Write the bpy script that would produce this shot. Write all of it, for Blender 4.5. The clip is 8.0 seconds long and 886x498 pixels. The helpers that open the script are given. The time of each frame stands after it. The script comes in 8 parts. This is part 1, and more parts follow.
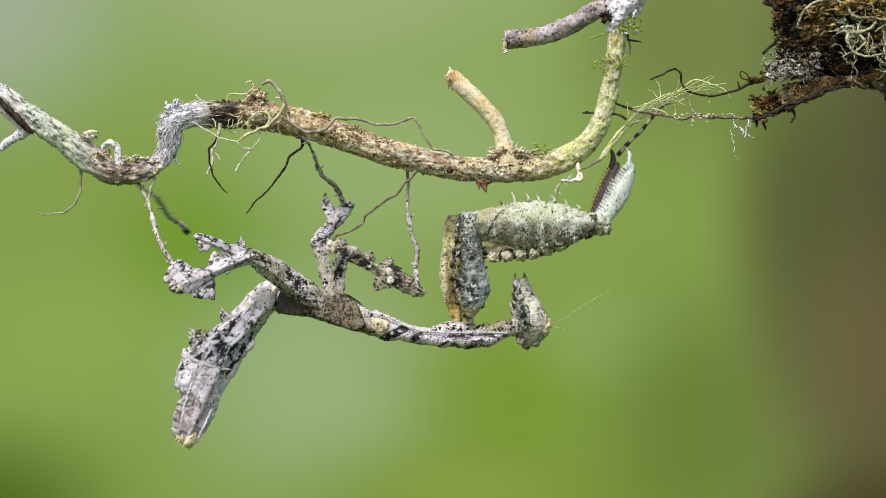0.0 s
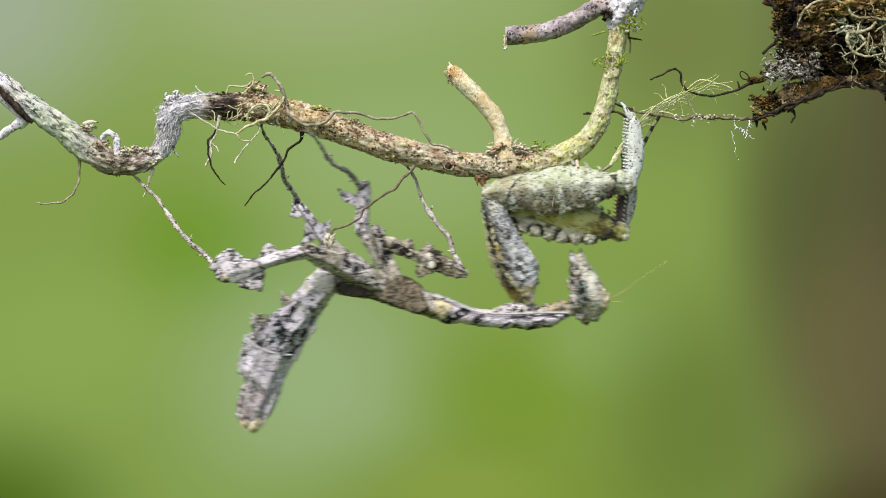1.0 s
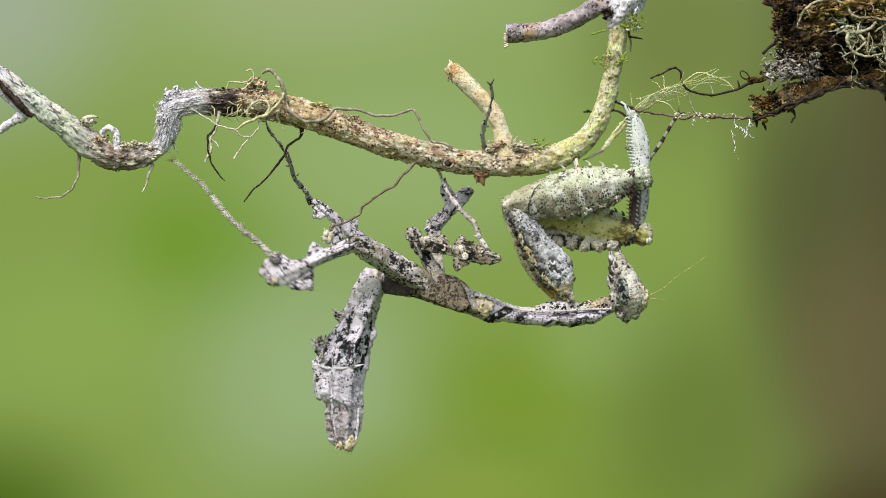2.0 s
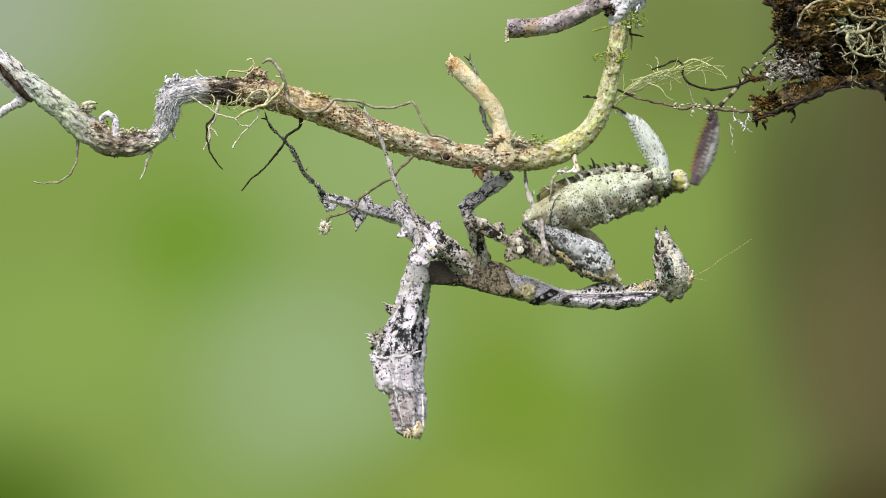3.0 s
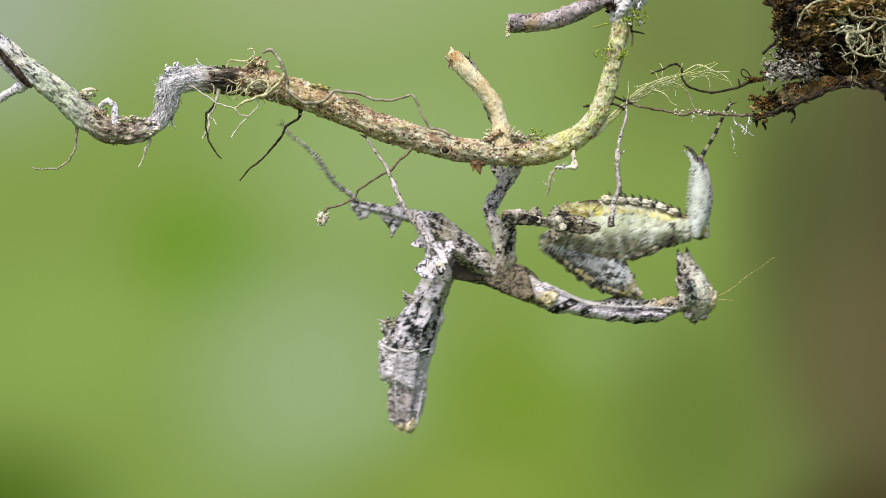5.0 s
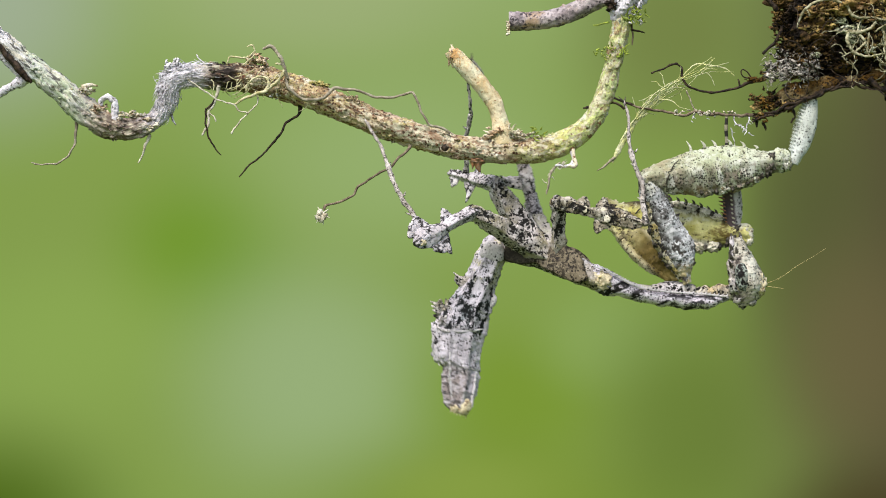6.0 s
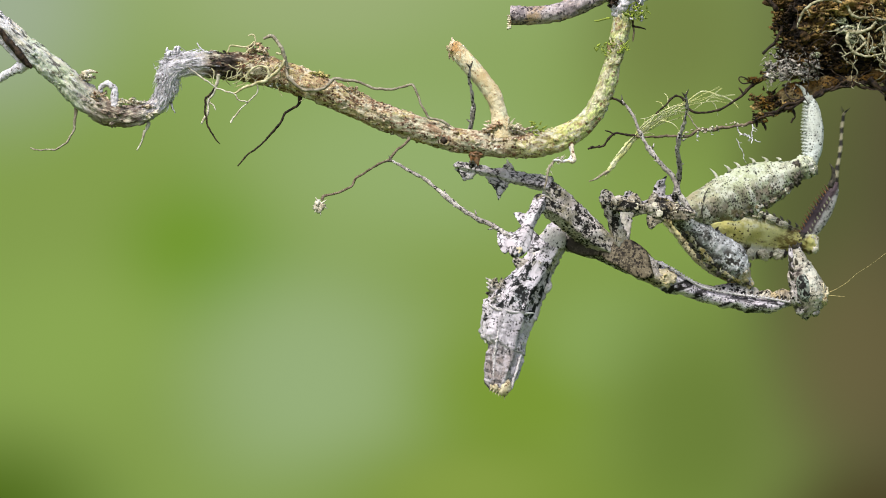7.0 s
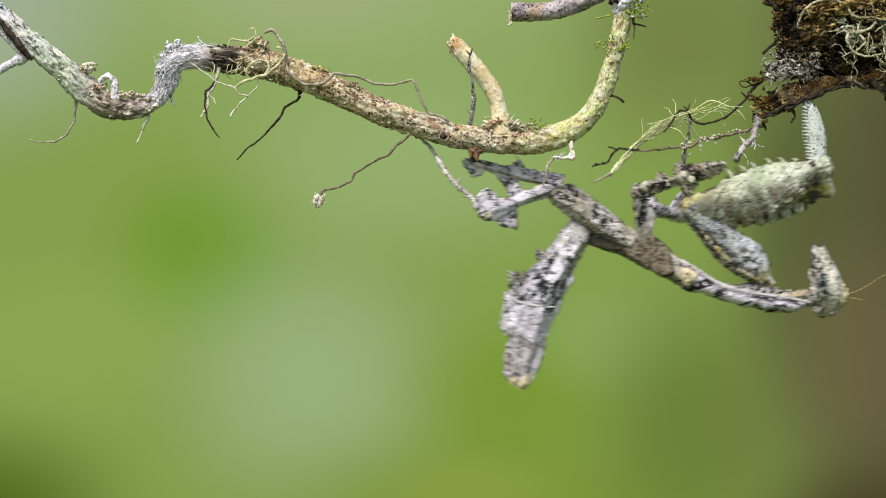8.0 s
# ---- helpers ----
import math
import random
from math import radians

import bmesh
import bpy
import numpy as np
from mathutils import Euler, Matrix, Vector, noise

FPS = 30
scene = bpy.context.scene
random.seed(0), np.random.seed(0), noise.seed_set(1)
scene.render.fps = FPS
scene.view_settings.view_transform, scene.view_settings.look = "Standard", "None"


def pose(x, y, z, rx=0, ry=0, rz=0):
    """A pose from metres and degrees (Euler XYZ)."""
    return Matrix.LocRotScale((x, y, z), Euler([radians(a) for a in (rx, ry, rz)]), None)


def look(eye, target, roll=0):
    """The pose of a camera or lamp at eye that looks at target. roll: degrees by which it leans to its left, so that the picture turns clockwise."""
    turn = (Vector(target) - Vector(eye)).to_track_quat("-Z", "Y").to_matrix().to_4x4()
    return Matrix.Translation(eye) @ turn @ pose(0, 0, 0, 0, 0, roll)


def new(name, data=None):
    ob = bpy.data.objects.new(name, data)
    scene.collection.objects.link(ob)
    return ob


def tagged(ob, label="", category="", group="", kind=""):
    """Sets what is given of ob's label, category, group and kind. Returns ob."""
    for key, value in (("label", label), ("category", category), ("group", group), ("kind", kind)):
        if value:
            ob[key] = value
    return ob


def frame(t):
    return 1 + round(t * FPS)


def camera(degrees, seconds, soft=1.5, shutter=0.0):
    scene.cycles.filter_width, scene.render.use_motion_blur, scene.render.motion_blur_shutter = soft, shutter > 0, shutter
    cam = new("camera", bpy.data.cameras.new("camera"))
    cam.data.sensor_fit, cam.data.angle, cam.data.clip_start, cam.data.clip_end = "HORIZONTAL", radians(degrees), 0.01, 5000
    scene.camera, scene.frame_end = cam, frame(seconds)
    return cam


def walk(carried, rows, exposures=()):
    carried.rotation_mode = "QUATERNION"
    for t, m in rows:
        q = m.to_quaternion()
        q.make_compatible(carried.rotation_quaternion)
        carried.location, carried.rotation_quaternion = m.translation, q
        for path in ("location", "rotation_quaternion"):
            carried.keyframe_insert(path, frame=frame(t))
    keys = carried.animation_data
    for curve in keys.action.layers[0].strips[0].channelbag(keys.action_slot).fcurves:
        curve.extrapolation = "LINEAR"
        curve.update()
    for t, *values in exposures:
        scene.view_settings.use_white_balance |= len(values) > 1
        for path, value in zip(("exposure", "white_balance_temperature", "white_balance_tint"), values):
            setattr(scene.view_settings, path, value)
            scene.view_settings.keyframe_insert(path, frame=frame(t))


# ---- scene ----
cam = camera(20, 8.0, soft=0.95, shutter=0.75)
walk(cam, [(0, look((0, -0.28356, 0), (0, 0, 0))), (8, look((0, -0.28356, 0), (0, 0, 0)))])

# world: soft overcast daylight under trees
SUN_UP, SUN_TURN = 58, 205
world = bpy.data.worlds.new("overcast_daylight")
scene.world = world
world.use_nodes = True
wn = world.node_tree.nodes
sky = wn.new("ShaderNodeTexSky")
sky.sky_type, sky.sun_disc = "NISHITA", False
sky.sun_elevation, sky.sun_rotation = radians(SUN_UP), radians(SUN_TURN)
sky.dust_density, sky.ozone_density = 4.0, 1.0
wn["Background"].inputs["Strength"].default_value = 0.15
world.node_tree.links.new(sky.outputs[0], wn["Background"].inputs["Color"])
sun = new("sun", bpy.data.lights.new("sun", "SUN"))
sun.data.energy, sun.data.angle, sun.data.color = 2.3, radians(22), (1.0, 0.98, 0.97)
sun.matrix_world = look((-0.5, -1.0, 1.6), (0, 0, 0))
scene.view_settings.exposure = 0.55

# ---- materials ----
U = 6.378e-5  # model unit in metres, about a sixteenth of a millimetre


class Shade:
    """A small builder for node materials."""

    def __init__(self, name, rough=0.8, spec=0.14):
        self.m = bpy.data.materials.new(name)
        self.m.use_nodes = True
        self.t = self.m.node_tree
        self.bsdf = self.t.nodes["Principled BSDF"]
        self.bsdf.inputs["Roughness"].default_value = rough
        self.bsdf.inputs["Specular IOR Level"].default_value = spec
        tex = self.add("ShaderNodeTexCoord")
        self.co, self.uv = tex.outputs["Object"], tex.outputs["UV"]

    def add(self, kind):
        return self.t.nodes.new(kind)

    def link(self, a, b):
        self.t.links.new(a, b)

    def noise(self, size, detail=4, rough=0.6, stretch=(1, 1, 1), shift=0.0):
        """size: of a feature, in model units."""
        mp = self.add("ShaderNodeMapping")
        mp.inputs["Scale"].default_value = [s / (size * U) for s in stretch]
        mp.inputs["Location"].default_value = (shift, shift * 0.7, shift * 1.3)
        self.link(self.co, mp.inputs[0])
        n = self.add("ShaderNodeTexNoise")
        n.inputs["Scale"].default_value, n.inputs["Detail"].default_value, n.inputs["Roughness"].default_value = 1.0, detail, rough
        self.link(mp.outputs[0], n.inputs["Vector"])
        return n.outputs["Fac"]

    def grain(self, along, across, detail=5, rough=0.65, shift=0.0):
        """Streaks that run along a limb or stem; lengths in model units."""
        mp = self.add("ShaderNodeMapping")
        mp.inputs["Scale"].default_value = (1 / (along * U), 1 / (across * U), 1)
        mp.inputs["Location"].default_value = (shift, shift * 1.7, shift * 0.6)
        self.link(self.uv, mp.inputs[0])
        n = self.add("ShaderNodeTexNoise")
        n.inputs["Scale"].default_value, n.inputs["Detail"].default_value, n.inputs["Roughness"].default_value = 1.0, detail, rough
        self.link(mp.outputs[0], n.inputs["Vector"])
        return n.outputs["Fac"]

    def zone(self, index, rows):
        """1 between two places along an axis, with soft ends: rows are start, full, full, end, in model units."""
        return self.times(self.axis(index, rows[0], rows[1]), self.axis(index, rows[3], rows[2]))

    def pits(self, size, share=0.34, shift=0.0):
        """Uneven dark dots of varied size."""
        mp = self.add("ShaderNodeMapping")
        mp.inputs["Scale"].default_value = [1 / (size * U)] * 3
        mp.inputs["Location"].default_value = (shift, shift * 2, shift * 3)
        self.link(self.co, mp.inputs[0])
        n = self.add("ShaderNodeTexNoise")
        n.inputs["Scale"].default_value, n.inputs["Detail"].default_value = 1.6, 2
        self.link(mp.outputs[0], n.inputs["Vector"])
        w = self.add("ShaderNodeVectorMath")
        w.operation = "MULTIPLY_ADD"
        self.link(n.outputs["Color"], w.inputs[0])
        w.inputs[1].default_value = (0.9, 0.9, 0.9)
        self.link(mp.outputs[0], w.inputs[2])
        v = self.add("ShaderNodeTexVoronoi")
        v.inputs["Scale"].default_value = 1.0
        self.link(w.outputs[0], v.inputs["Vector"])
        c = self.add("ShaderNodeSeparateColor")
        self.link(v.outputs["Color"], c.inputs[0])
        d = self.add("ShaderNodeMath")
        d.operation = "MULTIPLY_ADD"
        self.link(c.outputs[0], d.inputs[0])
        d.inputs[1].default_value = -share * 1.4
        self.link(v.outputs["Distance"], d.inputs[2])
        return self.step(d.outputs[0], 0.06, -0.04)

    def step(self, fac, lo, hi, a=0.0, b=1.0):
        r = self.add("ShaderNodeMapRange")
        r.interpolation_type = "SMOOTHSTEP"
        for k, v in zip(("From Min", "From Max", "To Min", "To Max"), (lo, hi, a, b)):
            r.inputs[k].default_value = v
        self.link(fac, r.inputs["Value"])
        return r.outputs[0]

    def clustered(self, size, spread, share, shift=0.0, soft=0.05, stretch=(1, 1, 1)):
        """Specks of one size that crowd together over larger patches; share: how far they spread, 0.5 is about half."""
        n = self.add("ShaderNodeMath")
        n.operation = "MULTIPLY_ADD"
        self.link(self.noise(spread, 4, 0.6, stretch, shift + 2), n.inputs[0])
        n.inputs[1].default_value = 0.9
        self.link(self.noise(size, 5, 0.62, stretch, shift), n.inputs[2])
        cut = 0.95 + (0.5 - share) * 0.42
        return self.step(n.outputs[0], cut - soft / 2, cut + soft / 2)

    def dotted(self, size, share, spread, cut, shift=0.0):
        """Separate small dark dots, strewn over patches."""
        return self.times(self.pits(size, share, shift), self.step(self.noise(spread, 3, 0.6, shift=shift + 7), cut - 0.05, cut + 0.05))

    def times(self, a, b):
        n = self.add("ShaderNodeMath")
        n.operation = "MULTIPLY"
        self.link(a, n.inputs[0])
        if isinstance(b, (int, float)):
            n.inputs[1].default_value = b
        else:
            self.link(b, n.inputs[1])
        return n.outputs[0]

    def mix(self, fac, a, b):
        n = self.add("ShaderNodeMix")
        n.data_type = "RGBA"
        if isinstance(fac, (int, float)):
            n.inputs[0].default_value = fac
        else:
            self.link(fac, n.inputs[0])
        for s, v in ((n.inputs[6], a), (n.inputs[7], b)):
            if isinstance(v, tuple):
                s.default_value = (*v, 1)
            else:
                self.link(v, s)
        return n.outputs[2]

    def axis(self, index, lo, hi):
        """The place along an axis, 0 at lo and 1 at hi, in model units."""
        s = self.add("ShaderNodeSeparateXYZ")
        self.link(self.co, s.inputs[0])
        return self.step(s.outputs[index], lo * U, hi * U)

    def ramp(self, fac, stops):
        r = self.add("ShaderNodeValToRGB")
        e = r.color_ramp.elements
        while len(e) < len(stops):
            e.new(0.5)
        for el, (p, c) in zip(e, stops):
            el.position, el.color = p, (*c, 1)
        self.link(fac, r.inputs[0])
        return r.outputs[0]

    def done(self, colour, relief=None, height=1.5, strength=0.6):
        if isinstance(colour, tuple):
            self.bsdf.inputs["Base Color"].default_value = (*colour, 1)
        else:
            self.link(colour, self.bsdf.inputs["Base Color"])
        if relief is not None:
            b = self.add("ShaderNodeBump")
            b.inputs["Strength"].default_value, b.inputs["Distance"].default_value = strength, height * U
            self.link(relief, b.inputs["Height"])
            self.link(b.outputs[0], self.bsdf.inputs["Normal"])
        return self.m


def lichened(name, pale, mid, dark, blotch=26, cover=0.55, speck=6, specks=0.3, tint=None, shift=0.0, gloss=0.72, dull=0.75, ready=True):
    """Pale crust with frayed dark blotches, dusky clouds, a few dark specks and paler flecks, as on the insect's skin."""
    s = Shade(name, gloss)
    base = s.mix(s.step(s.noise(blotch * 1.5, 5, 0.65, shift=shift + 3), 0.4, 0.6), pale, mid)
    if tint:
        base = s.mix(s.step(s.noise(blotch * 2.2, 3, shift=shift + 9), 0.46, 0.62), base, tint)
    base = s.mix(s.step(s.noise(blotch * 0.8, 5, 0.66, (0.55, 1, 1), shift + 13), 0.5, 0.68, 0, dull * 0.75), base, tuple(c * 0.36 for c in mid))
    share = 0.5 - (cover - 0.5) * 4.2
    base = s.mix(s.times(s.clustered(10, blotch * 1.9, share + 0.1, shift, 0.12, (0.8, 1, 1)), 0.5), base, tuple(c * 0.45 for c in mid))
    base = s.mix(s.clustered(8, blotch * 1.5, share - 0.1, shift, 0.04, (0.8, 1, 1)), base, dark)
    base = s.mix(s.step(s.noise(5, 4, 0.6, shift=shift), 0.56, 0.62, 0, 0.4), base, tuple(c * 0.28 for c in mid))
    for size, k in ((speck * 1.05, 0), (speck * 0.8, 4)):
        base = s.mix(s.dotted(size, specks + 0.06, blotch * 1.6, 0.47, shift + k), base, dark)
    fleck = s.step(s.noise(9, 5, 0.7, shift=shift + 17), 0.57, 0.64, 0, 0.7)
    base = s.mix(fleck, base, tuple(min(0.76, c * 1.15) for c in pale))
    if not ready:
        return s, base
    return s.done(base, s.noise(8, 7, 0.7), 2.6, 0.8)


INK = (0.011, 0.01, 0.009)
skin_white = lichened("white_crust", (0.66, 0.62, 0.64), (0.5, 0.47, 0.485), INK, 26, 0.545, 6, 0.3, None, 0, 0.72, 0.5)
skin_grey = lichened("grey_crust", (0.63, 0.59, 0.59), (0.48, 0.43, 0.41), INK, 20, 0.555, 6, 0.3, (0.44, 0.42, 0.34), 4, 0.72, 0.5)
skin_brown = lichened("brown_mottled_crust", (0.5, 0.47, 0.4), (0.27, 0.235, 0.17), INK, 16, 0.52, 5, 0.34, (0.2, 0.16, 0.09), 11, 0.72, 0.7)
skin_dark = lichened("dark_crust", (0.63, 0.59, 0.575), (0.42, 0.38, 0.33), INK, 18, 0.525, 6, 0.32, (0.28, 0.25, 0.15), 7, 0.72, 0.6)


def femur_skin():
    """Pale mint crust with scattered small dots, dusky rose patches and white blocks along the lower edge."""
    s = Shade("green_white_crust", 0.7)
    base = s.mix(s.step(s.noise(40, 5, 0.65), 0.4, 0.6), (0.5, 0.54, 0.41), (0.4, 0.44, 0.28))
    base = s.mix(s.step(s.noise(16, 6, 0.7, shift=4), 0.5, 0.62, 0, 0.7), base, (0.6, 0.62, 0.54))
    base = s.mix(s.step(s.noise(26, 5, 0.68, shift=7), 0.55, 0.68, 0, 0.6), base, (0.27, 0.26, 0.14))
    base = s.mix(s.times(s.axis(0, 110, 20), s.step(s.noise(22, 6, 0.7, (0.6, 1, 1.4), 9), 0.4, 0.58, 0.25, 0.85)), base, (0.27, 0.23, 0.13))
    w = s.add("ShaderNodeTexWave")
    w.wave_type, w.bands_direction = "BANDS", "X"
    w.inputs["Scale"].default_value, w.inputs["Distortion"].default_value, w.inputs["Detail"].default_value, w.inputs["Detail Scale"].default_value = 0.31 / (46 * U), 8.0, 4, 1.5
    s.link(s.co, w.inputs["Vector"])
    low = s.times(s.axis(2, 24, -14), s.step(s.noise(24, 5, 0.7, shift=21), 0.34, 0.52))
    base = s.mix(s.times(s.times(s.step(w.outputs["Fac"], 0.5, 0.75), low), 0.75), base, (0.15, 0.125, 0.1))
    base = s.mix(s.times(s.times(s.step(w.outputs["Fac"], 0.42, 0.15), low), 0.8), base, (0.66, 0.65, 0.61))
    base = s.mix(s.times(s.clustered(10, 34, 0.34, 5, 0.12), 0.5), base, (0.2, 0.19, 0.13))
    base = s.mix(s.times(s.clustered(12, 46, 0.36, 15, 0.1, (1.6, 1, 0.6)), s.axis(2, 20, -14)), base, (0.24, 0.2, 0.16))
    base = s.mix(s.dotted(5.4, 0.25, 40, 0.46, 2), base, (0.04, 0.038, 0.026))
    base = s.mix(s.dotted(4, 0.33, 30, 0.44, 12), base, (0.05, 0.048, 0.034))
    base = s.mix(s.dotted(9, 0.17, 60, 0.5, 5), base, (0.03, 0.028, 0.022))
    base = s.mix(s.times(s.dotted(4.2, 0.4, 30, 0.44, 19), s.axis(2, 10, -12)), base, (0.04, 0.036, 0.028))
    base = s.mix(s.times(s.axis(2, -18, -34), s.step(s.noise(14, 5, 0.68, shift=43), 0.44, 0.56, 0, 0.8)), base, (0.2, 0.15, 0.07))
    base = s.mix(s.step(s.noise(5, 4, 0.6, shift=3), 0.53, 0.66, 0, 0.6), base, (0.16, 0.17, 0.09))
    return s.done(base, s.noise(7, 8, 0.75), 3.0, 0.8)


def belly_skin():
    """Smooth lilac-white plates with faint streaks, black over the middle ones, straw at the base, brownish and ringed at the tail."""
    s = Shade("white_belly_crust", 0.62)
    base = s.mix(s.step(s.noise(44, 5, 0.6, (0.5, 1, 1)), 0.4, 0.62), (0.62, 0.58, 0.62), (0.46, 0.425, 0.46))
    base = s.mix(s.step(s.grain(50, 9, 6, 0.66, 3), 0.5, 0.64, 0, 0.65), base, (0.27, 0.25, 0.265))
    base = s.mix(s.step(s.grain(34, 12, 5, 0.65, 8), 0.54, 0.66, 0, 0.7), base, (0.72, 0.68, 0.72))
    top = s.axis(0, 84, 60)
    base = s.mix(s.times(top, s.step(s.noise(24, 6, 0.7, shift=37), 0.5, 0.62, 0, 0.8)), base, (0.5, 0.46, 0.25))
    base = s.mix(s.times(top, s.step(s.noise(15, 6, 0.7, shift=39), 0.55, 0.62, 0, 0.8)), base, (0.1, 0.09, 0.085))
    base = s.mix(s.times(s.zone(0, (140, 165, 250, 262)), s.times(s.step(s.grain(30, 7, 5, 0.66, 12), 0.5, 0.62, 0, 0.55), s.step(s.noise(40, 3, shift=14), 0.42, 0.6))), base, (0.2, 0.185, 0.2))
    w = s.add("ShaderNodeTexWave")
    w.wave_type, w.bands_direction = "BANDS", "X"
    w.inputs["Scale"].default_value, w.inputs["Distortion"].default_value, w.inputs["Detail"].default_value = 0.31 / (12 * U), 6.0, 3
    s.link(s.co, w.inputs["Vector"])
    tail = s.times(s.axis(0, 220, 240), s.axis(2, 2, -12))
    base = s.mix(s.times(tail, s.step(s.noise(14, 4, 0.6, shift=33), 0.36, 0.56, 0.3, 0.9)), base, (0.2, 0.165, 0.145))
    base = s.mix(s.times(s.times(tail, s.step(w.outputs["Fac"], 0.55, 0.75)), s.step(s.noise(10, 4, 0.6, shift=35), 0.42, 0.54, 0, 0.8)), base, (0.035, 0.03, 0.028))
    base = s.mix(s.times(s.clustered(11, 44, 0.3, 5, 0.12, (0.6, 1, 1)), 0.35), base, (0.25, 0.235, 0.24))
    base = s.mix(s.times(s.step(s.grain(16, 4, 6, 0.7, 61), 0.57, 0.61), s.step(s.noise(50, 4, shift=63), 0.44, 0.56)), base, (0.03, 0.028, 0.03))
    base = s.mix(s.dotted(4.2, 0.36, 34, 0.49, 25), base, (0.05, 0.045, 0.045))
    base = s.mix(s.step(s.noise(5, 4, 0.6, shift=9), 0.55, 0.66, 0, 0.35), base, (0.15, 0.14, 0.145))
    # ragged black over the middle plates, broken by bluish white scales
    for rows, size, cut in (((44, 62, 90, 108), 18, 0.52), ((86, 106, 156, 182), 22, 0.475)):
        patch = s.times(s.zone(0, rows), s.step(s.noise(size, 8, 0.7, (0.8, 1, 1), 47 + cut), cut, cut + 0.035))
        patch = s.times(patch, s.zone(2, (-90, -74, -14, 4)))
        base = s.mix(s.step(patch, 0.4, 0.6), base, s.mix(s.step(s.noise(9, 6, 0.7, (0.6, 1, 1), 51), 0.56, 0.62), (0.012, 0.013, 0.013), (0.3, 0.32, 0.33)))
    return s.done(base, s.noise(12, 6, 0.68, (0.5, 1, 1)), 3.4, 0.9)


def netted(name, pale, mid, cell=15):
    """Smooth bone-grey skin with a net of thin dark lines."""
    s = Shade(name, 0.6)
    base = s.mix(s.step(s.noise(30, 4, 0.6), 0.4, 0.6), pale, mid)
    mp = s.add("ShaderNodeMapping")
    mp.inputs["Scale"].default_value = (0.7 / (cell * U), 1 / (cell * U), 1 / (cell * U))
    s.link(s.co, mp.inputs[0])
    n = s.add("ShaderNodeTexNoise")
    n.inputs["Scale"].default_value = 1.2
    s.link(mp.outputs[0], n.inputs["Vector"])
    w = s.add("ShaderNodeVectorMath")
    w.operation = "MULTIPLY_ADD"
    s.link(n.outputs["Color"], w.inputs[0])
    w.inputs[1].default_value = (0.8, 0.8, 0.8)
    s.link(mp.outputs[0], w.inputs[2])
    v = s.add("ShaderNodeTexVoronoi")
    v.feature = "DISTANCE_TO_EDGE"
    v.inputs["Scale"].default_value = 1.0
    s.link(w.outputs[0], v.inputs["Vector"])
    line = s.times(s.step(v.outputs["Distance"], 0.12, 0.05), s.step(s.noise(16, 4, 0.6, shift=3), 0.4, 0.55))
    base = s.mix(s.times(line, 0.9), base, INK)
    base = s.mix(s.step(s.noise(12, 5, 0.7, (0.5, 1, 1), shift=9), 0.55, 0.59, 0, 0.95), base, INK)
    base = s.mix(s.step(s.noise(13, 5, 0.7, shift=14), 0.58, 0.66, 0, 0.7), base, (0.62, 0.61, 0.6))
    return s.done(base, s.noise(10, 6, 0.7), 2.0, 0.7)


skin_net = netted("netted_bone_grey", (0.6, 0.565, 0.585), (0.43, 0.395, 0.405), 11)


def coxa_skin():
    """Bluish white crust with black specks that crowd along the hind edge, yellow-brown at the base."""
    s = Shade("white_coxa_crust", 0.68)
    base = s.mix(s.step(s.noise(30, 5, 0.65), 0.4, 0.6), (0.56, 0.58, 0.59), (0.44, 0.45, 0.45))
    base = s.mix(s.times(s.axis(0, 100, 160), s.step(s.noise(26, 4, shift=4), 0.42, 0.58, 0, 0.8)), base, (0.5, 0.51, 0.4))
    base = s.mix(s.times(s.clustered(9, 50, 0.42, 3, 0.12), 0.55), base, (0.22, 0.215, 0.21))
    base = s.mix(s.step(s.grain(22, 8, 6, 0.7, 5), 0.54, 0.62, 0, 0.6), base, (0.26, 0.26, 0.25))
    base = s.mix(s.times(s.clustered(8, 26, 0.4, 21, 0.04, (0.7, 1, 1)), s.step(s.noise(60, 3, shift=29), 0.4, 0.56)), base, (0.05, 0.045, 0.04))
    base = s.mix(s.dotted(5, 0.34, 36, 0.47, 8), base, (0.03, 0.028, 0.026))
    base = s.mix(s.dotted(3.8, 0.38, 28, 0.45, 3), base, (0.03, 0.028, 0.026))
    base = s.mix(s.times(s.times(s.axis(2, -2, 18), s.clustered(7, 28, 0.62, 13, 0.04)), 1.0), base, (0.035, 0.03, 0.025))
    base = s.mix(s.times(s.axis(0, 36, 12), s.step(s.noise(16, 4, shift=6), 0.4, 0.56, 0, 0.8)), base, (0.48, 0.4, 0.2))
    base = s.mix(s.step(s.noise(9, 5, 0.7, shift=17), 0.56, 0.63, 0, 0.7), base, (0.68, 0.7, 0.71))
    base = s.mix(s.step(s.noise(5, 4, 0.6, shift=2), 0.55, 0.66, 0, 0.5), base, (0.15, 0.145, 0.14))
    return s.done(base, s.noise(7, 7, 0.72), 3.2, 0.9)


skin_coxa = coxa_skin()
skin_green = femur_skin()
skin_belly = belly_skin()
skin_mint = lichened("mint_white_crust", (0.58, 0.62, 0.58), (0.5, 0.53, 0.47), (0.05, 0.05, 0.045), 22, 0.61, 5, 0.2, None, 6)


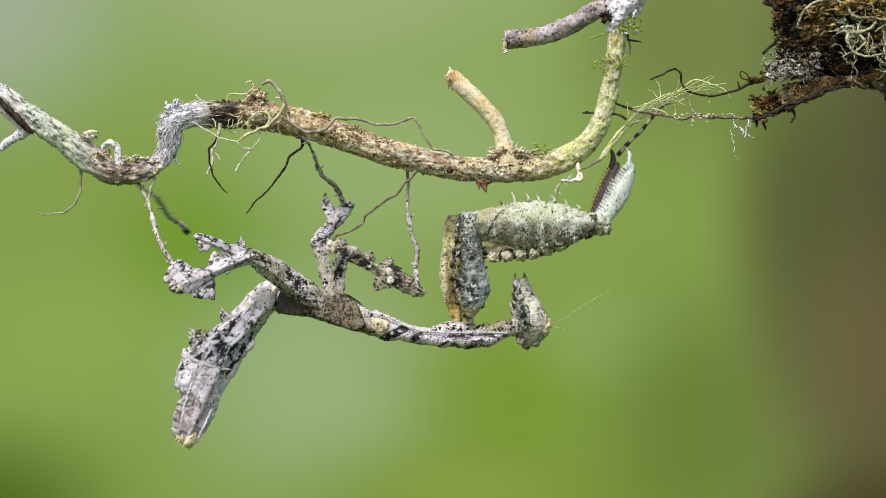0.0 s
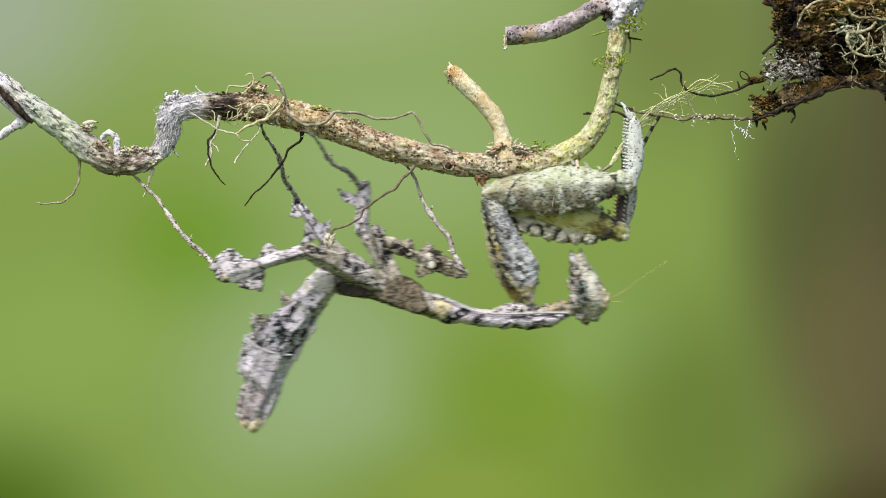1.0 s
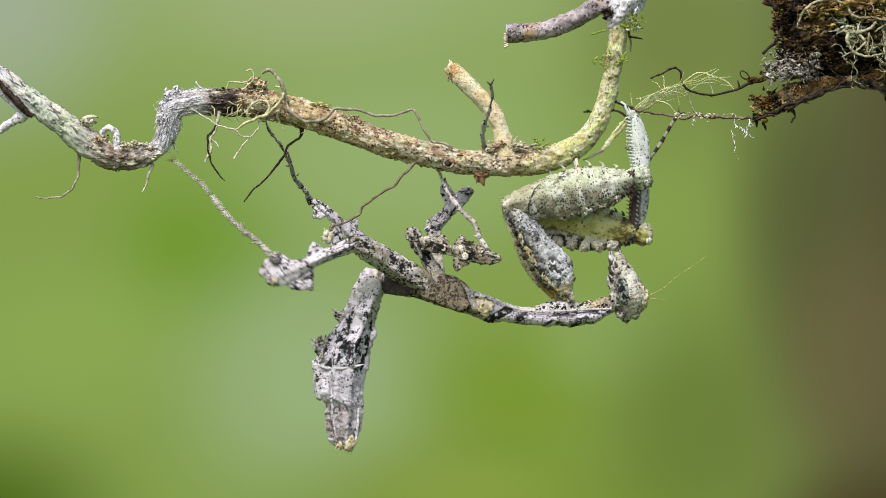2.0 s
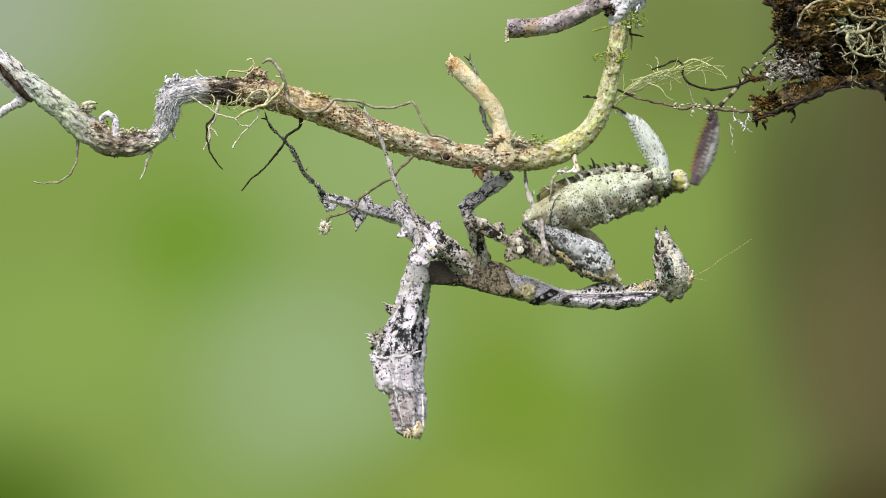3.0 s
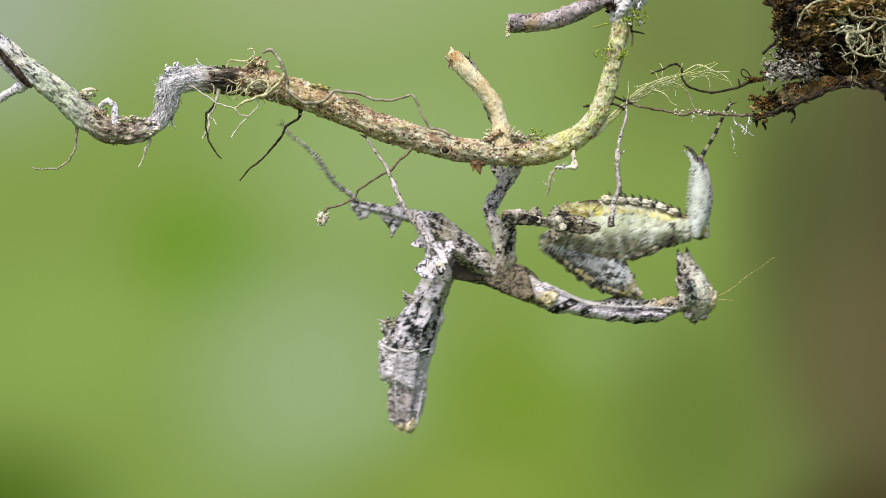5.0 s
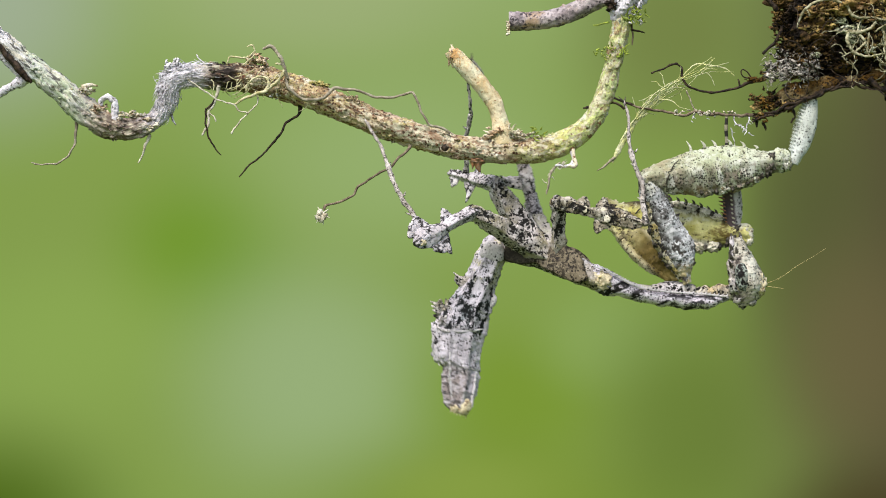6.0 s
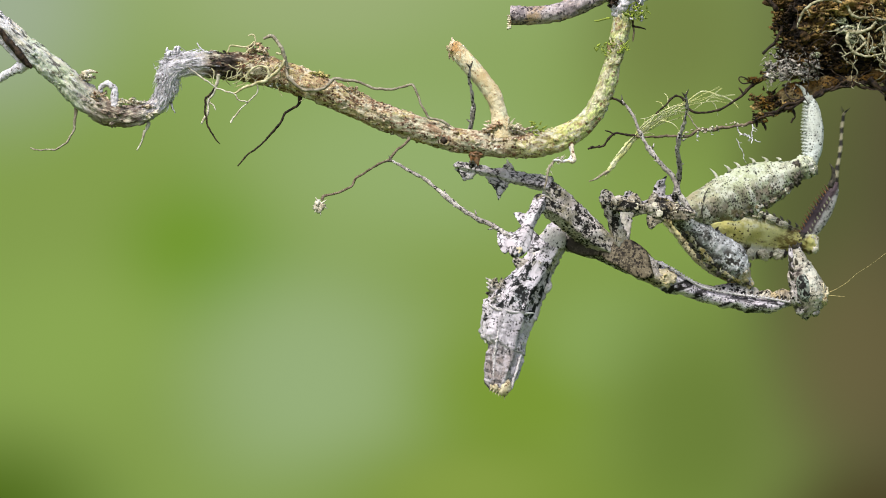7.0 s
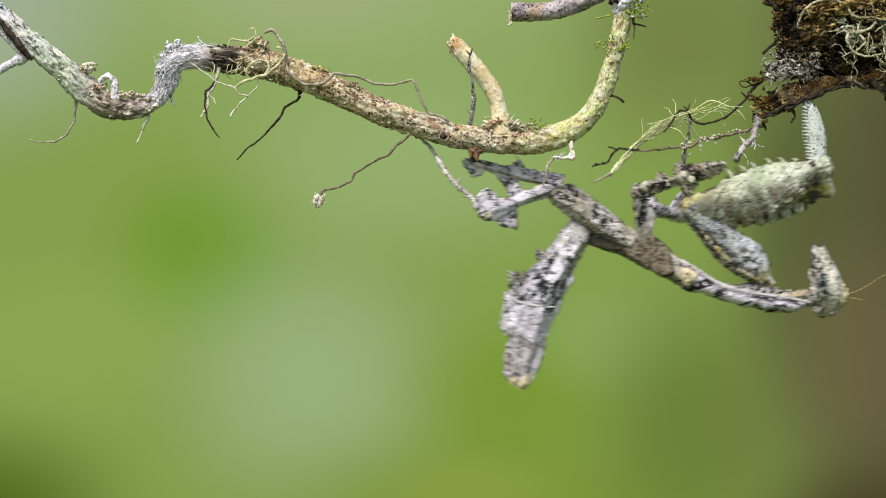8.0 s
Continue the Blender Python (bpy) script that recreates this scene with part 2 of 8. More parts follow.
def inner_skin():
    """Golden olive in the middle with small black dots, cream and black towards both edges."""
    s = Shade("olive_inner_skin", 0.6)
    base = s.mix(s.step(s.noise(34, 5, 0.65), 0.4, 0.62), (0.6, 0.58, 0.25), (0.46, 0.43, 0.13))
    for rows in ((150, 200, 230, 236), (-20, 10, 30, 56)):
        base = s.mix(s.times(s.zone(0, rows), s.step(s.noise(22, 6, 0.7, (0.7, 1, 1), 5), 0.46, 0.58, 0, 0.9)), base, (0.12, 0.075, 0.02))
    base = s.mix(s.times(s.axis(2, -6, -16), s.step(s.grain(30, 8, 5, 0.66, 7), 0.46, 0.56, 0, 0.9)), base, (0.07, 0.045, 0.015))
    base = s.mix(s.times(s.step(s.noise(30, 5, 0.6, shift=8), 0.5, 0.64), s.axis(2, 2, 14)), base, (0.64, 0.64, 0.46))
    base = s.mix(s.dotted(4.6, 0.3, 40, 0.48, 9), base, (0.06, 0.045, 0.018))
    for lo, hi in ((14, 30), (-14, -28)):
        edge = s.axis(2, lo, hi)
        base = s.mix(edge, base, s.mix(s.step(s.noise(22, 4, 0.6, (1, 0.6, 0.6), 41), 0.46, 0.53), (0.05, 0.035, 0.022), (0.68, 0.66, 0.56)))
    return s.done(base, s.noise(7, 8, 0.75), 4.0, 0.9)


skin_olive = inner_skin()


def plum_skin():
    """Dark plum on the toothed half, pale grey and speckled on the back."""
    s = Shade("plum_grey_skin", 0.55, 0.3)
    back = s.mix(s.step(s.noise(12, 6, 0.7), 0.46, 0.58), (0.5, 0.47, 0.47), (0.2, 0.18, 0.185))
    back = s.mix(s.dotted(4, 0.36, 24, 0.44, 3), back, INK)
    front = s.mix(s.step(s.noise(26, 4, 0.6, (0.4, 1, 1), 4), 0.4, 0.62), (0.05, 0.032, 0.04), (0.1, 0.07, 0.08))
    base = s.mix(s.axis(2, -12, -7), back, front)
    return s.done(base, s.noise(7, 6, 0.7), 2.0, 0.7)


skin_plum = plum_skin()


def shield_skin():
    """Lilac-grey with fine veins running along it, a black wedge and a black dash set aslant."""
    s = Shade("lilac_grey_shield", 0.66)
    base = s.mix(s.step(s.noise(36, 5, 0.65, (0.5, 1, 1)), 0.4, 0.62), (0.67, 0.62, 0.67), (0.53, 0.48, 0.53))
    base = s.mix(s.step(s.grain(40, 9, 6, 0.7, 3), 0.5, 0.6, 0, 0.6), base, (0.25, 0.23, 0.25))
    base = s.mix(s.step(s.grain(26, 7, 6, 0.66, 9), 0.54, 0.62, 0, 0.7), base, (0.72, 0.7, 0.72))
    base = s.mix(s.dotted(4.4, 0.36, 40, 0.46, 27), base, (0.06, 0.054, 0.06))
    base = s.mix(s.dotted(3.6, 0.4, 30, 0.46, 5), base, (0.06, 0.054, 0.06))
    base = s.mix(s.times(s.zone(0, (90, 120, 200, 230)), s.clustered(7, 30, 0.32, 23, 0.04, (0.6, 1, 1))), base, (0.06, 0.055, 0.06))
    d = s.add("ShaderNodeVectorMath")
    d.operation = "DOT_PRODUCT"
    s.link(s.co, d.inputs[0])
    d.inputs[1].default_value = (-0.55, 0, 1)
    v = d.outputs["Value"]
    for lo, hi, a, b in ((-36, -19, -10, 44), (-62, -48, 46, 68), (-96, -90, 84, 112), (-128, -120, 128, 160)):
        mark = s.times(s.times(s.step(v, (lo - 2) * U, (lo + 2) * U), s.step(v, (hi + 2) * U, (hi - 2) * U)), s.times(s.axis(0, a - 4, a + 4), s.axis(0, b + 4, b - 4)))
        base = s.mix(s.times(mark, s.step(s.noise(9, 4, 0.6, shift=a), 0.36, 0.46)), base, INK)
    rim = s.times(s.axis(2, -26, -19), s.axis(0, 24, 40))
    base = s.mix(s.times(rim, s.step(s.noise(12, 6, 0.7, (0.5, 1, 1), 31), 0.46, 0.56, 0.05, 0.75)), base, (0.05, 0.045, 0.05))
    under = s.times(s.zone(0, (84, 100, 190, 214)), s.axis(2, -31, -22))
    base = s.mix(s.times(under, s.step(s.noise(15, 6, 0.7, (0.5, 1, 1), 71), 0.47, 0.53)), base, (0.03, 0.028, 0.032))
    base = s.mix(s.step(s.noise(5, 4, 0.6, shift=6), 0.57, 0.68, 0, 0.5), base, (0.1, 0.09, 0.1))
    return s.done(base, s.grain(14, 6, 6, 0.7), 2.6, 0.8)


skin_lilac = shield_skin()


def head_skin():
    """Straw-pale in front with grey-green grains, dark brown-grey behind."""
    s, base = lichened("brown_speckled_head", (0.54, 0.5, 0.41), (0.38, 0.35, 0.27), INK, 17, 0.555, 5, 0.22, (0.5, 0.5, 0.42), 5, 0.7, 0.5, False)
    behind = s.times(s.times(s.axis(2, -6, 10), s.axis(0, 110, 84)), s.step(s.noise(20, 5, 0.66, shift=11), 0.36, 0.5))
    base = s.mix(s.times(behind, 0.85), base, s.mix(s.step(s.noise(11, 5, 0.66, shift=19), 0.46, 0.6), (0.05, 0.04, 0.036), (0.34, 0.3, 0.27)))
    return s.done(base, s.noise(8, 7, 0.7), 2.6, 0.8)


skin_head = head_skin()
skin_eye = lichened("grey_green_eye", (0.42, 0.48, 0.42), (0.2, 0.22, 0.18), INK, 12, 0.52, 7, 0.36, None, 3, 0.45)


def pad_skin():
    """Olive-brown, darker behind, with fine specks and pale grains."""
    s, base = lichened("brown_wing_pad", (0.21, 0.175, 0.125), (0.115, 0.093, 0.063), (0.012, 0.01, 0.008), 26, 0.58, 5, 0.36, None, 2, 0.6, 0.5, False)
    for a, b in ((62, 40), (50, 118)):
        base = s.mix(s.times(s.times(s.axis(0, a, b), s.step(s.noise(16, 5, 0.7, shift=a), 0.42, 0.6)), 0.45), base, (0.2, 0.165, 0.1) if b > a else (0.04, 0.032, 0.02))
    base = s.mix(s.times(s.axis(0, 44, 74), s.step(s.noise(20, 5, 0.66, (0.5, 1, 1), 15), 0.46, 0.6, 0, 0.7)), base, (0.17, 0.14, 0.09))
    base = s.mix(s.step(s.noise(6, 4, 0.6, shift=12), 0.56, 0.66, 0, 0.5), base, (0.33, 0.29, 0.2))
    base = s.mix(s.times(s.clustered(7, 40, 0.28, 22, 0.06), 0.9), base, (0.025, 0.02, 0.014))
    base = s.mix(s.dotted(5, 0.4, 28, 0.42, 6), base, (0.02, 0.016, 0.012))
    base = s.mix(s.times(s.times(s.axis(0, 96, 66), s.axis(2, -14, 8)), 0.6), base, (0.055, 0.043, 0.028))
    base = s.mix(s.times(s.axis(0, 58, 46), 0.75), base, (0.03, 0.025, 0.018))
    return s.done(base, s.noise(8, 6, 0.7), 2.0, 0.8)


skin_pad = pad_skin()
skin_rim = lichened("olive_speckled_rim", (0.52, 0.5, 0.4), (0.38, 0.34, 0.18), INK, 14, 0.53, 4.6, 0.36, (0.36, 0.29, 0.1), 2)
skin_cream = lichened("cream_joint", (0.64, 0.57, 0.38), (0.5, 0.42, 0.26), (0.14, 0.09, 0.04), 16, 0.63, 7, 0.2)
cream_white = lichened("cream_white_spot", (0.62, 0.59, 0.47), (0.5, 0.46, 0.34), (0.1, 0.08, 0.05), 14, 0.64, 5, 0.2)
skin_neck = lichened("straw_grey_neck", (0.54, 0.5, 0.4), (0.34, 0.3, 0.24), INK, 13, 0.56, 7, 0.3, (0.45, 0.36, 0.2), 2)


def far_coxa_skin():
    """Brown olive over the lower half, grey and white mottled towards the outer joint, a yellow-brown hind edge."""
    s = Shade("brown_olive_coxa", 0.6)
    lower = s.mix(s.step(s.noise(30, 5, 0.65, (0.5, 1, 1)), 0.4, 0.62), (0.2, 0.145, 0.04), (0.11, 0.08, 0.02))
    upper = s.mix(s.step(s.noise(26, 5, 0.66, shift=5), 0.42, 0.6), (0.46, 0.43, 0.2), (0.3, 0.265, 0.11))
    base = s.mix(s.times(s.axis(0, 70, 120), s.step(s.noise(30, 4, shift=3), 0.3, 0.48, 0.4, 1)), lower, upper)
    base = s.mix(s.times(s.axis(0, 30, 6), 0.85), base, (0.46, 0.35, 0.12))
    for a, b in ((14, 26), (-12, -24)):
        base = s.mix(s.times(s.axis(2, a, b), s.step(s.noise(20, 4, shift=14), 0.32, 0.44, 0.4, 0.9)), base, (0.56, 0.52, 0.34))
    base = s.mix(s.times(s.clustered(9, 34, 0.34, 9, 0.1), s.axis(0, 80, 130)), base, (0.2, 0.17, 0.1))
    base = s.mix(s.dotted(5, 0.3, 40, 0.48, 4), base, (0.045, 0.032, 0.015))
    base = s.mix(s.times(s.dotted(4, 0.36, 24, 0.44, 11), s.axis(2, 0, 18)), base, (0.04, 0.03, 0.015))
    return s.done(base, s.noise(8, 7, 0.7), 2.4, 0.8)


skin_yellow = far_coxa_skin()


def plain(name, colour, other, size=12, rough=0.7):
    s = Shade(name, rough)
    return s.done(s.mix(s.step(s.noise(size, 5), 0.35, 0.65), colour, other), s.noise(size * 0.6, 5), 2.0)


skin_joint = plain("straw_joint_fold", (0.66, 0.56, 0.34), (0.5, 0.4, 0.2), 8)
rust_thorn = plain("orange_brown_thorn", (0.3, 0.14, 0.065), (0.2, 0.14, 0.09), 7, 0.8)
pale_thorn = plain("pale_green_thorn", (0.5, 0.5, 0.4), (0.3, 0.3, 0.22), 8, 0.5)
thorn = plain("dark_thorn", (0.02, 0.018, 0.016), (0.09, 0.08, 0.06), 10, 0.45)
tooth = plain("pale_tooth", (0.6, 0.58, 0.45), (0.35, 0.32, 0.22), 6, 0.5)
white_edge = lichened("white_edge", (0.6, 0.565, 0.575), (0.5, 0.48, 0.46), INK, 16, 0.62, 7, 0.2)
feeler = plain("straw_feeler", (0.5, 0.42, 0.18), (0.35, 0.28, 0.12), 14, 0.5)
shin = lichened("banded_shin", (0.56, 0.52, 0.48), (0.34, 0.3, 0.27), (0.04, 0.035, 0.03), 20, 0.54, 6, 0.3, None, 2)
shin_dark = lichened("dark_banded_shin", (0.5, 0.48, 0.45), (0.3, 0.28, 0.26), INK, 18, 0.53, 6, 0.3, None, 2)


def banded(name):
    s = Shade(name, 0.6)
    w = s.add("ShaderNodeTexWave")
    w.wave_type, w.bands_direction = "BANDS", "X"
    w.inputs["Scale"].default_value, w.inputs["Distortion"].default_value = 0.31 / (22 * U), 1.0
    s.link(s.co, w.inputs["Vector"])
    return s.done(s.mix(s.step(w.outputs["Fac"], 0.4, 0.6), (0.03, 0.027, 0.025), (0.32, 0.29, 0.2)), s.noise(6), 1.0)


foot_bands = banded("banded_foot")


def bark():
    s = Shade("speckled_green_brown_bark", 0.85)
    x = s.add("ShaderNodeSeparateXYZ")
    s.link(s.co, x.inputs[0])
    pos = s.step(x.outputs[0], -1570 * U, -210 * U)
    pos.node.interpolation_type = "LINEAR"
    wob = s.add("ShaderNodeMath")
    wob.operation = "MULTIPLY_ADD"
    s.link(s.noise(40, 6, 0.75), wob.inputs[0])
    wob.inputs[1].default_value = 0.07
    sh = s.add("ShaderNodeMath")
    sh.inputs[1].default_value = -0.035
    s.link(pos, sh.inputs[0])
    s.link(sh.outputs[0], wob.inputs[2])
    base = s.ramp(wob.outputs[0], [(0.0, (0.6, 0.58, 0.61)), (0.12, (0.58, 0.57, 0.59)), (0.15, (0.5, 0.55, 0.5)), (0.2, (0.5, 0.54, 0.4)), (0.225, (0.46, 0.43, 0.4)), (0.25, (0.3, 0.23, 0.17)), (0.29, (0.3, 0.25, 0.22)),
                                   (0.305, (0.52, 0.48, 0.5)), (0.33, (0.66, 0.64, 0.68)), (0.36, (0.58, 0.56, 0.58)), (0.385, (0.2, 0.17, 0.15)), (0.42, (0.12, 0.085, 0.055)), (0.45, (0.42, 0.32, 0.2)), (0.5, (0.48, 0.37, 0.2)),
                                   (0.56, (0.54, 0.45, 0.22)), (0.62, (0.53, 0.4, 0.28)), (0.7, (0.57, 0.48, 0.33)), (0.76, (0.54, 0.43, 0.3)), (0.81, (0.56, 0.55, 0.22)), (0.87, (0.54, 0.62, 0.2)), (0.93, (0.58, 0.65, 0.33)), (1.0, (0.58, 0.54, 0.4))])
    # streaks that run along the stem: pale crust, brown rind, dark cracks
    base = s.mix(s.step(s.grain(70, 16, 6, 0.66, 6), 0.5, 0.62, 0, 0.7), base, (0.56, 0.52, 0.4))
    worn = s.axis(0, -400, -520)
    old = s.axis(0, -1230, -1300)
    mid = s.axis(0, -1090, -1000)
    base = s.mix(s.times(s.times(mid, s.step(s.grain(46, 12, 6, 0.7, 2), 0.5, 0.6, 0, 0.85)), s.step(worn, 0, 1, 0.3, 1)), base, (0.23, 0.125, 0.065))
    base = s.mix(s.times(mid, s.step(s.noise(40, 6, 0.7, (0.6, 1, 1), 11), 0.53, 0.63, 0, 0.7)), base, (0.5, 0.44, 0.14))
    # underside greyer and greener, with pale crust
    under = s.times(s.zone(0, (-760, -700, -560, -520)), s.step(s.grain(60, 14, 4, 0.6, 21), 0.44, 0.56))
    base = s.mix(s.times(under, 0.7), base, (0.4, 0.43, 0.3))
    base = s.mix(s.times(s.step(s.grain(24, 7, 6, 0.7, 12), 0.57, 0.64, 0, 0.85), s.step(worn, 0, 1, 0.25, 1)), base, (0.06, 0.042, 0.03))
    dots = s.times(s.dotted(6.6, 0.33, 36, 0.45, 2), mid)
    base = s.mix(s.times(dots, s.step(worn, 0, 1, 0.7, 0.95)), base, (0.14, 0.06, 0.03))
    base = s.mix(s.times(s.times(mid, s.clustered(9, 36, 0.26, 6, 0.1, (0.7, 1, 1))), s.step(worn, 0, 1, 0.1, 0.75)), base, (0.19, 0.1, 0.06))
    base = s.mix(s.times(s.times(mid, s.dotted(5, 0.38, 32, 0.45, 16)), s.step(worn, 0, 1, 0.4, 1)), base, (0.07, 0.032, 0.02))
    base = s.mix(s.times(s.zone(0, (-1030, -980, -560, -480)), s.step(s.noise(34, 6, 0.7, (0.6, 1, 1), 47), 0.52, 0.62, 0, 0.65)), base, (0.3, 0.17, 0.1))
    green = s.axis(0, -520, -420)
    base = s.mix(s.times(green, s.step(s.noise(24, 6, 0.68, shift=27), 0.55, 0.64, 0, 0.75)), base, (0.3, 0.17, 0.1))
    base = s.mix(s.times(green, s.times(s.dotted(10, 0.3, 60, 0.44, 33), 0.85)), base, (0.2, 0.09, 0.05))
    base = s.mix(s.times(green, s.step(s.grain(60, 16, 5, 0.66, 37), 0.56, 0.64, 0, 0.7)), base, (0.64, 0.65, 0.58))
    base = s.mix(s.step(s.noise(6, 4, 0.65), 0.53, 0.65, 0, 0.45), base, (0.22, 0.15, 0.085))
    base = s.mix(s.times(s.step(s.noise(11, 6, 0.72, (0.7, 1, 1), shift=8), 0.51, 0.61, 0, 0.85), s.step(mid, 0, 1, 0.5, 1)), base, (0.7, 0.64, 0.47))
    base = s.mix(s.times(old, s.step(s.grain(44, 8, 6, 0.68, 29), 0.48, 0.6, 0, 0.8)), base, (0.63, 0.63, 0.62))
    base = s.mix(s.times(s.times(old, s.axis(0, -1400, -1350)), s.step(s.grain(60, 12, 5, 0.66, 33), 0.46, 0.58, 0, 0.6)), base, (0.4, 0.5, 0.3))
    base = s.mix(s.times(s.zone(0, (-1250, -1225, -1160, -1135)), s.step(s.grain(26, 9, 6, 0.7, 43), 0.45, 0.56, 0, 0.85)), base, (0.1, 0.07, 0.055))
    base = s.mix(s.times(old, s.step(s.grain(26, 7, 6, 0.7, 23), 0.525, 0.585, 0, 0.92)), base, (0.07, 0.065, 0.06))
    burn = s.times(s.axis(0, -1066, -1040), s.axis(0, -975, -1010))
    base = s.mix(s.times(burn, s.step(s.grain(50, 14, 6, 0.7, 19), 0.42, 0.52)), base, (0.028, 0.022, 0.018))
    # white fuzzy lichen over the crook
    crook = s.times(s.axis(0, -1148, -1130), s.axis(0, -1045, -1080))
    base = s.mix(s.times(crook, s.step(s.grain(34, 10, 6, 0.7, 15), 0.42, 0.54)), base, (0.76, 0.74, 0.78))
    return s.done(base, s.grain(20, 6, 7, 0.75), 5.0, 1.0)


bark_main = bark()
bark_white = lichened("white_fuzz_lichen", (0.72, 0.7, 0.74), (0.52, 0.5, 0.52), (0.14, 0.12, 0.11), 20, 0.64, 7, 0.2)


def stub_bark():
    """Cream bark that turns orange-brown towards the broken end."""
    s, base = lichened("orange_cream_bark", (0.7, 0.62, 0.42), (0.62, 0.5, 0.28), (0.3, 0.15, 0.06), 26, 0.7, 4.4, 0.16, (0.66, 0.66, 0.46), 0, 0.8, 0.12, False)
    base = s.mix(s.times(s.axis(2, -70, 25), s.step(s.noise(26, 6, 0.75, (1, 1, 0.4), 5), 0.47, 0.6)), base, (0.48, 0.27, 0.1))
    return s.done(base, s.noise(9, 8, 0.75), 4.0, 0.9)


bark_orange = stub_bark()
scab_pale = lichened("pale_cream_scab", (0.7, 0.66, 0.54), (0.58, 0.5, 0.36), (0.16, 0.08, 0.04), 12, 0.6, 6, 0.25, (0.5, 0.46, 0.28))
bark_grey = lichened("grey_brown_bark", (0.42, 0.37, 0.37), (0.22, 0.185, 0.19), (0.05, 0.04, 0.045), 22, 0.56, 8, 0.25, (0.36, 0.26, 0.17))
root_brown = plain("brown_rootlet", (0.085, 0.06, 0.04), (0.2, 0.16, 0.11), 12)
root_dark = plain("dark_rootlet", (0.008, 0.006, 0.005), (0.05, 0.033, 0.02), 7, 0.6)
root_grey = plain("grey_rootlet", (0.34, 0.31, 0.23), (0.18, 0.15, 0.105), 12)
root_pale = plain("pale_rootlet", (0.6, 0.58, 0.47), (0.34, 0.3, 0.21), 9)
root_straw = plain("straw_rootlet", (0.46, 0.44, 0.29), (0.13, 0.11, 0.05), 10)
fibre = plain("yellow_green_fibre", (0.46, 0.47, 0.17), (0.6, 0.6, 0.38), 24, 0.6)
root_olive = plain("straw_green_root", (0.56, 0.53, 0.34), (0.34, 0.31, 0.14), 10)
moss = plain("green_moss", (0.3, 0.38, 0.05), (0.16, 0.2, 0.04), 10)
moss_pale = lichened("yellow_green_crust", (0.5, 0.47, 0.16), (0.4, 0.36, 0.13), (0.12, 0.07, 0.03), 12, 0.6, 7, 0.3)
scab = lichened("flaky_scab", (0.64, 0.55, 0.4), (0.5, 0.36, 0.22), (0.1, 0.05, 0.025), 12, 0.6, 7, 0.3, (0.46, 0.3, 0.17))


def peat():
    s = Shade("crumbly_brown_peat", 0.9)
    base = s.mix(s.step(s.noise(46, 6, 0.7), 0.46, 0.64), (0.012, 0.009, 0.007), (0.075, 0.045, 0.02))
    base = s.mix(s.step(s.noise(50, 8, 0.74, shift=3), 0.48, 0.6, 0, 0.85), base, (0.26, 0.155, 0.045))
    base = s.mix(s.step(s.noise(20, 7, 0.75, shift=8), 0.6, 0.68, 0, 0.7), base, (0.3, 0.27, 0.21))
    base = s.mix(s.step(s.noise(11, 6, 0.75, shift=5), 0.53, 0.62), base, (0.008, 0.006, 0.005))
    return s.done(base, s.noise(12, 9, 0.8), 9.0, 1.0)


peat_mat = peat()
peat_gold = lichened("golden_rotten_wood", (0.52, 0.39, 0.14), (0.3, 0.19, 0.06), (0.012, 0.008, 0.005), 20, 0.53, 7, 0.3, (0.16, 0.09, 0.035))
lichen_green = lichened("pale_green_lichen", (0.56, 0.58, 0.44), (0.36, 0.38, 0.22), (0.05, 0.04, 0.02), 16, 0.58, 6, 0.3)
peat_pale = lichened("pale_root_crust", (0.64, 0.61, 0.54), (0.34, 0.3, 0.25), (0.02, 0.015, 0.012), 11, 0.52, 7, 0.3)
peat_rust = lichened("rusty_bark_strip", (0.2, 0.105, 0.018), (0.11, 0.055, 0.01), (0.008, 0.006, 0.004), 24, 0.53, 5.5, 0.3, (0.26, 0.2, 0.1))


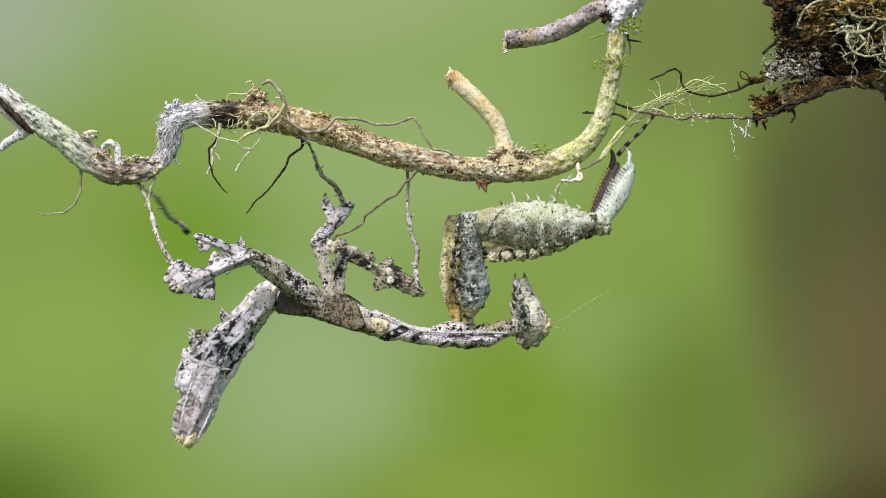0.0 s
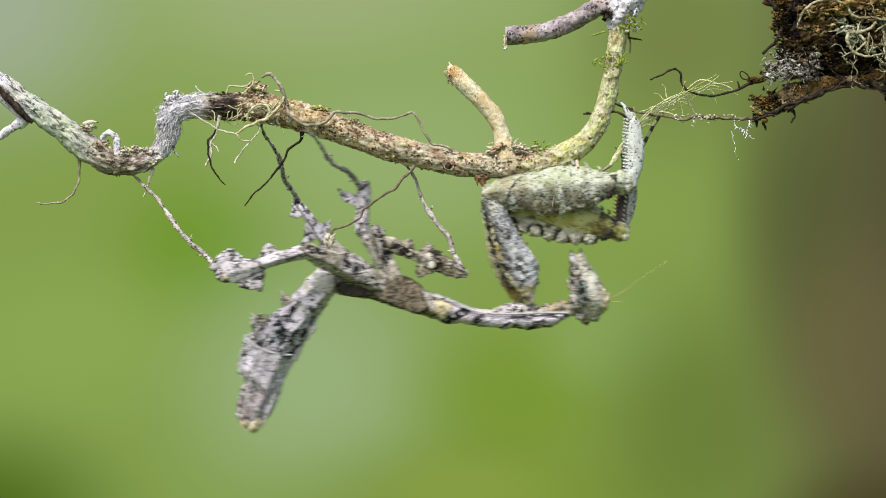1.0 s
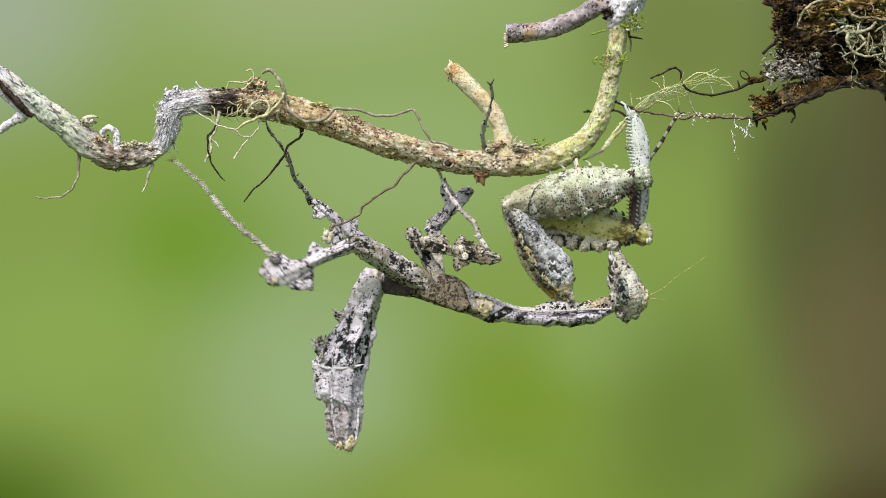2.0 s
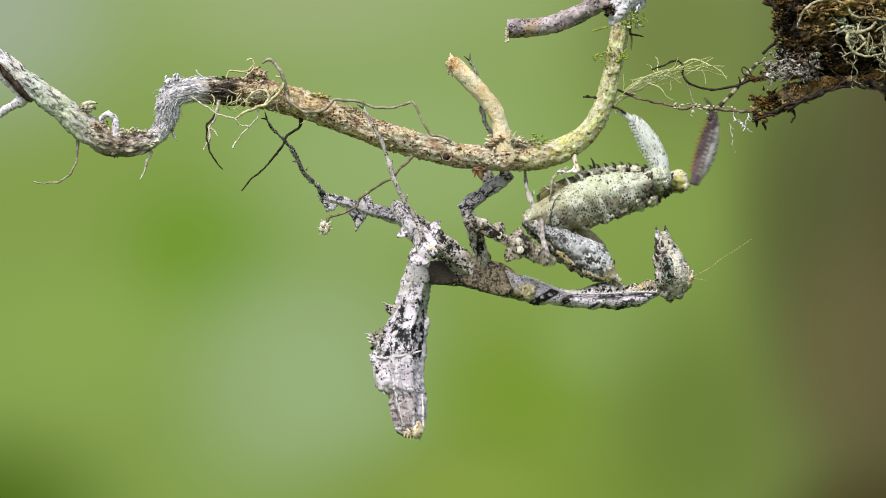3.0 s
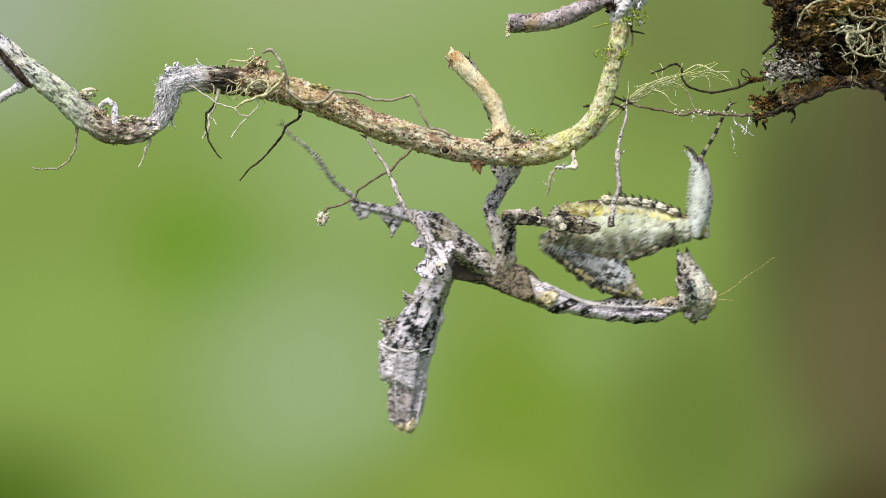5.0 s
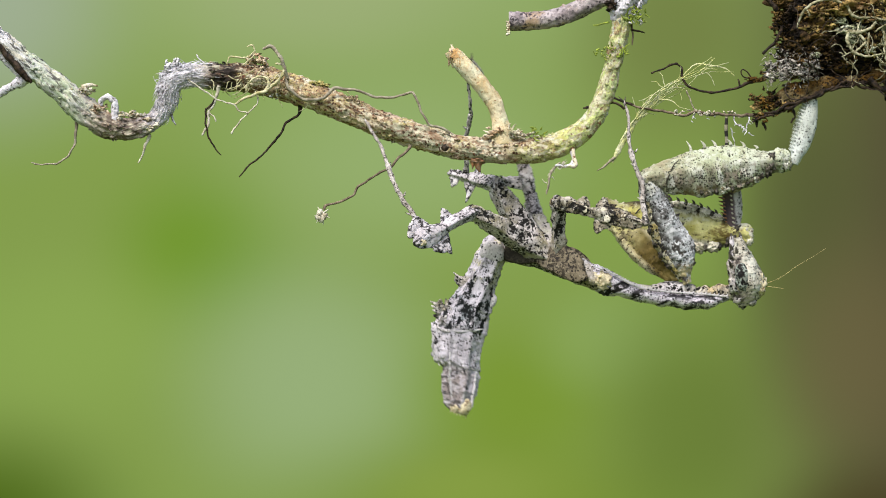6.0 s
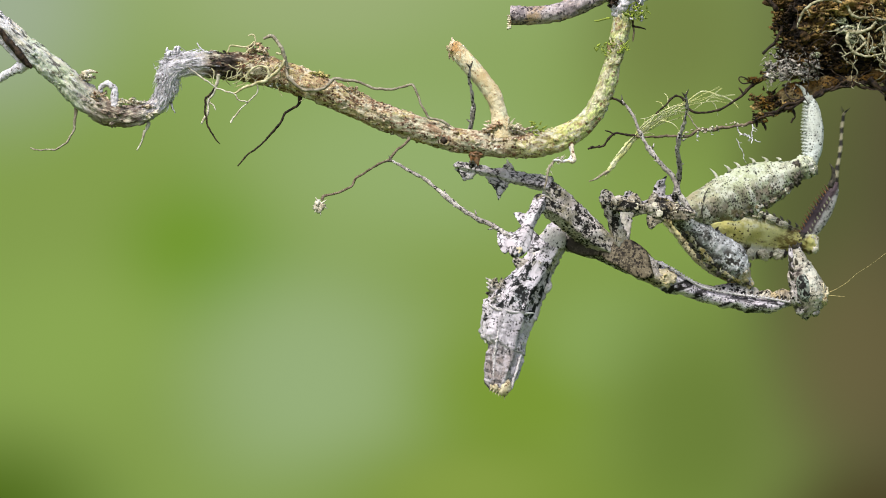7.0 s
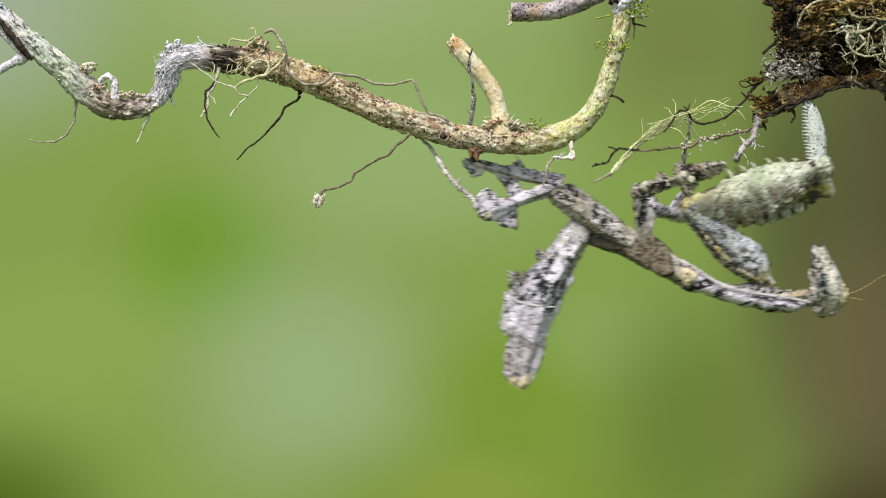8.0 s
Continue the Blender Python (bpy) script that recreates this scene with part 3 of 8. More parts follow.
def glow_backdrop():
    """Leaves far out of focus, painted on a self-glowing sheet: soft patches of green, pale and brown."""
    m = bpy.data.materials.new("glowing_green_distance")
    m.use_nodes = True
    t = m.node_tree
    t.nodes.remove(t.nodes["Principled BSDF"])
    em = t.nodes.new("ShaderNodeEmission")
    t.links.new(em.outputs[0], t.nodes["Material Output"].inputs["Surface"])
    co = t.nodes.new("ShaderNodeTexCoord").outputs["Object"]
    colour = None
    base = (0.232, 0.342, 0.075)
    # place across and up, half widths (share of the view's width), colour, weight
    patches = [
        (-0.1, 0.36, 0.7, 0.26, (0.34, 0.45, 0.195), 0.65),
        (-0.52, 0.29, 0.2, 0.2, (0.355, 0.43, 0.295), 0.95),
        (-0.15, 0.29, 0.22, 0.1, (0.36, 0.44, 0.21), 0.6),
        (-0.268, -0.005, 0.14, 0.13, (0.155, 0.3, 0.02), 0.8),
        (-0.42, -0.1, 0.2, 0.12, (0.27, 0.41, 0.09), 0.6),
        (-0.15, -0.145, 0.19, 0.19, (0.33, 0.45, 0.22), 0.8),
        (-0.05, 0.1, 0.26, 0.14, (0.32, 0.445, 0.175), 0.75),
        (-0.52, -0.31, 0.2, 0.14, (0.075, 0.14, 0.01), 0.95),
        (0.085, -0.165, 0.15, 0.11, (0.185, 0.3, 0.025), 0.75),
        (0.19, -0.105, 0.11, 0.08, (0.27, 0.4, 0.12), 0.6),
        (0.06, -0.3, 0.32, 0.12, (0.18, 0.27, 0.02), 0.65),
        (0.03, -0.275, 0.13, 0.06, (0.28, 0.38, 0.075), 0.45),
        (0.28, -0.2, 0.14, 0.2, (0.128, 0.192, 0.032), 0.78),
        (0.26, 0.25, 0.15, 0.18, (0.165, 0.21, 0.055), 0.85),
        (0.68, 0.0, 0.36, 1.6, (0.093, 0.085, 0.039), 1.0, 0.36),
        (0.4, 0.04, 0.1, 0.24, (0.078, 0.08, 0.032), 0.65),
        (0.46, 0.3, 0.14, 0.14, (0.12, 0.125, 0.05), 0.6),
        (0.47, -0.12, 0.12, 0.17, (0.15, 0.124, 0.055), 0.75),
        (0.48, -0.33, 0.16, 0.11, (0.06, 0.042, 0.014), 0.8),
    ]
    for x, z, wx, wz, c, w, core in [(*q, 0.0)[:7] for q in patches]:
        mp = t.nodes.new("ShaderNodeMapping")
        mp.vector_type = "TEXTURE"
        mp.inputs["Location"].default_value = (x, 0, z)
        mp.inputs["Scale"].default_value = (wx, 1e6, wz)
        t.links.new(co, mp.inputs[0])
        ln = t.nodes.new("ShaderNodeVectorMath")
        ln.operation = "LENGTH"
        t.links.new(mp.outputs[0], ln.inputs[0])
        r = t.nodes.new("ShaderNodeMapRange")
        r.interpolation_type = "SMOOTHERSTEP"
        for k, v in zip(("From Min", "From Max", "To Min", "To Max"), (1.25, core, 0.0, w)):
            r.inputs[k].default_value = v
        t.links.new(ln.outputs["Value"], r.inputs["Value"])
        mx = t.nodes.new("ShaderNodeMix")
        mx.data_type = "RGBA"
        t.links.new(r.outputs[0], mx.inputs[0])
        if colour is None:
            mx.inputs[6].default_value = (*base, 1)
        else:
            t.links.new(colour, mx.inputs[6])
        mx.inputs[7].default_value = (*c, 1)
        colour = mx.outputs[2]
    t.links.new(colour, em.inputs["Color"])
    # the sheet emits its painted colours; sun and sky do not set its brightness
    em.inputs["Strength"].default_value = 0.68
    return m


# ---- mesh helpers, all in model units ----
def spline(rows, n):
    p = np.array(rows, float)
    p = np.vstack([2 * p[0] - p[1], p, 2 * p[-1] - p[-2]])
    out = []
    for q in np.linspace(0, len(p) - 3 - 1e-6, n):
        i = int(q)
        f = q - i
        a, b, c, d = p[i:i + 4]
        out.append(0.5 * (2 * b + (c - a) * f + (2 * a - 5 * b + 4 * c - d) * f * f + (3 * b - a - 3 * c + d) * f ** 3))
    return np.array(out)


def skin_rings(bm, rings, closed=True, along=None, girth=0.0):
    """along, girth: length at each ring and the way round, for the grain of the material."""
    vs = [[bm.verts.new(p) for p in r] for r in rings]
    k = len(vs[0])
    uv = bm.loops.layers.uv.verify()
    along = along or [0.0] * len(vs)
    for i, (a, b) in enumerate(zip(vs, vs[1:])):
        s, t = along[i] * U, along[i + 1] * U
        for j in range(k):
            p, q = girth * U * j / k, girth * U * (j + 1) / k
            f = bm.faces.new((a[j], a[(j + 1) % k], b[(j + 1) % k], b[j]))
            for loop, at_uv in zip(f.loops, ((s, p), (s, q), (t, q), (t, p))):
                loop[uv].uv = at_uv
    if closed:
        bm.faces.new(vs[0][::-1])
        bm.faces.new(vs[-1])
    return vs


def bumpy(p, amount, size, seed=0):
    q = Vector(p) / size + Vector((seed * 7.3, seed * 3.1, seed * 5.7))
    return amount * (noise.noise(q) + 0.5 * noise.noise(q * 2.3))


def loft(bm, rows, n=40, seg=16, rough=1.5, size=14, seed=0, saw=(), lens=0.0, spiky=1.0, keels=(), proud=0.16):
    """A limb along x. keels: angle, height and width of ridges that run along it. rows: x, lower z, upper z, half depth. saw: places where a plate's edge stands proud. lens: how sharp its upper and lower edges are."""
    n, seg = int(n * 1.9), int(seg * 1.9)
    rings, along, round_about = [], [], []
    for x, lo, hi, dep in spline(rows, n):
        ring = []
        for j in range(seg):
            a = 2 * math.pi * j / seg
            ca, sa = math.cos(a), math.sin(a)
            lift = 1.0
            for s in saw:
                back = s + bumpy((0, ca * 20, sa * 20), 6, 9, s) - x
                if 0 <= back < 30:
                    lift = 1.0 + proud * (1 - back / 30) ** 1.5
            p = Vector((x, dep * ca * abs(ca) ** lens * lift, (lo + hi) / 2 + (hi - lo) / 2 * sa * lift))
            nrm = Vector((0, ca, sa))
            lift = bumpy(p, rough, size, seed) + bumpy(p, rough * 0.55, size * 0.32, seed + 2)
            for at_angle, high, wide in keels:
                off = abs((a - at_angle - 0.12 * math.sin(x / 23 + at_angle) + math.pi) % (2 * math.pi) - math.pi)
                lift += high * max(0.0, 1 - off / wide) * min(1.0, dep / 14)
            lift += spiky * 5 * max(0.0, noise.noise(p / 5.5 + Vector((seed * 3.3, 0, seed))) - 0.33)
            ring.append(p + nrm * lift)
        rings.append(ring)
        along.append(x)
        round_about.append(3 * (abs(hi - lo) / 2 + dep))
    skin_rings(bm, rings, True, along, max(round_about) * 0.8)


def sweep(bm, rows, n=40, seg=10, rough=0.0, size=20, seed=0, flat=1.0, wander=0.0, spiky=0.0, fibre=0.0):
    """A stem along a curve. rows: x, y, z, radius. wander: small crooks in its line. fibre: height of ridges that run along it."""
    c = spline(rows, n)
    if wander:
        for i in range(n):
            q = Vector(c[i][:3]) / 13
            for k in range(3):
                c[i][k] += wander * (1.3 * noise.noise(q * 0.7 + Vector((k * 9.1, seed, 0))) + 0.3 * noise.noise(q * 2.2 + Vector((k * 5.3, 0, seed)))) * min(1.0, i / 4)
            c[i][3] *= 1 + 0.2 * noise.noise(q * 0.9)
    side = Vector((0, 1, 0))
    rings, along = [], [0.0]
    for i in range(n):
        if i:
            along.append(along[-1] + (Vector(c[i][:3]) - Vector(c[i - 1][:3])).length)
        a, b = Vector(c[max(i - 1, 0)][:3]), Vector(c[min(i + 1, n - 1)][:3])
        way = (b - a).normalized()
        side = (side - way * side.dot(way)).normalized()
        up = way.cross(side)
        ring = []
        for j in range(seg):
            w = 2 * math.pi * j / seg
            nrm = side * math.cos(w) * flat + up * math.sin(w)
            p = Vector(c[i][:3]) + nrm * max(c[i][3], 0.3)
            lift = bumpy(p, rough, size, seed) + bumpy(p, rough * 0.5, size * 0.3, seed + 3)
            if spiky:
                lift += spiky * max(0.0, noise.noise(p / 6 + Vector((seed, seed, 0))) - 0.3)
            if fibre:
                q = Vector((math.cos(w) * 3.2, math.sin(w) * 3.2, along[-1] / 26 + seed))
                lift += fibre * (1 - 0.62 * max(0.0, min(1.0, (i / n - 0.62) * 6))) * (noise.noise(q) + 0.8 * max(0.0, noise.noise(q * 2.1)) + 0.5 * noise.noise(q * 4.3))
            ring.append(p + nrm * lift)
        rings.append(ring)
    skin_rings(bm, rings, True, along, 2 * math.pi * float(np.mean(c[:, 3])))


def spike(bm, base, tip, r, bend=(0, 0, 0), seg=6):
    b, t = Vector(base), Vector(tip)
    m = (b + t) / 2 + Vector(bend)
    sweep(bm, [(*b, r), (*m, r * 0.65), (*t, r * 0.12)], 6, seg)


def lobe(bm, outline, y=0.0, thick=5.0, tilt=0.0, jag=2.2):
    """A flap in the x-z plane, thick in the middle and thin at its ragged rim."""
    o = np.array(outline, float)
    c = o.mean(axis=0)
    rim = spline(np.vstack([o, o[:1]]), 61)[:-1]
    k = len(rim)
    rows = {}
    for side in (-1, 1):
        rows[side] = []
        for share, deep in ((1.0, 0.0), (0.86, 0.55), (0.62, 0.85), (0.34, 1.0)):
            if share == 1.0 and side == 1:
                rows[side].append(rows[-1][0])
                continue
            ring = []
            for x, z in rim:
                q = Vector((x, 0, z))
                far = 1 + (bumpy(q, jag * 0.05, 5.0, 3) + 0.9 * jag * 0.05 * max(0, noise.noise(q / 4))) * share
                px, pz = c[0] + (x - c[0]) * share * far, c[1] + (z - c[1]) * share * far
                py = y + tilt * (pz - c[1]) + side * (thick * deep + (bumpy((px, side * 9, pz), 1.3, 8, 5) if deep else 0))
                ring.append(bm.verts.new((px, py, pz)))
            rows[side].append(ring)
        mid = bm.verts.new((c[0], y + side * thick, c[1]))
        for a, b in zip(rows[side], rows[side][1:]):
            for j in range(k):
                bm.faces.new((a[j], a[(j + 1) % k], b[(j + 1) % k], b[j]))
        last = rows[side][-1]
        for j in range(k):
            bm.faces.new((last[j], last[(j + 1) % k], mid))


def lump(bm, centre, radii, rough=0.15, seed=0, sub=3):
    made = bmesh.ops.create_icosphere(bm, subdivisions=sub, radius=1.0)["verts"]
    c, rr = Vector(centre), Vector(radii)
    for v in made:
        d = v.co.copy()
        k = 1 + rough * (noise.noise(d * 1.7 + Vector((seed, seed * 2, 0))) + 0.7 * noise.noise(d * 4.1 + Vector((seed, 0, seed))) + 0.4 * noise.noise(d * 9 + Vector((0, seed, seed))))
        v.co = c + Vector((d.x * rr.x, d.y * rr.y, d.z * rr.z)) * k
    if sub < 5:
        uv = bm.loops.layers.uv.verify()
        for f in {f for v in made for f in v.link_faces}:
            for loop in f.loops:
                loop[uv].uv = ((loop.vert.co.x + seed) * U, (loop.vert.co.z + loop.vert.co.y) * U)


def part(name, bm, material, parent, label=""):
    bmesh.ops.scale(bm, vec=(U, U, U), verts=bm.verts[:])
    bmesh.ops.recalc_face_normals(bm, faces=bm.faces[:])
    me = bpy.data.meshes.new(name)
    bm.to_mesh(me)
    bm.free()
    me.polygons.foreach_set("use_smooth", [True] * len(me.polygons))
    me.materials.append(material)
    ob = new(name, me)
    ob.parent = parent
    return tagged(ob, label)


def build(name, material, parent, make, label=""):
    bm = bmesh.new()
    make(bm)
    return part(name, bm, material, parent, label)


def stem(name, material, parent, rows, n=30, seg=8, rough=0.5, size=12, seed=0, label="", wander=0.0, spiky=0.0, fibre=0.0):
    return build(name, material, parent, lambda bm: sweep(bm, rows, n, seg, rough, size, seed, 1.0, wander, spiky, fibre), label)


def flake_heap(bm, centre, spread, count, size, rnd):
    """A ragged scab: many small tilted flakes."""
    for _ in range(count):
        b = Vector(centre) + Vector((rnd.gauss(0, spread[0]), rnd.uniform(-spread[1], spread[1]), rnd.gauss(0, spread[2])))
        k = rnd.uniform(0.5, 1.2) * size
        lump(bm, b, (k * rnd.uniform(0.5, 1.6), k * 0.6, k * rnd.uniform(0.3, 0.9)), 1.5, rnd.random() * 90, 2)
        if rnd.random() < 0.75:
            spike(bm, b, b + Vector((rnd.uniform(-1, 1), rnd.uniform(-0.6, 0.2), rnd.uniform(-0.6, 1))) * size * 1.8, size * 0.35, (0, 0, 0), 5)


# ---- backdrop and ground ----
def setting():
    bm = bmesh.new()
    w = 1.157  # width of the view at the backdrop
    # a bowed sheet: along x it curves towards the viewer at its ends
    rings = []
    for i in range(41):
        x = -5.0 + 10.0 * i / 40
        y = 3.0 - 0.08 * max(abs(x) - 1.0, 0) ** 2
        rings.append([bm.verts.new((x / w, y / w, z / w)) for z in (-1.5, 2.5)])
    for a, b in zip(rings, rings[1:]):
        bm.faces.new((a[0], b[0], b[1], a[1]))
    me = bpy.data.meshes.new("backdrop")
    bm.to_mesh(me)
    bm.free()
    me.materials.append(glow_backdrop())
    ob = new("backdrop", me)
    ob.scale = (w, w, w)
    tagged(ob, "self-glowing sheet painted with blurred green foliage and a brown trunk far behind", "backdrop", kind="structure")
    # green floor sheet, out of view, added to send bounce light up from below
    s = Shade("bounce_floor", 0.95)
    s.co = s.add("ShaderNodeNewGeometry").outputs["Position"]
    green = s.mix(s.step(s.noise(3000, 6), 0.4, 0.6), (0.05, 0.09, 0.02), (0.12, 0.16, 0.05))
    me = bpy.data.meshes.new("ground")
    me.from_pydata([(-60, -60, -1.5), (60, -60, -1.5), (60, 60, -1.5), (-60, 60, -1.5)], [], [(0, 1, 2, 3)])
    me.materials.append(s.done(green, s.noise(1500, 6), 300))
    tagged(new("ground", me), "unseen green floor sheet added to bounce light up at the twig", "ground", kind="structure")


setting()


# ---- the twig ----
SLOPE = 0.0275


def spot(x, y, r=None, depth=0.0):
    """A place on the twig: across and down from the corner of its layout, seen with the twig at mid swing; the origin is its pivot."""
    p = (x - 1420, depth, 130 - y + SLOPE * (1420 - x))
    return p if r is None else (*p, r)


twig = tagged(new("twig"), "speckled green-brown twig with white lichen and rootlets", "branch")


def lie(x, y, r=None, depth=0.0):
    """The same, laid out late in its swing."""
    k = 1 + depth / 4446
    a, b = (x - 784) * k - 636.6, (441 - y) * k - 309.7
    c, n = math.cos(radians(1.6)), math.sin(radians(1.6))
    p = (a * c - b * n, depth, a * n + b * c)
    return p if r is None else (*p, r)


def laid(*pts):
    return [lie(*p) for p in pts]


def twig_parts():
    girth = laid((-150, -60, 20), (-60, 12, 19), (0, 73, 18), (60, 121, 19), (100, 152, 21), (148, 194, 23), (188, 222, 21), (224, 229, 18), (258, 222, 17), (282, 206, 15), (297, 180, 16), (302, 153, 18), (320, 136, 19),
                 (346, 133, 20), (376, 134, 22), (402, 136, 22), (432, 138, 24), (464, 142, 25), (500, 152, 25), (540, 165, 24), (600, 188, 23), (650, 210, 22), (700, 229, 23), (750, 244, 22), (800, 258, 21), (850, 266, 21),
                 (900, 268, 22), (950, 266, 22), (1000, 252, 21), (1036, 227, 19), (1061, 190, 17), (1076, 148, 16), (1088, 100, 15), (1096, 60, 16), (1106, 14, 17))
    stem("bark", bark_main, twig, girth, 760, 56, 3.0, 26, 1, "", 0, 2, 3.4)
    stem("bark_fissure", root_dark, twig, laid((-30, 52, 4, -14), (0, 84, 5.5, -16), (22, 108, 6.5, -17), (40, 130, 6, -16), (56, 146, 3, -12)), 40, 8, 1.4, 7, 3, "dark crack in the bark", 2, 0, 1.5)
    stem("pale_bark_strip", bark_white, twig, laid((-60, 30, 10, 4), (0, 96, 8, 0), (20, 118, 6, -2), (36, 136, 4, -4)), 40, 12, 1.2, 12, 3, "", 0, 0, 2)
    stem("side_shoot", bark_white, twig, laid((48, 140, 11), (34, 147, 9), (18, 155, 7), (-4, 168, 5), (-50, 190, 4)), 60, 14, 1.2, 12, 3, "thin pale side shoot", 2, 3, 2.4)
    stem("upper_stem", bark_white, twig, laid((1094, 40, 12), (1100, 22, 20), (1110, 2, 25), (1128, -22, 25), (1160, -68, 26), (1195, -148, 26)), 90, 40, 2.5, 16, 2, "white lichen-covered upper stem", 0, 4, 5)
    stem("broken_stub", bark_orange, twig, laid((890, 256, 21), (888, 232, 17), (884, 212, 14), (874, 182, 14), (853, 153, 15), (828, 124, 15), (803, 97, 13.5), (799, 91, 11)), 130, 32, 1.6, 24, 3, "cream-orange broken stub", 0, 1.5, 1.4)
    stem("grey_stub", bark_grey, twig, [spot(1105, 10, 20, 6), spot(1062, 14, 16, 14), spot(1012, 41, 16, 24), spot(956, 58, 16, 30), spot(899, 62, 17, 34)], 120, 32, 1.5, 18, 4, "dark grey broken side stub", 0, 3, 2.2)
    build("stub_rim", scab_pale, twig, lambda bm: [sweep(bm, [lie(902 + 0 * k, 50 + 3 * k, 2.4, 20), lie(897 - k % 2, 50 + 4 * k, 2, 18)], 6, 6, 0.8, 4) for k in range(-3, 4)], "pale broken rim")
    # collars, scabs and knots
    rnd = random.Random(4)
    for x, y, rx, rz, mat, lab in ((458, 108, 17, 15, scab, "orange-brown bud scar"), (174, 196, 15, 15, scab, ""), (150, 160, 20, 10, scab_pale, "peeling cream bark scab"), (240, 206, 30, 11, scab_pale, "pale crumbling bark"), (262, 220, 16, 14, scab_pale, ""),
                                   (878, 236, 26, 14, scab, "flaky collar of the stub"), (898, 240, 24, 14, scab_pale, ""), (925, 240, 30, 9, scab_pale, "flaking pale bark"), (1084, 12, 12, 14, root_dark, "dark hollow knot"),
                                   (562, 150, 26, 9, moss_pale, ""), (618, 176, 22, 8, scab, ""), (490, 168, 16, 7, bark_white, "pale crust under the bark"), (690, 214, 26, 7, scab, ""), (775, 240, 26, 7, scab_pale, "")):
        build("bark_scab", mat, twig, lambda bm: flake_heap(bm, lie(x, y, None, -9), (rx * 0.42, 12, rz * 0.34), 34, min(rx, rz) * 0.3, rnd), lab)
    build("knot_ring", bark_main, twig, lambda bm: sweep(bm, [(*(Vector(lie(788, 262, None, -20)) + Vector((8 * math.cos(a), 0, 7 * math.sin(a)))), 2) for a in np.linspace(0, 6.28, 12)], 24, 6, 0.6, 6), "grey ring round a knot hole")
    build("knot_hole", root_dark, twig, lambda bm: lump(bm, lie(787, 262, None, -20), (6, 4, 6.5), 0.4, 2, 3), "dark knot hole")
    build("thorn", rust_thorn, twig, lambda bm: (spike(bm, lie(847, 282, None, -6), lie(849, 305, None, -10), 10, (-2, 0, 0), 9), lump(bm, lie(845, 285, None, -8), (11, 9, 5), 0.8, 3, 3), spike(bm, lie(838, 284, None, -8), lie(836, 300, None, -8), 5, (0, 0, 0), 6)), "orange-brown thorn stump")
    build("splinter", scab, twig, lambda bm: (spike(bm, lie(806, 98), lie(798, 79), 7), spike(bm, lie(800, 96), lie(796, 86), 6), spike(bm, lie(797, 102), lie(794, 118), 5), spike(bm, lie(799, 108), lie(802, 122), 4), lump(bm, lie(799, 98, None, -2), (5, 11, 12), 0.5, 3, 3)), "ragged broken end")
    stem("pale_curl", bark_white, twig, laid((203, 214, 8, -4), (204, 196, 7, -6), (202, 180, 5.5, -8), (190, 172, 5, -8), (179, 178, 4.5, -8), (180, 188, 3, -8)), 60, 16, 1.4, 6, 2, "curled pale bark strip", 0.8, 6, 2.6)
    stem("fuzz_tuft", scab_pale, twig, laid((872, 248, 2, -20), (868, 260, 2.6, -22), (869, 271, 3, -22), (877, 278, 3.6, -21), (881, 270, 2, -20)), 50, 10, 1.2, 4, 3, "tuft of pale fuzz", 1.5, 5, 1.5)
    stem("pale_curl", scab_pale, twig, laid((1014, 264, 3, -14), (1015, 280, 3.4, -18), (1018, 292, 4.4, -20), (1006, 294, 3, -20), (988, 297, 2.4, -20)), 40, 10, 0.8, 8, 5, "pale curled bark shred", 1, 3, 1)
    for x, y, dx, dy, r in ((905, 230, 8, -10, 2.4), (912, 236, 10, -8, 2.6), (932, 240, 16, -6, 3.4), (944, 242, 12, 2, 3), (902, 232, 2, -14, 2), (868, 238, -10, -4, 2.6), (862, 240, -8, 4, 2.4), (918, 244, 14, 4, 3)):
        b = Vector(lie(x, y, None, -15))
        build("bark_shred", scab_pale, twig, lambda bm: spike(bm, b, b + Vector((dx, rnd.uniform(-8, 0), -dy)), r, (rnd.uniform(-3, 3), 0, 2)), "cream bark shred")
    build("bark_shred", scab_pale, twig, lambda bm: (spike(bm, lie(146, 156, None, -12), lie(174, 153, None, -12), 6, (0, 0, 4)), spike(bm, lie(150, 162, None, -14), lie(162, 166, None, -18), 4)), "peeling shred of cream bark")
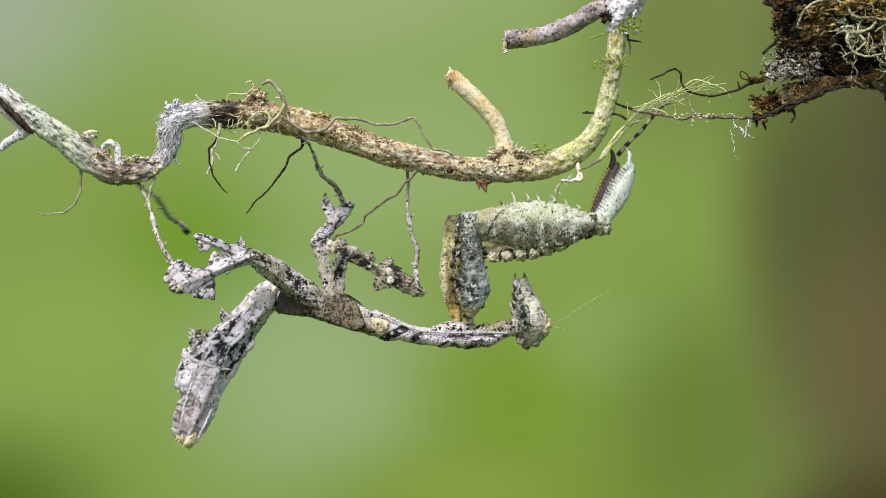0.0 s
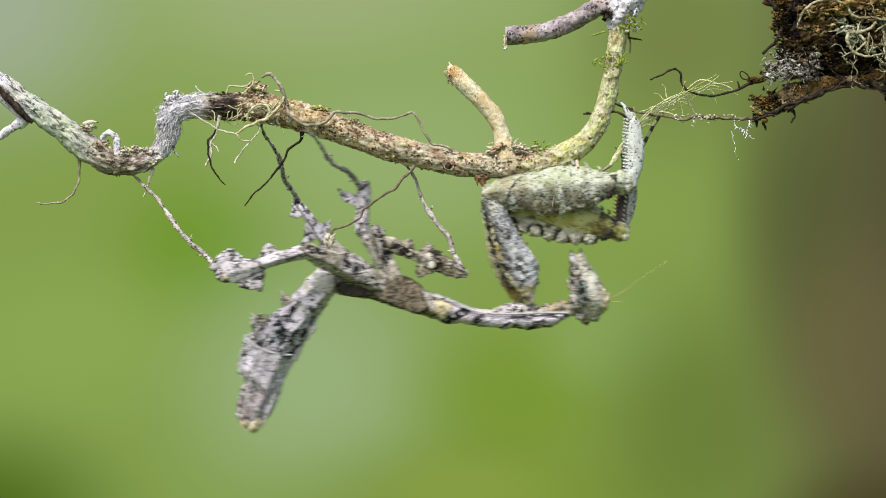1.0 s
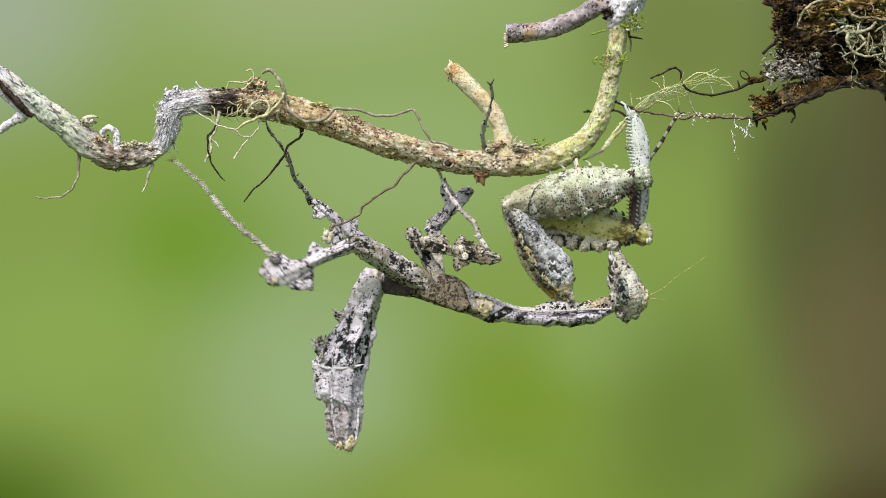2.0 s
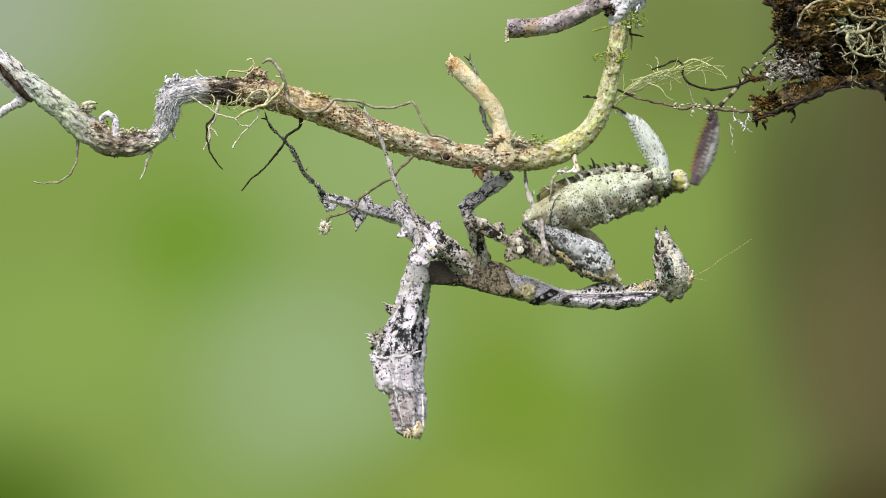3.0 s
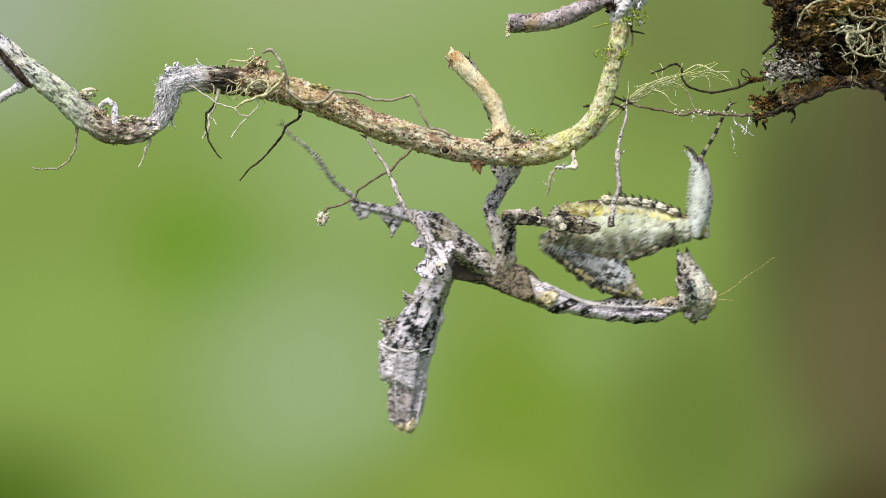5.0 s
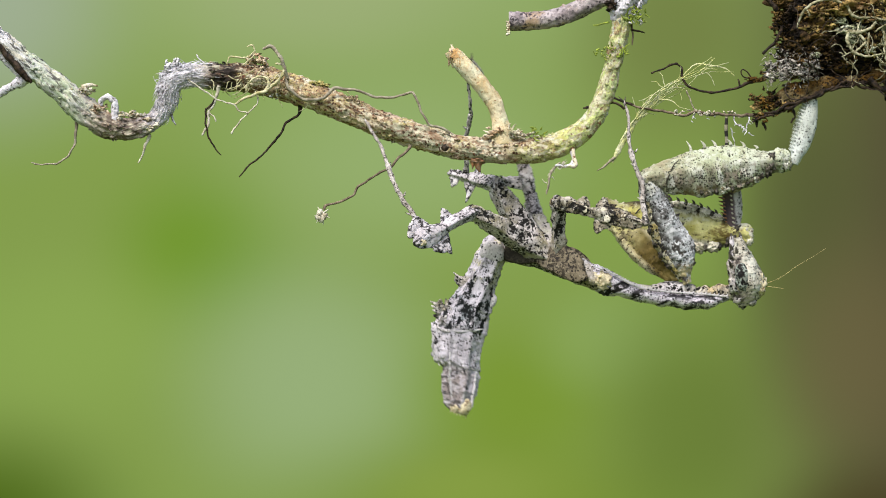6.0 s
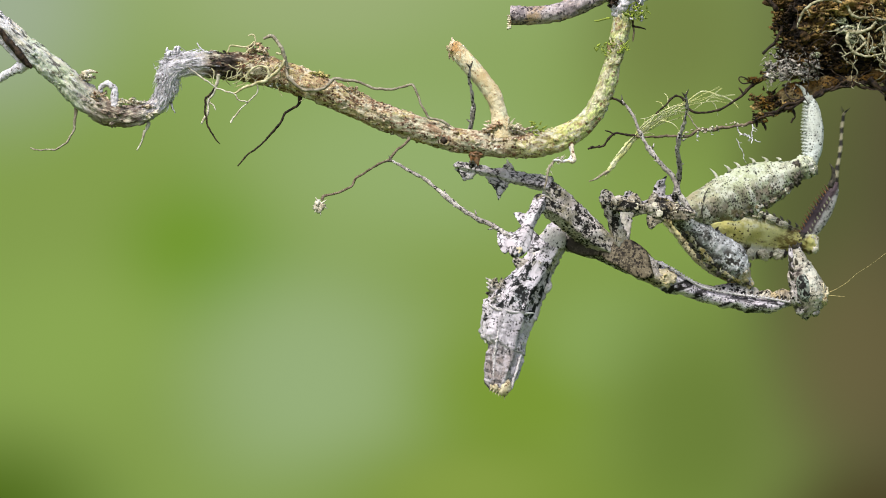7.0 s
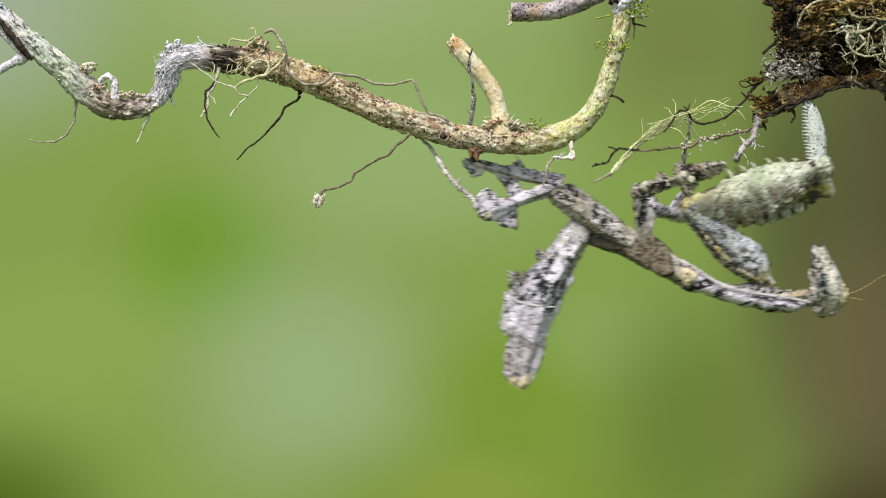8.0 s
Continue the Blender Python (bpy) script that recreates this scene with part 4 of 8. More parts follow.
    # rootlets
    for rows, mat, lab in (
        (laid((136, 216, 6), (135, 232, 4.5), (131, 254, 4), (120, 276, 3.4), (98, 290, 3), (74, 291, 2.6), (57, 290, 1.6)), root_grey, "curved grey-brown rootlet"),
        (laid((388, 152, 6, -14), (382, 178, 5, -16), (370, 200, 4.6, -18), (367, 222, 4.4, -18), (358, 240, 3.2, -18)), root_pale, "pale dangling rootlet"),
        (laid((380, 176, 3, -16), (366, 196, 3, -20), (364, 214, 2.6, -20), (368, 236, 2.6, -18), (376, 256, 2.6, -18), (391, 277, 1.8, -18)), root_dark, "thin dark rootlet end"),
        (laid((370, 202, 3, -18), (378, 208, 2.6, -20), (383, 216, 2, -20)), root_pale, ""),
        (laid((330, 138, 2.4, -18), (360, 160, 2.4, -24), (388, 178, 2.4, -26), (414, 184, 2.4, -28), (424, 196, 2.2, -28), (442, 202, 1.6, -28)), root_pale, "thin pale thread"),
        (laid((452, 162, 2.4, -24), (456, 180, 2.4, -28), (446, 196, 2.4, -28), (428, 212, 2.4, -26), (416, 228, 2.6, -26), (409, 237, 3.2, -26)), root_pale, "thin pale thread"),
        (laid((534, 180, 11), (531, 194, 6), (526, 204, 4), (509, 214, 4), (497, 236, 3.8), (480, 258, 3.4), (460, 279, 3), (444, 291, 2.8), (424, 313, 2)), root_dark, "thin dark rootlet"),
        (laid((505, 140, 4, -28), (514, 158, 5, -30), (536, 175, 5, -31), (560, 177, 5, -31), (580, 168, 5, -30), (592, 156, 5, -28), (612, 158, 5, -24), (640, 163, 4.6, -22), (666, 173, 4.6, -22), (700, 172, 4, -22), (729, 165, 4, -22), (740, 182, 4, -22), (750, 208, 4, -22), (760, 221, 4, -22), (780, 227, 4.4, -20), (796, 236, 4, -18)), root_grey, "grey rootlet looping over the bark"),
        (laid((726, 258, 6, -16), (718, 268, 4.6, -22), (692, 294, 4, -26), (662, 312, 3.6, -28), (636, 328, 3.6, -30), (624, 346, 4.4, -32), (602, 357, 4, -34), (580, 361, 4, -34), (572, 372, 5, -34)), root_brown, "long brown rootlet"),
        (laid((508, 140, 5, -28), (505, 124, 5.4, -32), (499, 106, 6, -34), (491, 91, 6, -34), (478, 84, 5.6, -34), (464, 87, 4, -34)), root_grey, "curled grey rootlet tip"),
        (laid((1010, 268, 4, -14), (1014, 282, 5.4, -18), (1010, 292, 5.6, -20), (1000, 295, 4.6, -20), (990, 293, 4, -22), (982, 292, 3, -24)), bark_white, "white hooked rootlet"),
        (laid((992, 288, 3, -20), (980, 298, 4, -24), (974, 310, 4, -26), (970, 326, 3.4, -28), (966, 346, 2.4, -30)), root_grey, "thin grey dangling rootlet"),
        (laid((264, 240, 7), (260, 254, 5, -2), (252, 274, 3.4, -2), (245, 290, 2)), root_pale, "short pale rootlet"),
        (laid((302, 200, 6), (306, 212, 4), (312, 221, 2)), bark_white, ""),
        (laid((414, 186, 3, -26), (430, 176, 4.4, -30), (450, 166, 5.4, -32), (472, 160, 5, -32), (490, 146, 5, -32), (501, 129, 4.6, -32), (500, 116, 4, -30), (488, 112, 3, -28)), root_olive, "yellow-green root loop"),
        (laid((436, 162, 3.4, -28), (442, 146, 3.4, -32), (456, 138, 3.6, -33), (470, 139, 3.6, -33), (476, 149, 3.6, -33), (468, 160, 3.4, -32)), root_olive, "small yellow-green root loop"),
        (laid((401, 114, 2.4, -20), (406, 102, 2.6, -22), (424, 103, 2.6, -22), (440, 101, 2.4, -22), (450, 92, 2.2, -20)), root_olive, ""),
        (laid((428, 116, 2.2, -20), (446, 102, 2.4, -24), (452, 90, 2.2, -24), (447, 80, 2.2, -24), (438, 82, 1.6, -24)), root_olive, ""),
        (laid((348, 98, 1.6, -16), (352, 104, 2.2, -18), (362, 110, 2.4, -18), (376, 112, 2, -18)), bark_white, ""),
        (laid((1080, 182, 4), (1094, 184, 4, -8), (1104, 192, 4, -8)), root_dark, ""),
        (laid((1078, 40, 3), (1062, 44, 3), (1050, 46, 2)), moss, ""),
        (laid((1116, 24, 4), (1118, 44, 4), (1120, 62, 3), (1118, 80, 2)), root_brown, ""),
        (laid((1118, 52, 4), (1128, 55, 3.4), (1141, 60, 2)), root_dark, ""),
    ):
        stem("rootlet", mat, twig, [(a, b, c, r * 0.55) for a, b, c, r in rows], 100, 8, 0.5, 6, len(rows), lab, 2.2, 1.5)
    build("root_knob", root_pale, twig, lambda bm: ([lump(bm, lie(570 + dx, 380 + dy, None, -35), (6, 6, 7), 0.6, dx, 2) for dx, dy in ((-4, -3), (4, 2), (0, 8), (-5, 6))], [spike(bm, lie(570, 380, None, -35), lie(570 + dx, 380 + dy, None, -38), 3) for dx, dy in ((-14, 2), (-10, 14), (2, 19), (14, 6), (12, -10), (-8, -14))]), "knobbly pale root end")
    def hook_fuzz(bm):
        for _ in range(34):
            x, y = rnd.choice(((984, 293), (978, 300), (974, 310), (996, 292), (970, 324)))
            b = Vector(lie(x + rnd.uniform(-3, 3), y + rnd.uniform(-4, 4), None, -24))
            spike(bm, b, b + Vector((rnd.uniform(-9, 9), rnd.uniform(-4, 2), rnd.uniform(-8, 8))), rnd.uniform(0.7, 1.5), (rnd.uniform(-2, 2), 0, rnd.uniform(-2, 2)), 4)
    tagged(build("rootlet_fuzz", root_pale, twig, hook_fuzz, "pale fuzz on the hooked rootlet"), kind="stuff")
    # fine threads and crust: too many to count
    def threads(bm):
        for _ in range(46):
            x = rnd.gauss(446, 34) if rnd.random() < 0.8 else rnd.uniform(400, 640)
            base = Vector(spot(x, 186 + (x - 345) * 0.13 + rnd.uniform(-24, 14), None, rnd.uniform(-28, 0)))
            way = Vector((rnd.uniform(-1, 1), rnd.uniform(-0.8, 0.1), rnd.uniform(-1, 0.7))).normalized()
            turn = Vector((rnd.uniform(-1, 1), rnd.uniform(-0.5, 0.5), rnd.uniform(-1, 1))) * 0.5
            p, rows = base, []
            for k in range(8):
                rows.append((*p, 1.1 - 0.08 * k))
                way = (way + way.cross(turn) + Vector((rnd.uniform(-1, 1), rnd.uniform(-0.5, 0.5), rnd.uniform(-1, 0.8))) * 0.5).normalized()
                p = p + way * rnd.uniform(3, 8)
            sweep(bm, rows, 26, 5)
    tagged(build("lichen_threads", root_olive, twig, threads, "fine pale lichen threads"), kind="stuff")

    def crust(bm):
        # frayed white fibres that lie along the crook and stand off its edge
        path = spline(laid((286, 200, 15), (296, 178, 17), (300, 154, 19), (316, 138, 20), (344, 133, 21), (380, 134, 22)), 100)
        for _ in range(520):
            i = min(97, int(abs(rnd.gauss(46, 24))))
            c = path[i]
            run = (Vector(path[i + 2][:3]) - Vector(path[i][:3])).normalized() * rnd.choice((-1, 1))
            a = rnd.uniform(0, 6.28)
            side = run.cross(Vector((0, 1, 0)))
            nrm = (side * math.sin(a) + Vector((0, -abs(math.cos(a)), 0))).normalized()
            b = Vector(c[:3]) + nrm * c[3] * 0.94
            out = rnd.uniform(0.02, 0.3) if rnd.random() < 0.8 else rnd.uniform(0.3, 0.8)
            spike(bm, b, b + (run * rnd.uniform(0.6, 1.4) + nrm * out) * rnd.uniform(7, 22), rnd.uniform(0.5, 1.1), nrm * 1.5, 4)
        for x0, y0, k in ((296, 118, 16), (286, 140, 18), (284, 160, 16), (312, 114, 12)):
            for _ in range(k):
                b = Vector(lie(x0 + rnd.uniform(-4, 8), y0 + rnd.uniform(-8, 8), None, rnd.uniform(-16, 2)))
                lump(bm, b, (rnd.uniform(2, 4.5), 3, rnd.uniform(2, 5)), 1.0, rnd.random() * 60, 2)
        for _ in range(36):
            x = rnd.uniform(1092, 1130)
            b = Vector(spot(x, rnd.uniform(-5, 60), None, rnd.uniform(-26, -6)))
            spike(bm, b, b + Vector((rnd.uniform(-7, 7), rnd.uniform(-8, 0), rnd.uniform(-8, 5))), rnd.uniform(1.5, 4), (0, 0, 0), 5)
    tagged(build("lichen_crust", bark_white, twig, crust, "frilly white lichen crust"), kind="stuff")

    def flakes(bm):
        path = spline([(*p[:3], p[3] + 1.5) for p in laid((-60, 12, 19), (60, 121, 19), (148, 194, 23), (188, 222, 21), (224, 229, 18), (282, 206, 15), (302, 153, 18), (346, 133, 20), (430, 138, 24), (500, 152, 25), (600, 188, 23), (700, 229, 23), (800, 258, 21), (900, 268, 22), (1000, 252, 21), (1058, 189, 17), (1085, 100, 15))], 300)
        for _ in range(320):
            c = path[rnd.randrange(300)]
            a = rnd.uniform(0, 6.28)
            nrm = Vector((0, -abs(math.cos(a)), math.sin(a)))
            b = Vector(c[:3]) + nrm * c[3] * 0.96
            s = rnd.uniform(1.2, 3.4)
            lump(bm, b, (s * rnd.uniform(0.7, 1.8), s * 0.8, s * 0.8), 0.9, rnd.random() * 50, 2)
    tagged(build("flaky_bark", bark_main, twig, flakes, "flaking speckled bark crumbs"), kind="stuff")

    def tufts(bm):
        for x0, y0, k in ((1114, 44, 40), (1094, 108, 26), (1066, 112, 18), (952, 264, 22), (1125, 45, 20)):
            for _ in range(k):
                b = Vector(spot(x0 + rnd.uniform(-14, 14), y0 + rnd.uniform(-12, 12), None, rnd.uniform(-22, -8)))
                spike(bm, b, b + Vector((rnd.uniform(-9, 9), rnd.uniform(-8, 0), rnd.uniform(-9, 9))), 1.8, (rnd.uniform(-2, 2), 0, 0), 5)
    tagged(build("moss", moss, twig, tufts, "small green tufts of moss"), kind="stuff")


twig_parts()


# ---- the peat and root clump, and the roots that run from it ----
def here(x, y, r=None, depth=0.0):
    p = (x - 784, depth, 441 - y)
    return p if r is None else (*p, r)


clump = tagged(new("root_clump"), "hanging clump of dark brown peat, bark and tangled roots", "root clump")


def clump_parts():
    rnd = random.Random(9)

    for x, y, d, rx, ry, rz in ((1426, 50, 20, 44, 44, 52), (1478, 70, 34, 52, 44, 40), (1535, 66, 36, 52, 45, 50), (1446, 0, 20, 66, 46, 44), (1530, -8, 34, 80, 50, 46), (1640, 20, 50, 90, 60, 110), (1420, 112, 16, 44, 34, 26), (1490, 120, 30, 60, 30, 22)):
        build("peat_mass", peat_mat, clump, lambda bm: lump(bm, here(x, y, None, d), (rx, ry, rz), 0.6, x, 6), "dark crumbly peat with rusty streaks")

    for x, y, d, rx, ry, rz in ((1520, 12, -26, 34, 20, 20), (1552, 2, -30, 26, 18, 22), (1478, 20, -24, 24, 18, 13), (1440, 26, -28, 24, 14, 10), (1536, 66, -16, 16, 14, 22), (1430, 56, -26, 16, 10, 8), (1546, 30, -34, 30, 14, 14), (1500, 0, -30, 26, 14, 14), (1466, 44, -24, 14, 10, 8)):
        build("rotten_wood", peat_gold, clump, lambda bm: lump(bm, here(x, y, None, d), (rx, ry, rz), 0.85, x + 3, 5), "golden-brown rotten wood")
    for x, y, q in ((1494, 58, 13), (1478, 40, 11), (1500, 74, 10), (1530, 92, 8), (1440, 102, 8), (1558, 40, 10)):
        build("lichen_blob", lichen_green, clump, lambda bm: flake_heap(bm, here(x, y, None, -34), (q * 0.55, 6, q * 0.4), 16, q * 0.36, rnd), "pale green lichen")

    # a sloping sheet of rotten bark with a crumbled outer end
    def ledge(bm):
        rings, along = [], []
        for i, (x, hi, lo, d) in enumerate(spline([(1372, 168, 190, -6), (1390, 152, 190, -8), (1410, 146, 186, -9), (1440, 138, 176, -9), (1470, 136, 162, -7), (1510, 134, 152, -2), (1560, 128, 146, 6), (1620, 122, 140, 14)], 90)):
            ring = []
            for j in range(40):
                a = 2 * math.pi * j / 40
                p = Vector(here(x, (hi + lo) / 2 - math.sin(a) * (lo - hi) / 2, None, d + 7 * math.cos(a) * abs(math.cos(a)) ** 0.3))
                nrm = Vector((0, math.cos(a), math.sin(a)))
                ring.append(p + nrm * (bumpy(p, 3.0, 12, 4) + bumpy(p, 2.0, 4.5, 8)))
            rings.append(ring)
            along.append(x)
        skin_rings(bm, rings, True, along, 90)
    build("bark_strip", peat_rust, clump, ledge, "rusty brown strip of rotten bark")

    def rim(bm):
        for k, lift in enumerate((0, 5, -4)):
            sweep(bm, [here(1330, 212 - lift, 1.6, -12), here(1352, 206 - lift * 0.6, 2.2, -16), here(1378, 196 + lift, 2.4, -18), here(1402, 187 + lift * 0.5, 2.4, -18), here(1446, 168 - lift * 0.6, 2.2, -18), here(1486, 153 + lift, 2, -16), here(1528, 150 - lift, 2.2, -12), here(1560, 158, 2.4, -8), here(1610, 150, 2.4, -8)], 200, 9, 1.0, 7, 5 + k, 1.0, 4, 5)
    build("bark_rim", root_dark, clump, rim, "dark wiry lower rim")
    for k, (x, y, q) in enumerate(((1336, 172, 8), (1344, 182, 12), (1360, 172, 13), (1340, 192, 11), (1356, 190, 12), (1372, 182, 11), (1386, 186, 10), (1352, 206, 8), (1338, 206, 7), (1366, 200, 9), (1330, 142, 9), (1350, 134, 9))):
        build("peat_crumb", (peat_gold, peat_rust, peat_mat)[k % 3], clump, lambda bm: flake_heap(bm, here(x, y, None, -10), (q * 0.55, 8, q * 0.5), 14, q * 0.36, rnd), "rusty crumb")

    def crust(bm):
        for _ in range(520):
            x = rnd.uniform(1352, 1446)
            y = 126 - (x - 1355) * 0.06 + rnd.gauss(0, 13)
            q = rnd.uniform(1, 3.4)
            c = here(x, y, None, rnd.uniform(-36, -14))
            if rnd.random() < 0.3:
                lump(bm, c, (q * rnd.uniform(0.6, 2), q * 0.6, q * rnd.uniform(0.4, 1.2)), 1.8, rnd.random() * 90, 2)
            else:
                spike(bm, c, Vector(c) + Vector((rnd.uniform(-11, 11), rnd.uniform(-5, 2), rnd.uniform(-9, 9))), q * 0.35, (rnd.uniform(-2, 2), 0, rnd.uniform(-2, 2)), 4)
    tagged(build("pale_crust", peat_pale, clump, crust, "pale grey lichen crust"), kind="stuff")

    def grit(bm):
        for _ in range(700):
            a = rnd.uniform(0, 6.28)
            r = math.sqrt(rnd.random())
            x, y = 1465 + math.cos(a) * r * 105, 45 + math.sin(a) * r * 80
            q = rnd.uniform(0.8, 3)
            lump(bm, here(x, y, None, rnd.uniform(-34, -6)), (q * rnd.uniform(0.7, 2.4), q, q), 1.2, rnd.random() * 90, 1)
        for _ in range(160):
            x = rnd.uniform(1372, 1400)
            b = Vector(here(x, rnd.uniform(-10, 120), None, rnd.uniform(-20, 10)))
            spike(bm, b, b + Vector((-rnd.uniform(2, 9), rnd.uniform(-6, 6), rnd.uniform(-7, 7))), rnd.uniform(0.8, 2.4), (0, 0, 0), 5)
    tagged(build("loose_peat", peat_mat, clump, grit, "loose crumbs of dark peat"), kind="stuff")

    def curl(x, y, k, step, r, depth, up=0.0):
        p, way, rows = Vector(here(x, y, None, depth)), Vector((rnd.uniform(-1, 1), 0, rnd.uniform(-1, 1))).normalized(), []
        for i in range(k):
            rows.append((*p, r * (1 - 0.5 * i / k)))
            way = (way + Vector((rnd.uniform(-1, 1), rnd.uniform(-0.4, 0.3), rnd.uniform(-1, 1) + up)) * 0.7).normalized()
            p = p + way * step
        return rows
    for _ in range(44):
        stem("pale_root", root_straw, clump, curl(rnd.uniform(1492, 1580), rnd.uniform(28, 132), 8, 8, rnd.uniform(0.5, 1.5), rnd.uniform(-46, -16)), 44, 7, 0.8, 5, 1, "pale tangled root", 2.2, 2)
    for rows in ([(1404, 54, 1.4), (1410, 36, 2.6), (1416, 24, 3.6), (1432, 10, 3.4), (1452, 3, 3.6), (1476, 8, 3.4), (1490, 14, 3.6), (1498, 28, 3.4), (1512, 35, 3.2), (1540, 36, 3), (1570, 44, 3)],
                 [(1416, 22, 2), (1422, 26, 2.8), (1427, 34, 2)], [(1494, 62, 5), (1492, 78, 4.6), (1500, 92, 4), (1512, 100, 3.4), (1530, 104, 2.6), (1556, 100, 2.4)],
                 [(1490, 60, 4), (1510, 62, 4.4), (1528, 56, 3.6), (1540, 44, 3.2), (1542, 36, 2.4)], [(1512, 66, 3), (1522, 76, 3.4), (1516, 86, 3), (1508, 94, 2)], [(1540, 60, 2.6), (1552, 52, 3), (1574, 44, 3)],
                 [(1530, 62, 2), (1526, 82, 2.4), (1530, 102, 2)], [(1556, 60, 2.4), (1560, 76, 2.6), (1556, 92, 2), (1562, 110, 2)]):
        stem("pale_root", root_straw, clump, [here(x, y, r * 0.62, -48) for x, y, r in rows], 90, 10, 0.8, 6, 3, "thick pale tangled root", 2.4, 2.5, 1.0)
    for _ in range(26):
        stem("dark_root", root_dark, clump, curl(rnd.uniform(1385, 1570), rnd.uniform(0, 165), 7, 12, rnd.uniform(0.7, 1.5), rnd.uniform(-44, -16)), 36, 6, 0.6, 5, 1, "dark wiry root", 2.5, 2)
    for rows in ([here(1382, 50, 4, -20), here(1372, 72, 3, -22), here(1347, 98, 2, -24)],
                 [here(1400, 190, 3, -12), here(1404, 205, 2.2, -12), here(1398, 220, 1.6, -12)],
                 [here(1350, 218, 3, -8), here(1355, 232, 1.5, -8)], [here(1338, 214, 3, -8), here(1340, 226, 1.5, -8)],
                 [here(1535, 140, 6, -20), here(1550, 155, 5, -22), here(1566, 158, 5, -20), here(1566, 120, 5, -20)],
                 [here(1372, 20, 5, -20), here(1356, 2, 4, -22), here(1348, -8, 3, -22)]):
        stem("dark_root", root_dark, clump, rows, 36, 7, 0.8, 7, 1, "dark wiry root", 2, 3)


clump_parts()

# roots that hang between clump and twig; origin at their fixed end
wire_root = tagged(new("hanging_root"), "dark wiry root running out of the clump", "root")
cross_root = tagged(new("hanging_root"), "thin brown root with pale fuzz, running towards the twig", "root")
tuft = tagged(new("fibre_tuft"), "frayed yellow-green plant fibres caught on the roots", "plant fibre")


def root_parts():
    rnd = random.Random(5)
    o = (1340, 148)
    p = lambda x, y, r, d=-4: (x - o[0], d, o[1] - y, r)
    stem("root", root_dark, wire_root, [p(1352, 142, 3.7), p(1325, 150, 3.1), p(1295, 163, 2.1), p(1258, 170, 2.0), p(1220, 163, 1.9), p(1207, 148, 1.9), p(1204, 130, 1.9), p(1192, 123, 1.9), p(1172, 132, 1.7), p(1150, 143, 1.4)], 110, 8, 0.7, 8, 2, "", 1.6, 3)
    stem("root_loop", root_dark, wire_root, [p(1334, 146, 3.4), p(1326, 142, 2), p(1314, 140, 1.2), p(1309, 132, 1.1), p(1312, 127, 1.1), p(1320, 131, 1.2), p(1327, 140, 1.4)], 50, 6, 0.3, 5, 2)
    stem("side_root", root_dark, wire_root, [p(1308, 156, 2), p(1306, 148, 1.8), p(1304, 144, 1.2)], 14, 6, 0.5)
    o = (1336, 212)
    stem("root", root_brown, cross_root, [p(1345, 210, 3.1), p(1310, 213, 2.6), p(1270, 211, 2.8), p(1235, 208, 3.0), p(1205, 213, 2.5), p(1170, 208, 2.1), p(1135, 206, 1.9), p(1112, 197, 1.8)], 120, 8, 1.2, 7, 2, "", 3, 5)
    stem("root_end", root_dark, cross_root, [p(1126, 203, 1.8), p(1094, 190, 1.9), p(1072, 193, 2.2), p(1059, 206, 2), p(1046, 205, 1.9), p(1031, 207, 1.5)], 70, 8, 1.2, 7, 5, "black wiry root end", 2, 5)
    stem("side_root", root_dark, cross_root, [p(1082, 191, 1.8), p(1074, 184, 1.5), p(1066, 180, 1)], 20, 6, 0.5)
    # white branching root ends, fine and knobbly
    def branching(bm, x, y, way, k, r, step, split):
        b, way = Vector(p(x, y, 1, -6)[:3]), Vector(way).normalized()
        rows = []
        for i in range(k):
            rows.append((*b, r * (1 - 0.6 * i / k)))
            way = (way + Vector((rnd.uniform(-1, 1), rnd.uniform(-0.4, 0.4), rnd.uniform(-1, 0.7))) * 0.55).normalized()
            b = b + way * step
            if split and rnd.random() < split:
                side = (way + Vector((rnd.choice((-1.4, 1.4)), rnd.uniform(-0.6, 0.6), rnd.uniform(-0.6, 0.5)))).normalized()
                tip = b + side * rnd.uniform(4, 11)
                sweep(bm, [(*b, r * 0.6), (*((b + tip) / 2 + Vector((0, 0, rnd.uniform(-1.5, 1.5)))), r * 0.5), (*tip, r * 0.25)], 8, 5, 0.3, 3)
            if rnd.random() < 0.5:
                lump(bm, b, (r * 1.1, r, r * 1.0), 0.6, rnd.random() * 40, 2)
        sweep(bm, rows, k * 5, 6, 0.5, 3, 2, 1.0, 0.8)
    for x, y, way, k, r, step, split, lab in ((1298, 212, (-0.3, 0, -1), 9, 1.5, 5, 0.8, "white branching root end"), (1324, 214, (-0.5, 0, -1), 6, 1.4, 5, 0.7, "white branching root end"), (1292, 234, (0.3, 0, -1), 10, 0.8, 5.4, 0.3, "thin pale thread"),
                                              (1228, 208, (0.2, 0, -1), 4, 1.3, 4.5, 0.7, "white root fuzz"), (1244, 208, (0.4, 0, -1), 3, 1.2, 4, 0.8, "white root fuzz"), (1300, 210, (-0.4, 0, 1), 3, 0.9, 4, 0.3, "")):
        build("side_root", bark_white if lab else root_pale, cross_root, lambda bm: branching(bm, x, y, way, k, r, step, split), lab)
    stem("side_root", root_grey, cross_root, [p(1212, 170, 1), p(1218, 186, 1.2), p(1224, 198, 1.6), p(1230, 208, 2)], 24, 6, 0.5, 5, 4, "thin grey root", 1.5, 3)

